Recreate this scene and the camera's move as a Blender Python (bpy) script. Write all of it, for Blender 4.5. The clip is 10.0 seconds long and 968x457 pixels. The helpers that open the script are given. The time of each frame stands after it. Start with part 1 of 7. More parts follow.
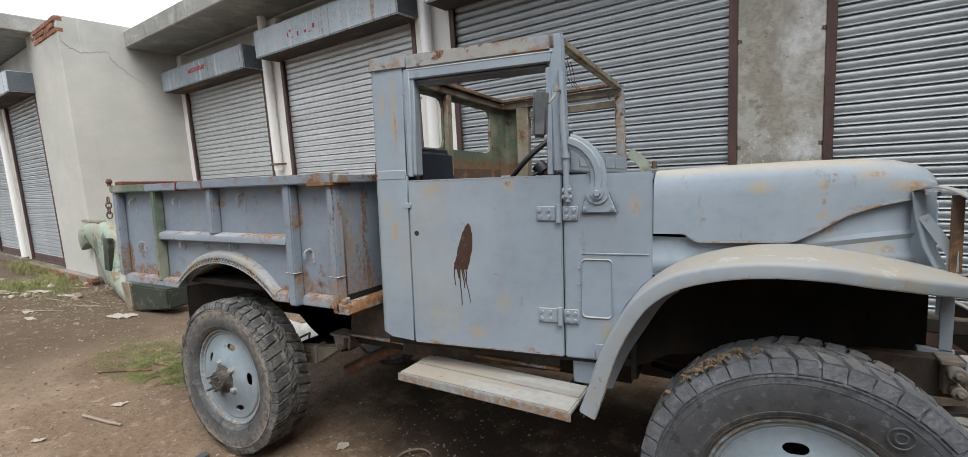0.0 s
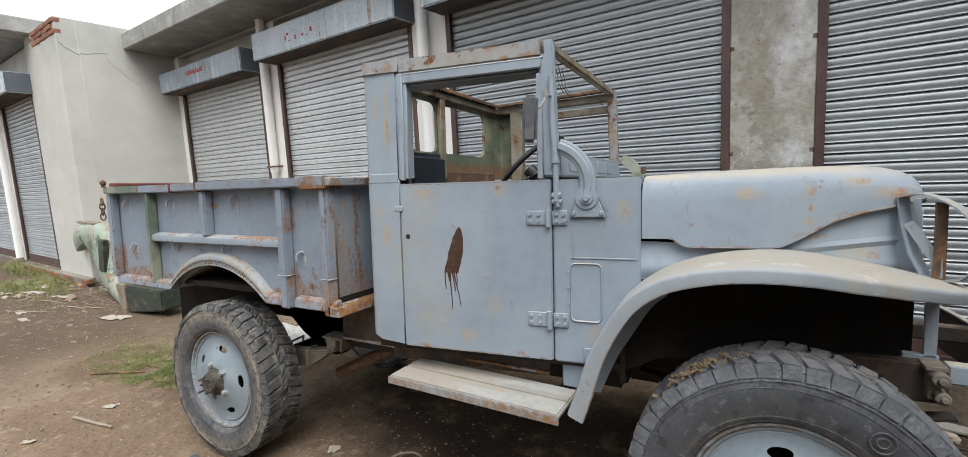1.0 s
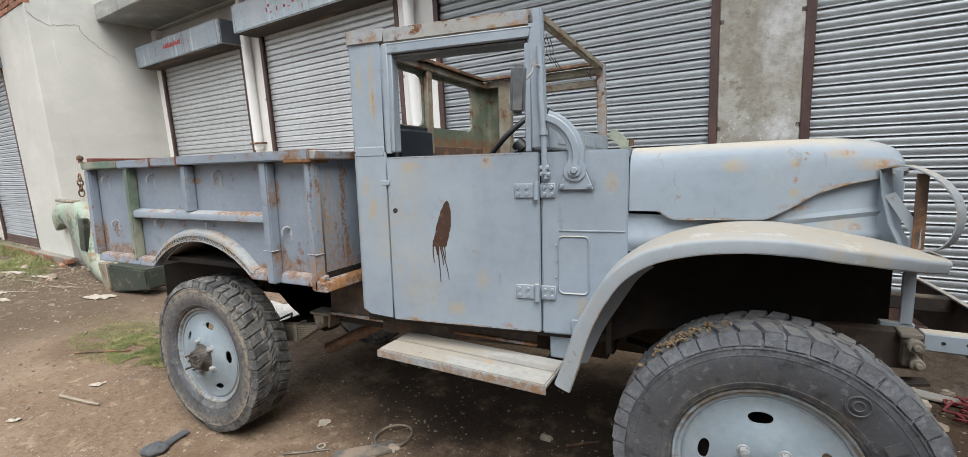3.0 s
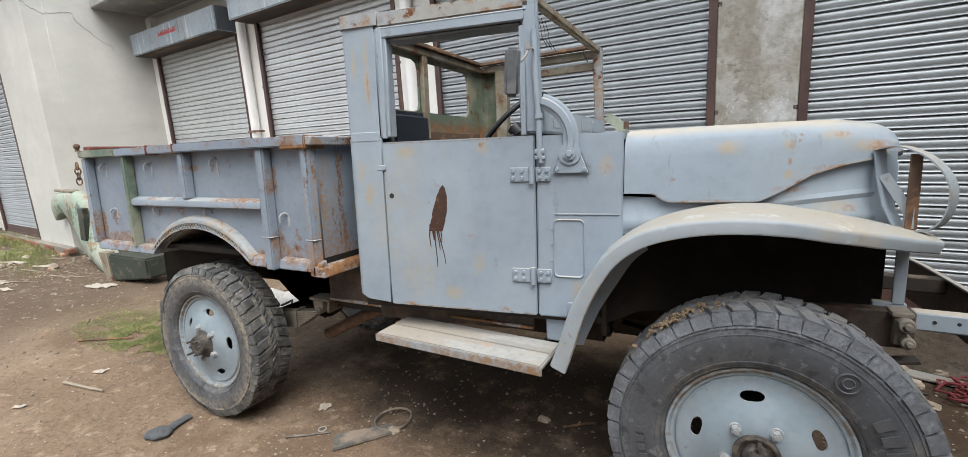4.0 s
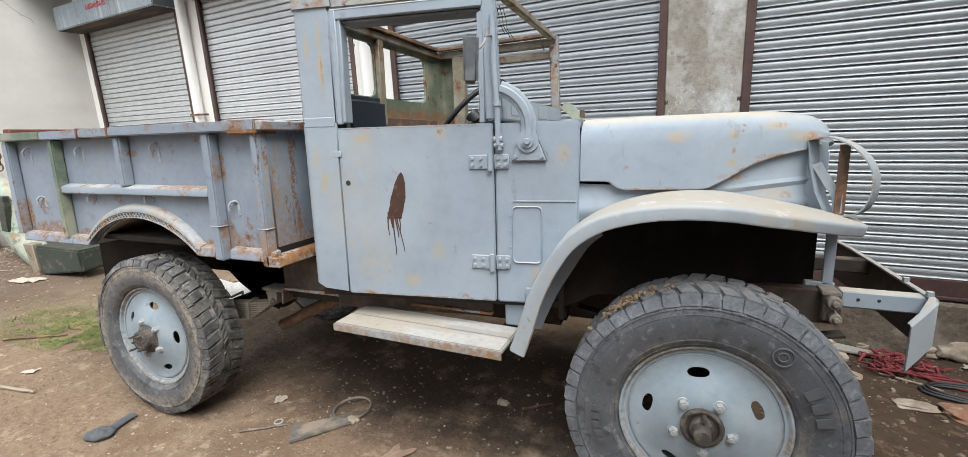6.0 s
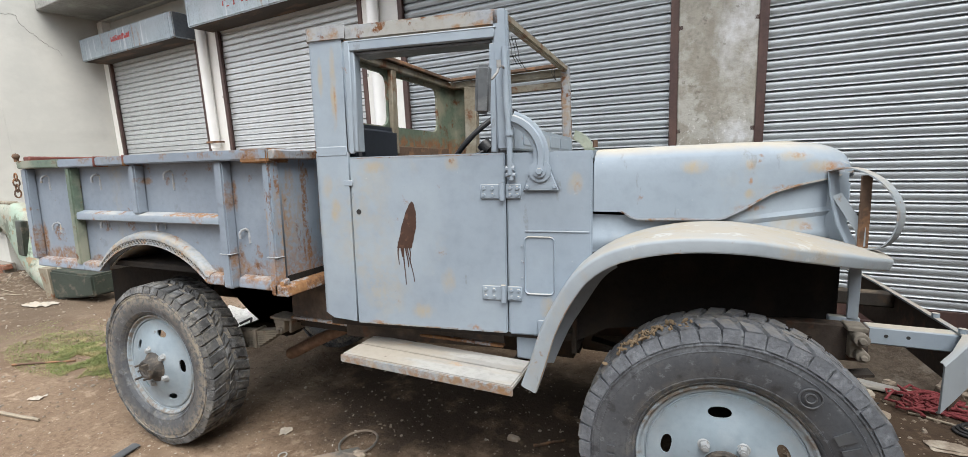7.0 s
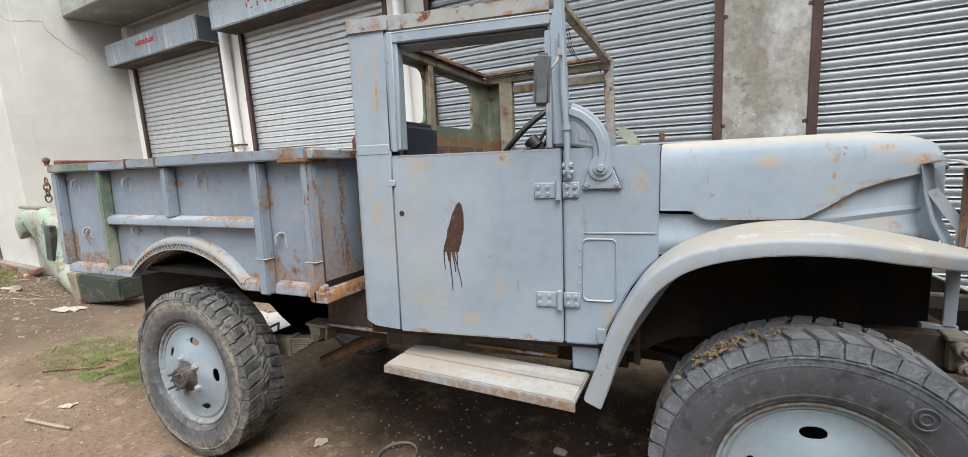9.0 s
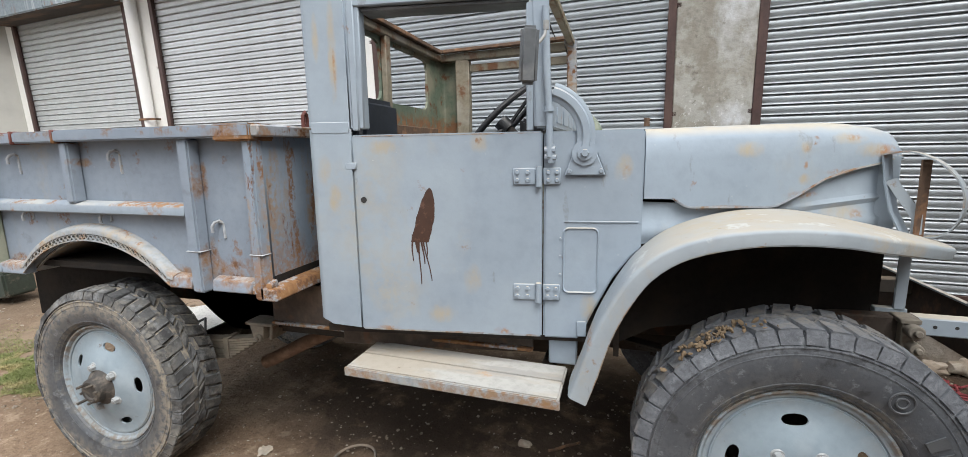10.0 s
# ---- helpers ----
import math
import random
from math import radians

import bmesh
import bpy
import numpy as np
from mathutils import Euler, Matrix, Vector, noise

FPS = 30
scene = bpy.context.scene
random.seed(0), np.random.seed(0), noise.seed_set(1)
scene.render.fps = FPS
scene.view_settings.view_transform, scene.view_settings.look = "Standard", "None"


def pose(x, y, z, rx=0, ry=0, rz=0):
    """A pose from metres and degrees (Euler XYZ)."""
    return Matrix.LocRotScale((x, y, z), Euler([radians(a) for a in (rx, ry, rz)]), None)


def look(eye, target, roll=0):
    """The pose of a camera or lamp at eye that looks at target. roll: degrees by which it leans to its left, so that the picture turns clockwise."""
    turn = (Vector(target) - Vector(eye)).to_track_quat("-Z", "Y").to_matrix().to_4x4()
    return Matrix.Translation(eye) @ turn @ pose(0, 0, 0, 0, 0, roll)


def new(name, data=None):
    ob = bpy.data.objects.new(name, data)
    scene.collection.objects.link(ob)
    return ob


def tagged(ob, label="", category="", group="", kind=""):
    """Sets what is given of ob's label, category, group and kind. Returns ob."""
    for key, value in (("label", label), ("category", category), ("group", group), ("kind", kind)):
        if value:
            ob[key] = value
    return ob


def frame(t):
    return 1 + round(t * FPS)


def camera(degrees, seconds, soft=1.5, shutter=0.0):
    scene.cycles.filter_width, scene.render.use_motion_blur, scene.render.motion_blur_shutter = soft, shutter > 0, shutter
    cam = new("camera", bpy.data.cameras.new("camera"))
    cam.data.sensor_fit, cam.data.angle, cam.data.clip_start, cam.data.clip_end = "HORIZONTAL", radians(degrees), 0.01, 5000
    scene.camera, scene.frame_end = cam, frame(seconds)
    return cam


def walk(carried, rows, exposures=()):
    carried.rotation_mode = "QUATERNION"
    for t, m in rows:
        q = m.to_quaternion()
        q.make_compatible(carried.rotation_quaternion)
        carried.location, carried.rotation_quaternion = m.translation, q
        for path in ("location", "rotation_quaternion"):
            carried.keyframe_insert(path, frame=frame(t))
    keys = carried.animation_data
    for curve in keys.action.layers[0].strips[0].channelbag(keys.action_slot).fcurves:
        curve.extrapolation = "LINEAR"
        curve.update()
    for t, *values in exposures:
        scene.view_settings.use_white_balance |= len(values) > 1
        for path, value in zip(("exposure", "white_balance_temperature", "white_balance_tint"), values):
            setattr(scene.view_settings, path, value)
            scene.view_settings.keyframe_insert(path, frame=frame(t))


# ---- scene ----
cam = camera(91.4, 10.0, soft=0.6)
PATH = [
    (0, (1.649, -1.851, 1.563), (0.688, -0.107, 1.375), -1.9),
    (0.5, (1.667, -1.834, 1.555), (0.706, -0.089, 1.376), -1.6),
    (1, (1.683, -1.845, 1.563), (0.729, -0.096, 1.391), -1.5),
    (1.5, (1.689, -1.849, 1.56), (0.759, -0.086, 1.394), -1.4),
    (2, (1.686, -1.847, 1.555), (0.774, -0.075, 1.391), -1.3),
    (2.5, (1.681, -1.839, 1.543), (0.772, -0.072, 1.315), -1.3),
    (4, (1.704, -1.842, 1.524), (0.796, -0.088, 1.211), -2.0),
    (4.5, (1.728, -1.832, 1.502), (0.956, -0.046, 1.041), -1.8),
    (5, (1.742, -1.834, 1.491), (0.998, -0.062, 0.936), -2.0),
    (5.5, (1.733, -1.836, 1.495), (1.015, -0.051, 0.951), -1.8),
    (6, (1.699, -1.854, 1.525), (0.959, -0.034, 1.154), -1.5),
    (7.5, (1.68, -1.815, 1.538), (0.891, 0.005, 1.286), -1.2),
    (8, (1.695, -1.825, 1.532), (0.905, -0.002, 1.296), -1.5),
    (8.5, (1.636, -1.807, 1.524), (0.799, -0.007, 1.282), -1.9),
    (9, (1.484, -1.766, 1.528), (0.648, 0.033, 1.272), -2.0),
    (9.5, (1.357, -1.747, 1.528), (0.65, 0.1, 1.231), -1.6),
    (10, (1.282, -1.689, 1.531), (0.715, 0.2, 1.199), -0.9),
]
walk(cam, [(t, look(eye, target, roll)) for t, eye, target, roll in PATH],
     exposures=[(0, -0.16), (1, 0.0), (2, 0.12), (2.5, 0.15), (4, 0.20), (5, 0.45), (6, 0.42), (8, 0.33), (10, 0.33)])

# ---- light ----
world = bpy.data.worlds.new("world")
scene.world = world
world.use_nodes = True
wn, wl = world.node_tree.nodes, world.node_tree.links
wn.clear()
w_out = wn.new("ShaderNodeOutputWorld")
w_bg = wn.new("ShaderNodeBackground")
w_sky = wn.new("ShaderNodeTexSky")
w_sky.sky_type = "NISHITA"
w_sky.sun_disc = False
w_sky.sun_elevation = radians(57)
w_sky.sun_rotation = radians(140)
w_sky.dust_density = 4.0
w_mix = wn.new("ShaderNodeMixRGB")
w_mix.inputs[0].default_value = 0.86
w_mix.inputs[2].default_value = (9.6, 9.9, 10.3, 1)
wl.new(w_sky.outputs[0], w_mix.inputs[1])
wl.new(w_mix.outputs[0], w_bg.inputs[0])
w_bg.inputs[1].default_value = 0.145
wl.new(w_bg.outputs[0], w_out.inputs[0])

sun = new("sun", bpy.data.lights.new("sun", "SUN"))
sun.data.energy = 3.9
sun.data.angle = radians(42)
sun.data.color = (1.0, 0.985, 0.95)
sun.matrix_world = look((3.4, -3.4, 8.2), (0.0, 0.6, 0))
scene.view_settings.exposure = 0.0


# ---- materials ----
def surf(name, base, rough=0.6, metal=0.0, layers=(), bump=(), vary=0.0, spec=0.5, base2=None, base_scale=2.0, grain=1.0):
    """A material: a base colour with slow variation, then layers of stain, rust, dust or painted shade laid over it by
    noise.
    A layer: colour, scale, threshold, softness, and as options rough, stretch, z (from, to), up, fine."""
    m = bpy.data.materials.new(name)
    m.use_nodes = True
    n, l = m.node_tree.nodes, m.node_tree.links
    bsdf = n["Principled BSDF"]
    bsdf.inputs["Roughness"].default_value = rough
    bsdf.inputs["Metallic"].default_value = metal
    bsdf.inputs["Specular IOR Level"].default_value = spec
    co = n.new("ShaderNodeTexCoord").outputs["Object"]

    def math_node(op, a, b, clamp=False):
        k = n.new("ShaderNodeMath")
        k.operation, k.use_clamp = op, clamp
        for i, v in enumerate((a, b)):
            if isinstance(v, (int, float)):
                k.inputs[i].default_value = v
            else:
                l.new(v, k.inputs[i])
        return k.outputs[0]

    def noise_node(scale, detail=5.0, stretch=(1, 1, 1), shift=0.0):
        mp = n.new("ShaderNodeMapping")
        mp.inputs["Scale"].default_value = stretch
        mp.inputs["Location"].default_value = (shift, shift * 0.7, shift * 1.3)
        l.new(co, mp.inputs[0])
        t = n.new("ShaderNodeTexNoise")
        t.inputs["Scale"].default_value = scale
        t.inputs["Detail"].default_value = detail
        t.inputs["Roughness"].default_value = 0.6
        l.new(mp.outputs[0], t.inputs["Vector"])
        return t.outputs[0]

    def ramp(v, lo, hi):
        r = n.new("ShaderNodeMapRange")
        r.clamp = True
        r.inputs[1].default_value, r.inputs[2].default_value = lo, hi
        l.new(v, r.inputs[0])
        return r.outputs[0]

    def mix(f, a, b):
        k = n.new("ShaderNodeMixRGB")
        l.new(f, k.inputs[0])
        for i, v in ((1, a), (2, b)):
            if isinstance(v, tuple):
                k.inputs[i].default_value = (*v, 1)
            else:
                l.new(v, k.inputs[i])
        return k.outputs[0]

    second = base2 or tuple(c * 0.8 for c in base)
    col = mix(ramp(noise_node(base_scale, 6), 0.35, 0.65), base, second)
    fine_mask = math_node("MULTIPLY", ramp(noise_node(base_scale * 17, 4, shift=3.1), 0.45, 0.8), grain)
    col = mix(fine_mask, col, tuple(c * 0.72 for c in second))
    rg = None
    for k, y in enumerate(layers):
        f = ramp(noise_node(y.get("scale", 3), y.get("detail", 8), y.get("stretch", (1, 1, 1)), 7.7 * (k + 1)),
                 y["at"], y["at"] + y.get("soft", 0.06))
        if "fine" in y:
            f = math_node("MULTIPLY", f, ramp(noise_node(y["fine"], 6, shift=2.3 * k + 1), 0.38, 0.55))
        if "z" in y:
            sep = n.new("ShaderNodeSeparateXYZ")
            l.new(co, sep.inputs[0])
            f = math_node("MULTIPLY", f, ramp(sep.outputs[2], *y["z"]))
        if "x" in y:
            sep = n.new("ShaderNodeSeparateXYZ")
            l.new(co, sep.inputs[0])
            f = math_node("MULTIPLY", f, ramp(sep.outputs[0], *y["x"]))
        if "shade_spot" in y:
            cx, cy, rx, ry = y["shade_spot"]
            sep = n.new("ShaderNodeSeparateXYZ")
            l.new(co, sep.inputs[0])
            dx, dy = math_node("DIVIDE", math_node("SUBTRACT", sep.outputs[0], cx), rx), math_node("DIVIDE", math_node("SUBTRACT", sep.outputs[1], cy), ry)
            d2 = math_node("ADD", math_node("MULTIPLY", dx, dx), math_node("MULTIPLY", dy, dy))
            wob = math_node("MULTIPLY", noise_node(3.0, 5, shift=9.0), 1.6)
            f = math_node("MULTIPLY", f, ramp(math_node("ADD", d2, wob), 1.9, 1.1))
        if "blots" in y:
            sep = n.new("ShaderNodeSeparateXYZ")
            l.new(co, sep.inputs[0])
            wob = math_node("MULTIPLY", noise_node(26.0, 5, (1, 1, 0.55), 4.0), 2.2)
            wide = None
            for cx, cz, rx, rz in y["blots"]:
                dx = math_node("DIVIDE", math_node("SUBTRACT", sep.outputs[0], cx), rx)
                dz = math_node("DIVIDE", math_node("SUBTRACT", sep.outputs[2], cz), rz)
                d2 = math_node("ADD", math_node("MULTIPLY", dx, dx), math_node("MULTIPLY", dz, dz))
                wide = d2 if wide is None else math_node("MINIMUM", wide, d2)
            f = math_node("MULTIPLY", f, ramp(math_node("ADD", wide, wob), 2.2, 1.0))
        if "ring" in y:
            sep = n.new("ShaderNodeSeparateXYZ")
            l.new(co, sep.inputs[0])
            rad = math_node("SQRT", math_node("ADD", math_node("MULTIPLY", sep.outputs[0], sep.outputs[0]), math_node("MULTIPLY", sep.outputs[2], sep.outputs[2])), 0)
            f = math_node("MULTIPLY", f, ramp(rad, *y["ring"]))
        if "up" in y:
            g = n.new("ShaderNodeNewGeometry")
            sep = n.new("ShaderNodeSeparateXYZ")
            l.new(g.outputs["Normal"], sep.inputs[0])
            f = math_node("MULTIPLY", f, ramp(sep.outputs[2], *y["up"]))
        f = math_node("MULTIPLY", f, y.get("amount", 1.0))
        col = mix(f, col, y["colour"])
        if "rough" in y:
            k2 = n.new("ShaderNodeMix")
            l.new(f, k2.inputs[0])
            if rg is None:
                k2.inputs[2].default_value = rough
            else:
                l.new(rg, k2.inputs[2])
            k2.inputs[3].default_value = y["rough"]
            rg = k2.outputs[0]
    if rg is not None:
        l.new(rg, bsdf.inputs["Roughness"])
    if vary:
        info = n.new("ShaderNodeObjectInfo")
        v = ramp(info.outputs["Random"], 0, 1)
        h = n.new("ShaderNodeHueSaturation")
        val = math_node("ADD", math_node("MULTIPLY", v, 2 * vary), 1 - vary)
        l.new(val, h.inputs["Value"])
        l.new(col, h.inputs["Color"])
        col = h.outputs[0]
    l.new(col, bsdf.inputs["Base Color"])
    src = None
    for scale, strength, dist in bump:
        b = n.new("ShaderNodeBump")
        b.inputs["Strength"].default_value = strength
        b.inputs["Distance"].default_value = dist
        l.new(noise_node(scale, 6, shift=scale), b.inputs["Height"])
        if src is not None:
            l.new(src, b.inputs["Normal"])
        src = b.outputs[0]
    if src is not None:
        l.new(src, bsdf.inputs["Normal"])
    return m


RUST = (0.135, 0.058, 0.024)
RUST2 = (0.235, 0.125, 0.058)
DUST = (0.50, 0.46, 0.40)
GREY, GREY2 = (0.258, 0.312, 0.372), (0.236, 0.286, 0.342)
OCHRE_BLOTS = ((1.71, 1.515, 0.055, 0.032), (1.915, 1.520, 0.022, 0.024), (1.915, 1.403, 0.022, 0.022), (2.075, 1.550, 0.070, 0.024), (2.16, 1.505, 0.06, 0.03),
               (1.275, 1.455, 0.034, 0.050), (1.165, 0.945, 0.035, 0.055), (0.240, 1.88, 0.018, 0.19), (0.178, 1.93, 0.014, 0.09), (0.178, 1.455, 0.030, 0.065),
               (0.215, 1.355, 0.028, 0.055), (0.770, 1.555, 0.035, 0.040), (0.410, 1.545, 0.055, 0.030), (0.740, 1.045, 0.035, 0.060), (0.62, 0.905, 0.06, 0.04), (2.08, 1.275, 0.09, 0.035))
RUST_BLOTS = ((1.915, 1.520, 0.016, 0.018), (1.915, 1.455, 0.009, 0.017), (2.09, 1.553, 0.040, 0.013), (2.21, 1.50, 0.05, 0.03), (1.60, 1.307, 0.13, 0.010), (1.92, 1.345, 0.07, 0.016),
              (2.05, 1.425, 0.07, 0.014), (2.13, 1.262, 0.03, 0.022), (1.285, 1.44, 0.018, 0.035), (0.85, 0.842, 0.035, 0.018), (0.40, 0.838, 0.05, 0.010), (1.18, 0.90, 0.018, 0.03), (0.245, 1.83, 0.007, 0.09))


def paint(name, base, base2, pale, top, more=()):
    """The truck's grey paint: chalky, with ochre stains, rust spots and dust on what faces up."""
    return surf(name, base, 0.62, spec=0.35, layers=(
        dict(colour=pale, scale=1.6, at=0.45, soft=0.25, amount=0.55),
        dict(colour=(0.20, 0.235, 0.275), scale=2.2, at=0.55, soft=0.15, amount=0.35),
        dict(colour=(0.36, 0.315, 0.225), scale=3.0, at=0.575, soft=0.14, fine=22, amount=0.45, stretch=(1, 1, 0.6), rough=0.8),
        dict(colour=(0.37, 0.30, 0.19), scale=9, at=0.30, soft=0.25, blots=OCHRE_BLOTS, amount=0.72, stretch=(1, 1, 0.6), rough=0.8),
        dict(colour=(0.30, 0.155, 0.065), scale=16, at=0.33, soft=0.20, fine=50, blots=RUST_BLOTS, amount=0.85, rough=0.9),
        dict(colour=(0.23, 0.12, 0.055), scale=9, at=0.655, soft=0.05, fine=60, amount=0.8, rough=0.9),
        dict(colour=(0.50, 0.52, 0.53), scale=45, at=0.72, soft=0.02, fine=90, amount=0.6),
        dict(colour=(0.17, 0.18, 0.185), scale=14, at=0.66, soft=0.03, fine=60, stretch=(1, 1, 0.3), amount=0.5),
        dict(colour=(0.44, 0.46, 0.48), scale=22, at=0.68, soft=0.03, fine=60, amount=0.3),
        dict(colour=top, scale=5, at=0.24, soft=0.3, up=(0.55, 0.95), amount=0.85, rough=0.85),
    ) + tuple(more), bump=((90, 0.05, 0.002), (5, 0.12, 0.02), (16, 0.05, 0.006)), base2=base2, base_scale=1.1, grain=0.35)


PAINT = paint("truck_paint", GREY, GREY2, (0.345, 0.40, 0.445), (0.41, 0.37, 0.30))
FENDERPAINT = paint("fender_paint", (0.275, 0.315, 0.35), (0.255, 0.295, 0.325), (0.325, 0.352, 0.37), (0.335, 0.305, 0.255), (
    dict(colour=(0.33, 0.29, 0.22), scale=6, at=0.50, soft=0.12, fine=26, stretch=(1, 1, 0.6), amount=0.55, rough=0.85),
    dict(colour=(0.22, 0.15, 0.10), scale=19, at=0.65, soft=0.05, fine=70, amount=0.7, rough=0.9),
    dict(colour=(0.46, 0.48, 0.50), scale=11, at=0.60, soft=0.05, fine=45, amount=0.5),))
BED_RUST = ((-0.235, 1.050, 0.13, 0.065), (-0.335, 1.08, 0.030, 0.12), (-0.125, 1.10, 0.030, 0.24), (-1.88, 1.055, 0.24, 0.055), (-2.07, 1.12, 0.04, 0.13),
            (-1.52, 1.030, 0.10, 0.04), (-1.69, 1.07, 0.03, 0.09), (-0.44, 1.07, 0.025, 0.11), (-1.00, 1.50, 0.05, 0.02), (-0.52, 1.03, 0.09, 0.035), (-0.345, 1.42, 0.02, 0.08), (-0.16, 1.60, 0.09, 0.03))
BEDPAINT = surf("bed_paint", (0.220, 0.264, 0.320), 0.6, spec=0.35, layers=(
    dict(colour=(0.285, 0.332, 0.385), scale=2.0, at=0.48, soft=0.2, amount=0.5),
    dict(colour=(0.27, 0.25, 0.205), scale=3.0, at=0.56, soft=0.12, fine=24, amount=0.5, stretch=(1, 1, 0.5)),
    dict(colour=(0.15, 0.17, 0.20), scale=7, at=0.60, soft=0.05, fine=30, amount=0.5),
    dict(colour=DUST, scale=6, at=0.3, soft=0.3, up=(0.6, 0.95), amount=0.45, rough=0.9),
    dict(colour=(0.19, 0.10, 0.05), scale=7, at=0.62, soft=0.04, fine=70, amount=0.75, rough=0.9),
    dict(colour=(0.25, 0.15, 0.075), scale=8, at=0.30, soft=0.20, blots=BED_RUST, fine=24, amount=0.75, rough=0.85),
    dict(colour=(0.205, 0.10, 0.040), scale=13, at=0.38, soft=0.10, blots=BED_RUST, fine=45, amount=0.92, rough=0.9),
    dict(colour=(0.11, 0.052, 0.026), scale=20, at=0.54, soft=0.06, blots=BED_RUST, fine=60, amount=0.85, rough=0.95),
    dict(colour=(0.19, 0.10, 0.045), scale=9, at=0.57, soft=0.06, z=(1.06, 1.01), fine=50, amount=0.85, rough=0.9),
    dict(colour=(0.21, 0.115, 0.055), scale=9, at=0.52, soft=0.06, z=(1.595, 1.625), fine=50, amount=0.8, rough=0.9),
    dict(colour=(0.46, 0.48, 0.50), scale=40, at=0.74, soft=0.02, fine=80, amount=0.6),
), bump=((60, 0.08, 0.003), (5, 0.16, 0.03)), base2=(0.190, 0.229, 0.282), grain=0.4)
WAISTPAINT = surf("waist_paint", (0.255, 0.305, 0.36), 0.6, spec=0.35, grain=0.4, layers=(
    dict(colour=(0.40, 0.39, 0.36), scale=5, at=0.42, soft=0.2, up=(0.2, 0.7), amount=0.7),
    dict(colour=(0.25, 0.135, 0.06), scale=4, at=0.48, soft=0.06, fine=45, up=(0.2, 0.7), amount=0.9, rough=0.9),
    dict(colour=RUST2, scale=5, at=0.58, soft=0.06, fine=50, amount=0.8, rough=0.9),), bump=((60, 0.1, 0.003),))
STREAKED = surf("rust_streaked_paint", (0.21, 0.26, 0.32), 0.6, spec=0.35, layers=(
    dict(colour=(0.30, 0.35, 0.405), scale=2.0, at=0.48, soft=0.2, amount=0.5),
    dict(colour=DUST, scale=6, at=0.3, soft=0.3, up=(0.6, 0.95), amount=0.5, rough=0.9),
    dict(colour=(0.30, 0.19, 0.10), scale=9, at=0.52, soft=0.12, fine=40, stretch=(1, 1, 0.22), amount=0.7, rough=0.9),
    dict(colour=(0.20, 0.098, 0.042), scale=12, at=0.555, soft=0.05, fine=60, stretch=(1, 1, 0.25), amount=0.9, rough=0.9),
    dict(colour=RUST, scale=19, at=0.60, soft=0.04, fine=60, stretch=(1, 1, 0.25), amount=0.9, rough=0.95),
    dict(colour=(0.27, 0.135, 0.055), scale=8, at=0.40, soft=0.10, z=(1.22, 1.0), fine=50, stretch=(1, 1, 0.5), amount=0.9, rough=0.9),
    dict(colour=(0.12, 0.056, 0.028), scale=14, at=0.52, soft=0.06, z=(1.16, 0.98), fine=60, amount=0.85, rough=0.95),
), bump=((60, 0.15, 0.003), (5, 0.10, 0.02)), base2=(0.20, 0.245, 0.30), grain=0.4)
RUSTY = surf("rusted_paint", (0.30, 0.325, 0.36), 0.65, spec=0.3, layers=(
    dict(colour=(0.33, 0.31, 0.25), scale=4, at=0.46, soft=0.15, amount=0.5),
    dict(colour=(0.25, 0.14, 0.065), scale=8, at=0.49, soft=0.08, fine=26, amount=0.8, rough=0.9),
    dict(colour=RUST, scale=13, at=0.56, soft=0.05, fine=35, rough=0.95),
    dict(colour=DUST, scale=6, at=0.45, soft=0.3, up=(0.6, 0.95), amount=0.2, rough=0.9),
), bump=((60, 0.3, 0.004),))
RUSTIRON = surf("rusted_iron", (0.125, 0.078, 0.052), 0.85, layers=(
    dict(colour=(0.24, 0.13, 0.07), scale=9, at=0.5, soft=0.1),), bump=((70, 0.4, 0.004),))
ARCHPAINT = surf("tan_grey_paint", (0.30, 0.325, 0.345), 0.7, spec=0.3, layers=(
    dict(colour=(0.33, 0.27, 0.19), scale=6, at=0.45, soft=0.15, fine=30, amount=0.75),
    dict(colour=(0.24, 0.13, 0.06), scale=14, at=0.57, soft=0.06, fine=50, amount=0.8, rough=0.9),
    dict(colour=(0.24, 0.14, 0.07), scale=9, at=0.40, soft=0.12, z=(1.10, 1.02), fine=40, amount=0.8, rough=0.9),
), bump=((60, 0.2, 0.003),))
DUSTSTEEL = surf("dusty_steel", (0.21, 0.19, 0.16), 0.9, layers=(
    dict(colour=(0.32, 0.275, 0.215), scale=6, at=0.45, soft=0.2, amount=0.7),
    dict(colour=(0.17, 0.09, 0.05), scale=9, at=0.58, soft=0.08, amount=0.8),), bump=((50, 0.3, 0.004),))
OLDGREEN = surf("old_green_paint", (0.115, 0.165, 0.125), 0.6, layers=(
    dict(colour=(0.26, 0.265, 0.21), scale=2.6, at=0.47, soft=0.12, amount=0.8),
    dict(colour=RUST, scale=7, at=0.545, soft=0.05, fine=20, rough=0.9),), bump=((60, 0.2, 0.004),))
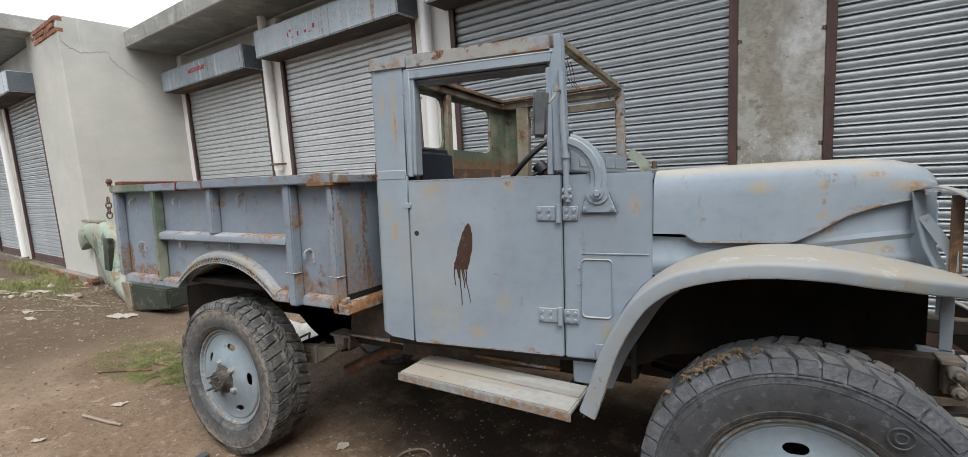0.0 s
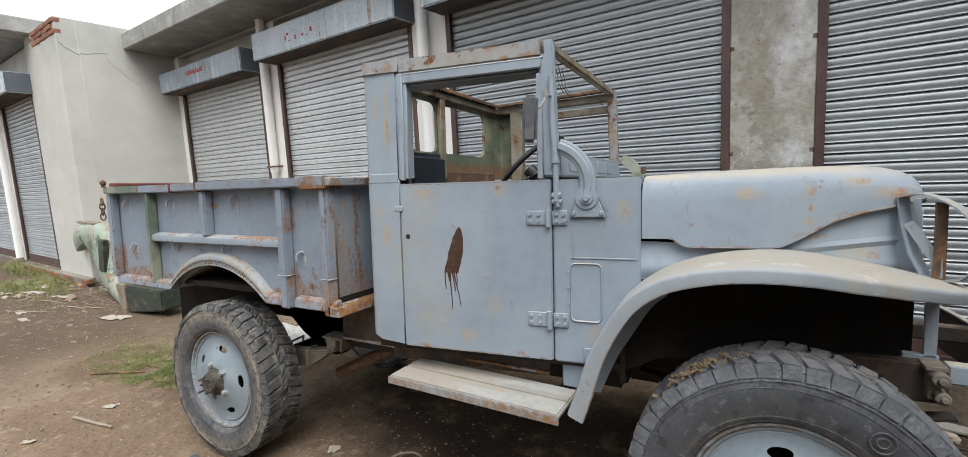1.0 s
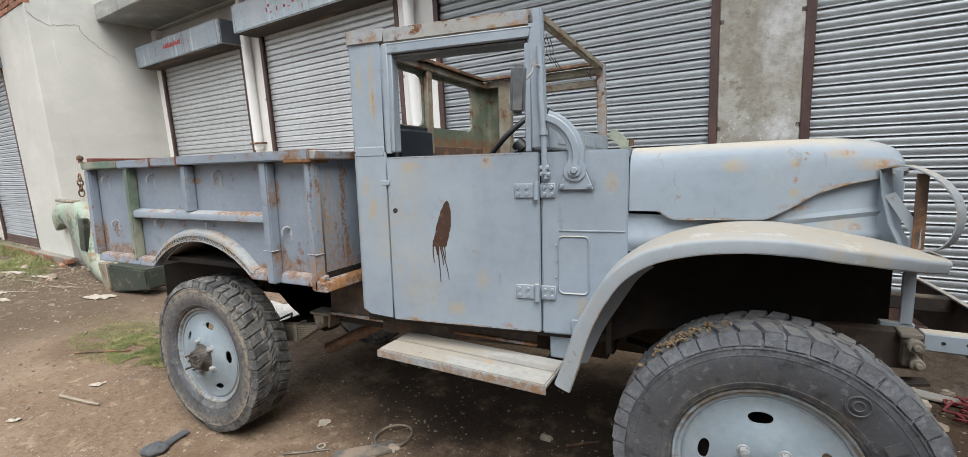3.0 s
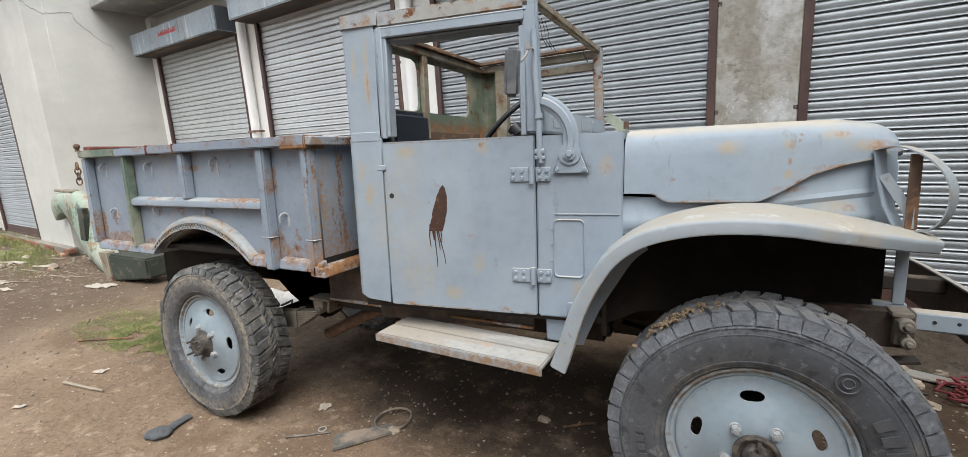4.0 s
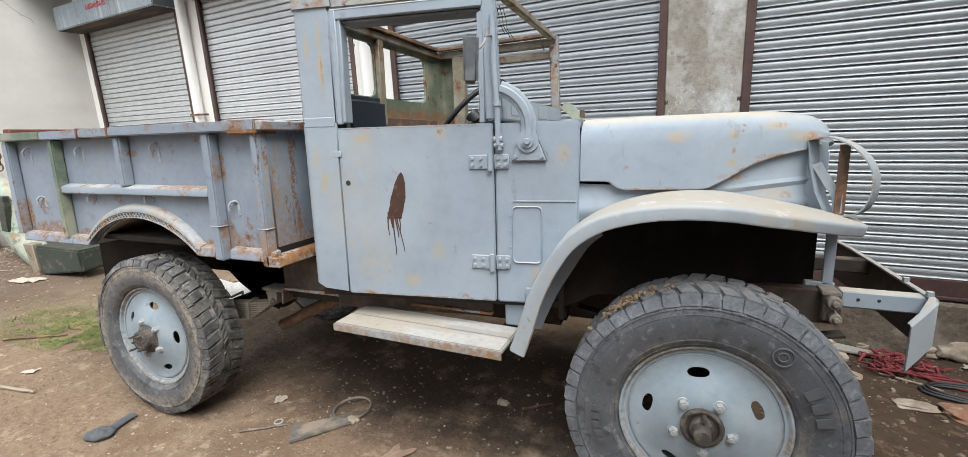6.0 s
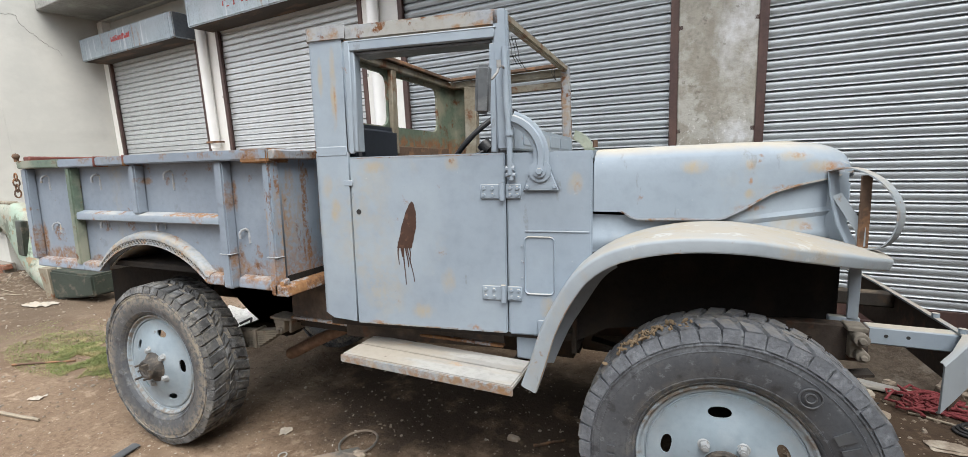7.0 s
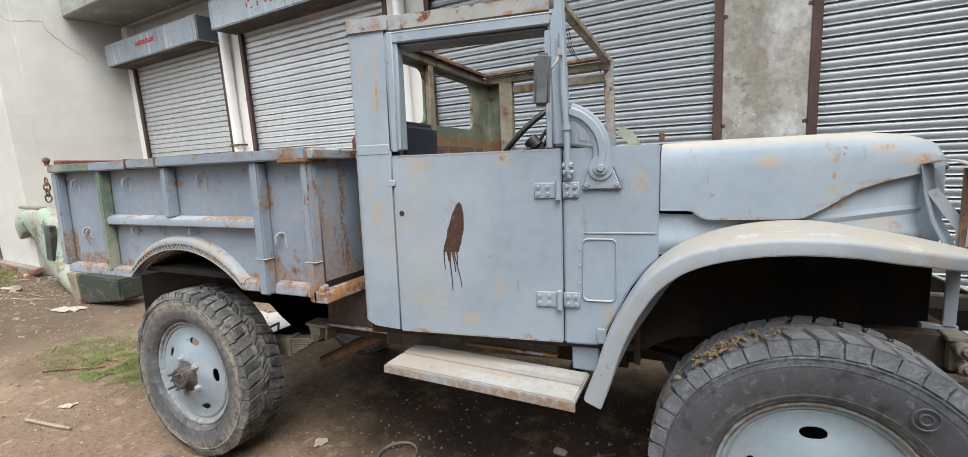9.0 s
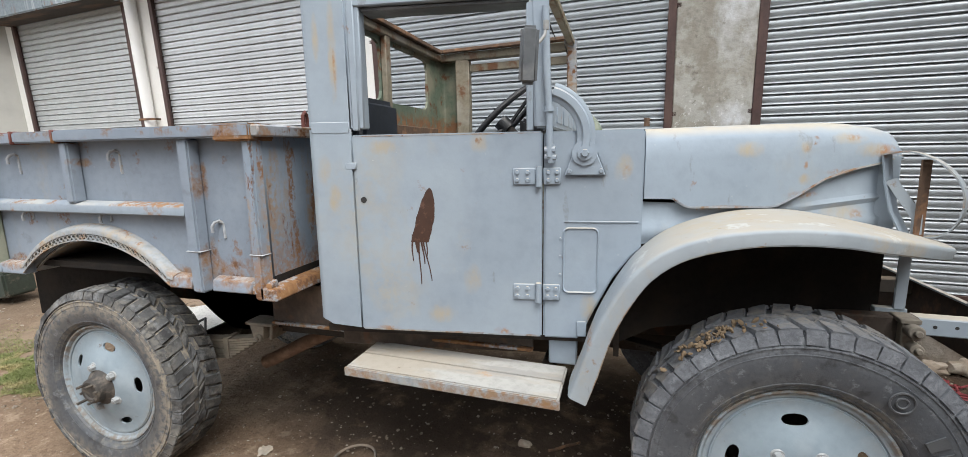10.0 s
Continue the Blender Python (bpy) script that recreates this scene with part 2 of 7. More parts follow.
CABGREEN = surf("cab_inner_green", (0.125, 0.165, 0.12), 0.6, layers=(
    dict(colour=(0.27, 0.255, 0.19), scale=2.6, at=0.45, soft=0.12, amount=0.85),
    dict(colour=RUST, scale=7, at=0.545, soft=0.05, fine=20, rough=0.9),
    dict(colour=(0.20, 0.095, 0.045), scale=9, at=0.32, soft=0.1, z=(1.745, 1.70), fine=25, amount=0.95, rough=0.9),
    dict(colour=(0.26, 0.13, 0.06), scale=18, at=0.55, soft=0.08, z=(1.78, 1.68), amount=0.8, rough=0.9),), bump=((60, 0.2, 0.004),))
TAN = surf("tan_rusty_paint", (0.235, 0.205, 0.15), 0.7, layers=(
    dict(colour=RUST, scale=8, at=0.53, soft=0.08, fine=20), dict(colour=(0.30, 0.29, 0.25), scale=5, at=0.52, soft=0.1, amount=0.6)), bump=((60, 0.2, 0.004),))
PALEGREEN = surf("faded_green_paint", (0.36, 0.41, 0.34), 0.6, layers=(
    dict(colour=(0.10, 0.15, 0.11), scale=5, at=0.52, soft=0.08),
    dict(colour=(0.42, 0.40, 0.30), scale=3, at=0.5, soft=0.15, amount=0.7),
    dict(colour=RUST, scale=7, at=0.6, soft=0.05),), bump=((40, 0.3, 0.006),))
FRAMEBROWN = surf("brown_frame_steel", (0.060, 0.045, 0.036), 0.85, layers=(
    dict(colour=(0.13, 0.095, 0.07), scale=7, at=0.50, soft=0.15, amount=0.7), dict(colour=(0.10, 0.05, 0.03), scale=12, at=0.56, soft=0.08, amount=0.8),), bump=((50, 0.4, 0.005),))
PIPERUST = surf("rusted_pipe", (0.20, 0.125, 0.085), 0.9, layers=(
    dict(colour=(0.30, 0.20, 0.14), scale=8, at=0.48, soft=0.15), dict(colour=(0.10, 0.06, 0.04), scale=14, at=0.56, soft=0.08),), bump=((60, 0.4, 0.004),))
DARKLINING = surf("dark_rusted_lining", (0.050, 0.032, 0.024), 0.9, layers=(
    dict(colour=(0.12, 0.065, 0.04), scale=6, at=0.55, soft=0.12, stretch=(0.4, 1, 1)),), bump=((50, 0.3, 0.004),))
# Near black for the recesses under the truck: their shade is in the colour.
SHADEBLACK = surf("shade_black", (0.022, 0.020, 0.019), 0.9, spec=0.15, layers=(
    dict(colour=(0.03, 0.025, 0.02), scale=6, at=0.5, soft=0.2),), bump=((40, 0.4, 0.006),))
CHASSIS = surf("greasy_chassis", (0.034, 0.029, 0.025), 0.8, spec=0.3, layers=(
    dict(colour=(0.12, 0.095, 0.07), scale=7, at=0.52, soft=0.15, up=(0.3, 0.9), rough=0.95),
    dict(colour=(0.045, 0.03, 0.02), scale=11, at=0.55, soft=0.1),), bump=((40, 0.4, 0.006),))
def rubber(name, dust_at, dust):
    """Tyre sides: blue-black, scuffed pale towards the shoulder, dusty by the rim."""
    return surf(name, (0.066, 0.073, 0.084), 0.48, spec=0.5, grain=0.5, layers=(
        dict(colour=(0.100, 0.108, 0.120), scale=9, at=0.44, soft=0.25, fine=90, amount=0.6),
        dict(colour=(0.21, 0.228, 0.25), scale=5, at=0.36, soft=0.3, ring=(0.395, 0.452), fine=70, amount=0.75),
        dict(colour=(0.20, 0.215, 0.235), scale=26, at=0.58, soft=0.06, fine=140, amount=0.5),
        dict(colour=dust, scale=3.5, at=dust_at, soft=0.2, ring=(0.33, 0.40), fine=45, amount=0.8, rough=1.0),
        dict(colour=(0.21, 0.195, 0.165), scale=9, at=0.42, soft=0.2, ring=(0.345, 0.295), fine=50, amount=0.75, rough=1.0),
        dict(colour=(0.020, 0.020, 0.023), scale=14, at=0.57, soft=0.08, amount=0.6),), bump=((90, 0.3, 0.003), (300, 0.25, 0.001), (14, 0.2, 0.006)), base2=(0.052, 0.058, 0.067))


MARKRUBBER = surf("worn_raised_rubber", (0.075, 0.080, 0.089), 0.6, layers=(dict(colour=(0.07, 0.075, 0.08), scale=30, at=0.5, soft=0.15),))
RUBBER = rubber("tyre_rubber", 0.60, (0.24, 0.205, 0.16))
DUSTYRUBBER = rubber("dusty_tyre_rubber", 0.31, (0.30, 0.262, 0.205))
TREADRUBBER = surf("tread_rubber", (0.105, 0.114, 0.130), 0.7, spec=0.4, layers=(
    dict(colour=(0.185, 0.20, 0.222), scale=12, at=0.40, soft=0.35, fine=90, amount=0.7),
    dict(colour=(0.25, 0.268, 0.295), scale=24, at=0.50, soft=0.20, ring=(0.494, 0.480), fine=110, amount=0.6),
    dict(colour=(0.215, 0.195, 0.165), scale=6, at=0.34, soft=0.3, ring=(0.486, 0.496), fine=40, amount=0.7, rough=0.95),
    dict(colour=(0.035, 0.036, 0.040), scale=18, at=0.58, soft=0.12, amount=0.6),), bump=((80, 0.5, 0.004), (22, 0.5, 0.012)))
WORNTREAD = surf("dusty_worn_tread", (0.085, 0.088, 0.092), 0.85, spec=0.3, layers=(
    dict(colour=(0.19, 0.18, 0.16), scale=7, at=0.42, soft=0.2, fine=40, amount=0.75, rough=0.95),
    dict(colour=(0.22, 0.23, 0.24), scale=16, at=0.53, soft=0.10, fine=60, amount=0.6),
    dict(colour=(0.030, 0.030, 0.032), scale=14, at=0.54, soft=0.08, amount=0.8),), bump=((80, 0.5, 0.004), (22, 0.6, 0.014)))
CORNERRUST = surf("rusted_corner", (0.235, 0.118, 0.048), 0.85, layers=(
    dict(colour=(0.27, 0.30, 0.33), scale=9, at=0.485, soft=0.06, fine=60, amount=0.9),
    dict(colour=(0.27, 0.16, 0.075), scale=16, at=0.53, soft=0.10, fine=50, amount=0.7),
    dict(colour=(0.11, 0.050, 0.025), scale=18, at=0.52, soft=0.08, fine=70, amount=0.9),), bump=((60, 0.5, 0.005), (20, 0.4, 0.01)))
HOOKPAINT = surf("hook_paint", (0.34, 0.365, 0.39), 0.55, layers=(dict(colour=(0.30, 0.25, 0.19), scale=30, at=0.55, soft=0.1),))
PLINTH = surf("earthy_plinth", (0.19, 0.155, 0.12), 0.95, layers=(
    dict(colour=(0.30, 0.27, 0.23), scale=4, at=0.52, soft=0.12), dict(colour=(0.11, 0.085, 0.065), scale=8, at=0.55, soft=0.1),), bump=((18, 0.7, 0.02), (70, 0.5, 0.006)))
WHEELPAINT = surf("wheel_paint", (0.225, 0.285, 0.330), 0.5, grain=0.4, base2=(0.205, 0.255, 0.295), layers=(
    dict(colour=(0.33, 0.38, 0.42), scale=4, at=0.5, soft=0.2, amount=0.6),
    dict(colour=(0.16, 0.30, 0.25), scale=6, at=0.63, soft=0.06, amount=0.6),
    dict(colour=(0.22, 0.20, 0.165), scale=5, at=0.42, soft=0.2, ring=(0.215, 0.255), fine=40, amount=0.6, rough=0.9),
    dict(colour=(0.16, 0.12, 0.085), scale=9, at=0.38, soft=0.15, ring=(0.262, 0.277), fine=40, amount=0.8, rough=0.95),
    dict(colour=(0.11, 0.085, 0.065), scale=12, at=0.45, soft=0.15, ring=(0.085, 0.062), fine=40, amount=0.8, rough=0.9),
    dict(colour=(0.12, 0.075, 0.05), scale=13, at=0.66, soft=0.05, fine=60, amount=0.8, rough=0.9),), bump=((60, 0.15, 0.003),))
NUT = surf("painted_nut", (0.33, 0.35, 0.36), 0.5, layers=(dict(colour=RUST, scale=60, at=0.6, soft=0.1),))
GREASE = surf("greasy_rust", (0.050, 0.045, 0.041), 0.65, layers=(
    dict(colour=(0.10, 0.085, 0.07), scale=25, at=0.5, soft=0.1),), bump=((80, 0.5, 0.005),))
def galvanised(name, base, base2, dull):
    return surf(name, base, 0.42, 0.40, layers=(
        dict(colour=dull, scale=1.1, at=0.45, soft=0.25, amount=0.5),
        dict(colour=(0.66, 0.67, 0.68), scale=18, at=0.70, soft=0.03, amount=0.6),
        dict(colour=(0.30, 0.235, 0.18), scale=2.0, at=0.66, soft=0.06, stretch=(0.5, 1, 1), amount=0.45),), vary=0.06, base2=base2, base_scale=0.8, grain=0.5)


GALV = galvanised("galvanised_slat", (0.44, 0.475, 0.50), (0.405, 0.44, 0.465), (0.30, 0.315, 0.33))
# Paler slat steel: the left shutters' brighter light is put in its colour.
LITGALV = galvanised("lit_galvanised_slat", (0.60, 0.625, 0.64), (0.56, 0.585, 0.60), (0.47, 0.48, 0.49))
def housing_paint(name, base, pale):
    """Sheet steel housing: grey-blue, with pale drips and rust from the seams."""
    return surf(name, base, 0.45, layers=(
        dict(colour=pale, scale=1.6, at=0.45, soft=0.15, stretch=(1, 1, 0.5), amount=0.6),
        dict(colour=(0.66, 0.69, 0.71), scale=11, at=0.57, soft=0.05, stretch=(1, 1, 0.07), amount=0.6),
        dict(colour=(0.28, 0.16, 0.085), scale=7, at=0.60, soft=0.05, stretch=(1, 1, 0.10), fine=18, amount=0.8, rough=0.9),
        dict(colour=(0.20, 0.11, 0.06), scale=12, at=0.66, soft=0.04, amount=0.8, rough=0.9),), bump=((5, 0.3, 0.02), (50, 0.1, 0.003)))


BOXPAINT = housing_paint("box_paint", (0.46, 0.545, 0.61), (0.52, 0.57, 0.62))
DARKBOX = housing_paint("dark_box_paint", (0.31, 0.375, 0.43), (0.38, 0.44, 0.49))
# Rust-streaked and near black: the shade under the housings is in the colour.
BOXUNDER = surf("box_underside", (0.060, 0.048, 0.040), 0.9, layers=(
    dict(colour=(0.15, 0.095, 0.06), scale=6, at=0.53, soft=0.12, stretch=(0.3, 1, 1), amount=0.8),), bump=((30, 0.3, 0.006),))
BOXEND = surf("box_end_paint", (0.11, 0.13, 0.155), 0.55, layers=(dict(colour=(0.20, 0.21, 0.22), scale=3, at=0.5, soft=0.2, amount=0.6),), bump=((5, 0.3, 0.02),))
BROWNSTEEL = surf("brown_steel", (0.085, 0.048, 0.043), 0.6, layers=(
    dict(colour=(0.13, 0.075, 0.06), scale=6, at=0.5, soft=0.2, stretch=(1, 1, 0.3)),), bump=((60, 0.2, 0.003),))
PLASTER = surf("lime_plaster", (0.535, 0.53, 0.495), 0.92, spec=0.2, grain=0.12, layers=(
    dict(colour=(0.47, 0.475, 0.45), scale=0.5, at=0.44, soft=0.30, amount=0.65, detail=10),
    dict(colour=(0.62, 0.61, 0.565), scale=1.3, at=0.48, soft=0.25, stretch=(1, 1, 1.4), amount=0.6, detail=10),
    dict(colour=(0.42, 0.415, 0.39), scale=1.1, at=0.54, soft=0.22, stretch=(1, 0.45, 2.2), amount=0.40, detail=12),
    dict(colour=(0.33, 0.325, 0.305), scale=3.0, at=0.58, soft=0.18, stretch=(1, 1, 0.5), amount=0.30, detail=10),
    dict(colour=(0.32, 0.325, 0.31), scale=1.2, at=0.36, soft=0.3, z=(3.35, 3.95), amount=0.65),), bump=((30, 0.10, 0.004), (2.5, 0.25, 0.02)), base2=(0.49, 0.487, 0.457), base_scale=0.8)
CONCRETE = surf("stained_concrete", (0.44, 0.43, 0.40), 0.85, layers=(
    dict(colour=(0.25, 0.235, 0.20), scale=2.2, at=0.47, soft=0.12, stretch=(1, 1, 0.45), amount=0.8),
    dict(colour=(0.58, 0.57, 0.55), scale=1.7, at=0.53, soft=0.10, stretch=(1, 1, 0.4), amount=0.85),
    dict(colour=(0.17, 0.155, 0.13), scale=9, at=0.62, soft=0.06, amount=0.6),), bump=((35, 0.4, 0.006),))
PIERCONCRETE = surf("patched_pier_concrete", (0.40, 0.38, 0.33), 0.85, layers=(
    dict(colour=(0.25, 0.225, 0.18), scale=3.0, at=0.47, soft=0.12, stretch=(1, 1, 0.35), amount=0.75),
    dict(colour=(0.50, 0.50, 0.47), scale=6.0, at=0.50, soft=0.10, amount=0.6),
    dict(colour=(0.68, 0.70, 0.72), scale=2.5, at=0.30, soft=0.2, blots=((0.14, 2.45, 0.15, 0.42), (0.18, 2.95, 0.13, 0.4), (0.15, 1.75, 0.16, 0.10)), amount=0.9),
    dict(colour=(0.70, 0.70, 0.68), scale=40, at=0.60, soft=0.05, z=(2.1, 1.7), amount=0.7),
    dict(colour=(0.16, 0.145, 0.12), scale=11, at=0.63, soft=0.05, amount=0.6),), bump=((35, 0.5, 0.008), (6, 0.3, 0.02)))
GREYCONCRETE = surf("grey_concrete", (0.34, 0.34, 0.325), 0.9, layers=(
    dict(colour=(0.22, 0.225, 0.21), scale=1.6, at=0.5, soft=0.15, amount=0.7),
    dict(colour=(0.45, 0.46, 0.43), scale=2.5, at=0.53, soft=0.12, amount=0.6),
    dict(colour=(0.16, 0.165, 0.15), scale=5, at=0.6, soft=0.08, stretch=(1, 1, 0.4), amount=0.6),), bump=((35, 0.4, 0.006),))
WHITEWASH = surf("whitewash", (0.84, 0.83, 0.80), 0.85, layers=(
    dict(colour=(0.56, 0.54, 0.50), scale=2, at=0.56, soft=0.15, stretch=(1, 1, 0.3), amount=0.45),), bump=((40, 0.12, 0.004),), grain=0.15, base2=(0.78, 0.77, 0.74))
PVC = surf("pvc_pipe", (0.86, 0.86, 0.85), 0.35, layers=(
    dict(colour=(0.58, 0.56, 0.52), scale=2, at=0.60, soft=0.12, stretch=(1, 1, 0.3), amount=0.4),), grain=0.05, base2=(0.80, 0.80, 0.78))
BRICK = surf("red_brick", (0.27, 0.115, 0.07), 0.9, layers=(
    dict(colour=(0.35, 0.27, 0.21), scale=9, at=0.52, soft=0.12, amount=0.7),), bump=((45, 0.5, 0.006),), vary=0.3)
# dark, so that the added unseen walls throw back little light
DARKBRICK = surf("blocking_wall", (0.20, 0.15, 0.12), 0.95, layers=(dict(colour=(0.13, 0.11, 0.10), scale=1.2, at=0.5, soft=0.2),), bump=((20, 0.5, 0.01),))
MORTAR = surf("mortar", (0.26, 0.235, 0.20), 0.95, bump=((50, 0.5, 0.006),))
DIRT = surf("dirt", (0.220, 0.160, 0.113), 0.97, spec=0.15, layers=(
    dict(colour=(0.311, 0.242, 0.179), scale=0.7, at=0.48, soft=0.16, amount=0.85),
    dict(colour=(0.143, 0.098, 0.066), scale=1.3, at=0.52, soft=0.12, amount=0.8),
    dict(colour=(0.346, 0.270, 0.199), scale=9, at=0.58, soft=0.08, amount=0.6),
    dict(colour=(0.134, 0.090, 0.061), scale=18, at=0.58, soft=0.05, amount=0.6),
    dict(colour=(0.364, 0.287, 0.211), scale=60, at=0.62, soft=0.04, amount=0.7),
    dict(colour=(0.103, 0.070, 0.048), scale=75, at=0.62, soft=0.04, amount=0.7),
    dict(colour=(0.124, 0.098, 0.074), scale=2.4, at=0.63, soft=0.08, amount=0.6),
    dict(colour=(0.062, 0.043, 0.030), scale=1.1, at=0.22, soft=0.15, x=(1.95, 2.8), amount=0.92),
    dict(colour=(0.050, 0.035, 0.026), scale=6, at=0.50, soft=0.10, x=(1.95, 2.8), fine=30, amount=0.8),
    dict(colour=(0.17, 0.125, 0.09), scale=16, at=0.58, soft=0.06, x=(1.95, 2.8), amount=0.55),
    dict(colour=(0.105, 0.078, 0.056), scale=1.5, at=0.28, soft=0.16, x=(-3.0, -4.6), amount=0.92),
    dict(colour=(0.24, 0.20, 0.155), scale=9, at=0.56, soft=0.06, x=(-3.6, -5.6), fine=30, amount=0.6),
    # the shade below the truck, painted into the earth as a dark patch
    dict(colour=(0.040, 0.030, 0.023), scale=4, at=0.28, soft=0.2, shade_spot=(0.68, 0.80, 2.05, 0.90), amount=0.90),
), bump=((9, 0.6, 0.04), (40, 0.6, 0.014), (160, 0.5, 0.005)), base2=(0.186, 0.130, 0.089))
STONE = surf("pebble", (0.215, 0.170, 0.128), 0.9, layers=(dict(colour=(0.32, 0.28, 0.23), scale=5, at=0.52, soft=0.1),), bump=((60, 0.4, 0.004),))
GRASS = surf("grass_blade", (0.20, 0.235, 0.075), 0.7, layers=(dict(colour=(0.36, 0.31, 0.15), scale=6, at=0.5, soft=0.15),))
PAPER = surf("dirty_paper", (0.44, 0.40, 0.34), 0.8, layers=(dict(colour=(0.40, 0.34, 0.27), scale=14, at=0.52, soft=0.1),))
STEPWOOD = surf("worn_step", (0.355, 0.352, 0.335), 0.8, grain=0.6, layers=(
    dict(colour=(0.30, 0.255, 0.195), scale=5, at=0.48, soft=0.12, stretch=(0.35, 1, 1), amount=0.6),
    dict(colour=(0.25, 0.245, 0.235), scale=8, at=0.56, soft=0.06, stretch=(0.2, 1.4, 1), amount=0.75),
    dict(colour=(0.36, 0.19, 0.075), scale=4, at=0.60, soft=0.05, fine=14, amount=0.85),
    dict(colour=(0.15, 0.12, 0.095), scale=16, at=0.66, soft=0.04, amount=0.7),), bump=((25, 0.4, 0.006), (120, 0.3, 0.002)))
NAVY = surf("navy_vinyl", (0.018, 0.024, 0.036), 0.55, bump=((120, 0.2, 0.002),))
BLACKPLASTIC = surf("black_plastic", (0.020, 0.021, 0.024), 0.45)
MIRRORBACK = surf("mirror_back", (0.085, 0.095, 0.105), 0.5, layers=(dict(colour=(0.15, 0.155, 0.16), scale=9, at=0.5, soft=0.2),))
BROWNPAINT = surf("brown_primer", (0.060, 0.028, 0.018), 0.55, layers=(dict(colour=(0.10, 0.05, 0.035), scale=40, at=0.55, soft=0.1),))
REDROPE = surf("red_rope", (0.23, 0.045, 0.05), 0.9, bump=((150, 0.5, 0.003),))
CABLE = surf("black_cable", (0.03, 0.03, 0.032), 0.6)
REDBROWN = surf("red_oxide", (0.16, 0.05, 0.04), 0.7, layers=(dict(colour=RUST2, scale=8, at=0.55, soft=0.1),))
DARKGREEN = surf("dark_green_paint", (0.030, 0.040, 0.030), 0.6, layers=(dict(colour=(0.09, 0.08, 0.06), scale=9, at=0.55, soft=0.1),))
REDINK = surf("red_sign_paint", (0.55, 0.06, 0.05), 0.6)
VOID = surf("dark_interior", (0.03, 0.03, 0.03), 0.9)


# ---- mesh helpers ----
def rim_box(bm, x0, x1, y0, y1, z0, z1, m=None):
    """A cuboid."""
    vs = [bm.verts.new((x, y, z)) for x in (x0, x1) for y in (y0, y1) for z in (z0, z1)]
    for q in ((0, 1, 3, 2), (4, 6, 7, 5), (0, 4, 5, 1), (2, 3, 7, 6), (0, 2, 6, 4), (1, 5, 7, 3)):
        bm.faces.new([vs[i] for i in q])
    if m is not None:
        for v in vs:
            v.co = m @ v.co
    return vs


def hull8(bm, pts):
    """A cuboid from eight corners: four below, four above, both the same way round."""
    vs = [bm.verts.new(p) for p in pts]
    for q in ((3, 2, 1, 0), (4, 5, 6, 7), (0, 1, 5, 4), (1, 2, 6, 5), (2, 3, 7, 6), (3, 0, 4, 7)):
        bm.faces.new([vs[i] for i in q])


def grid_faces(bm, rows, closed_u=False, closed_v=False):
    """Faces over rows of points."""
    vs = [[bm.verts.new(p) for p in r] for r in rows]
    nu, nv = len(vs), len(vs[0])
    for i in range(nu if closed_u else nu - 1):
        for j in range(nv if closed_v else nv - 1):
            bm.faces.new((vs[i][j], vs[(i + 1) % nu][j], vs[(i + 1) % nu][(j + 1) % nv], vs[i][(j + 1) % nv]))
    return vs


def lathe(bm, profile, centre, seg=48, axis="y"):
    """Turns (radius, along) pairs round an axis through centre."""
    rows = []
    for k in range(seg):
        a = 2 * math.pi * k / seg
        row = []
        for r, d in profile:
            p = {"y": (r * math.cos(a), d, r * math.sin(a)), "z": (r * math.cos(a), r * math.sin(a), d), "x": (d, r * math.cos(a), r * math.sin(a))}[axis]
            row.append(Vector(centre) + Vector(p))
        rows.append(row)
    return grid_faces(bm, rows, closed_u=True)


def tube(bm, pts, r, seg=8, taper=None):
    """A round bar along points."""
    pts = [Vector(p) for p in pts]
    rows, side = [], None
    for i, p in enumerate(pts):
        d = (pts[min(i + 1, len(pts) - 1)] - pts[max(i - 1, 0)]).normalized()
        if side is None:
            side = d.cross(Vector((0.13, 0.31, 0.94))).normalized()
        side = (side - d * side.dot(d)).normalized()
        up = d.cross(side)
        rr = r if taper is None else r * taper[i]
        rows.append([p + (side * math.cos(a) + up * math.sin(a)) * rr for a in (2 * math.pi * k / seg for k in range(seg))])
    vs = grid_faces(bm, rows, closed_v=True)
    bm.faces.new(vs[0][::-1])
    bm.faces.new(vs[-1])


def strap(bm, pts, width, thick, across):
    """A flat bar along points; its width lies along the vector across."""
    pts = [Vector(p) for p in pts]
    ax = Vector(across).normalized()
    rows = []
    for i, p in enumerate(pts):
        d = (pts[min(i + 1, len(pts) - 1)] - pts[max(i - 1, 0)]).normalized()
        n = d.cross(ax).normalized() * thick / 2
        w = ax * width / 2
        rows.append([p + w + n, p + w - n, p - w - n, p - w + n])
    vs = grid_faces(bm, rows, closed_v=True)
    bm.faces.new(vs[0][::-1])
    bm.faces.new(vs[-1])


def bevelled(bm, w=0.004, seg=1, angle=40):
    bmesh.ops.recalc_face_normals(bm, faces=bm.faces)
    es = [e for e in bm.edges if len(e.link_faces) == 2 and e.calc_face_angle(0) > radians(angle)]
    bmesh.ops.bevel(bm, geom=es, offset=w, segments=seg, affect="EDGES", clamp_overlap=True)
    return bm


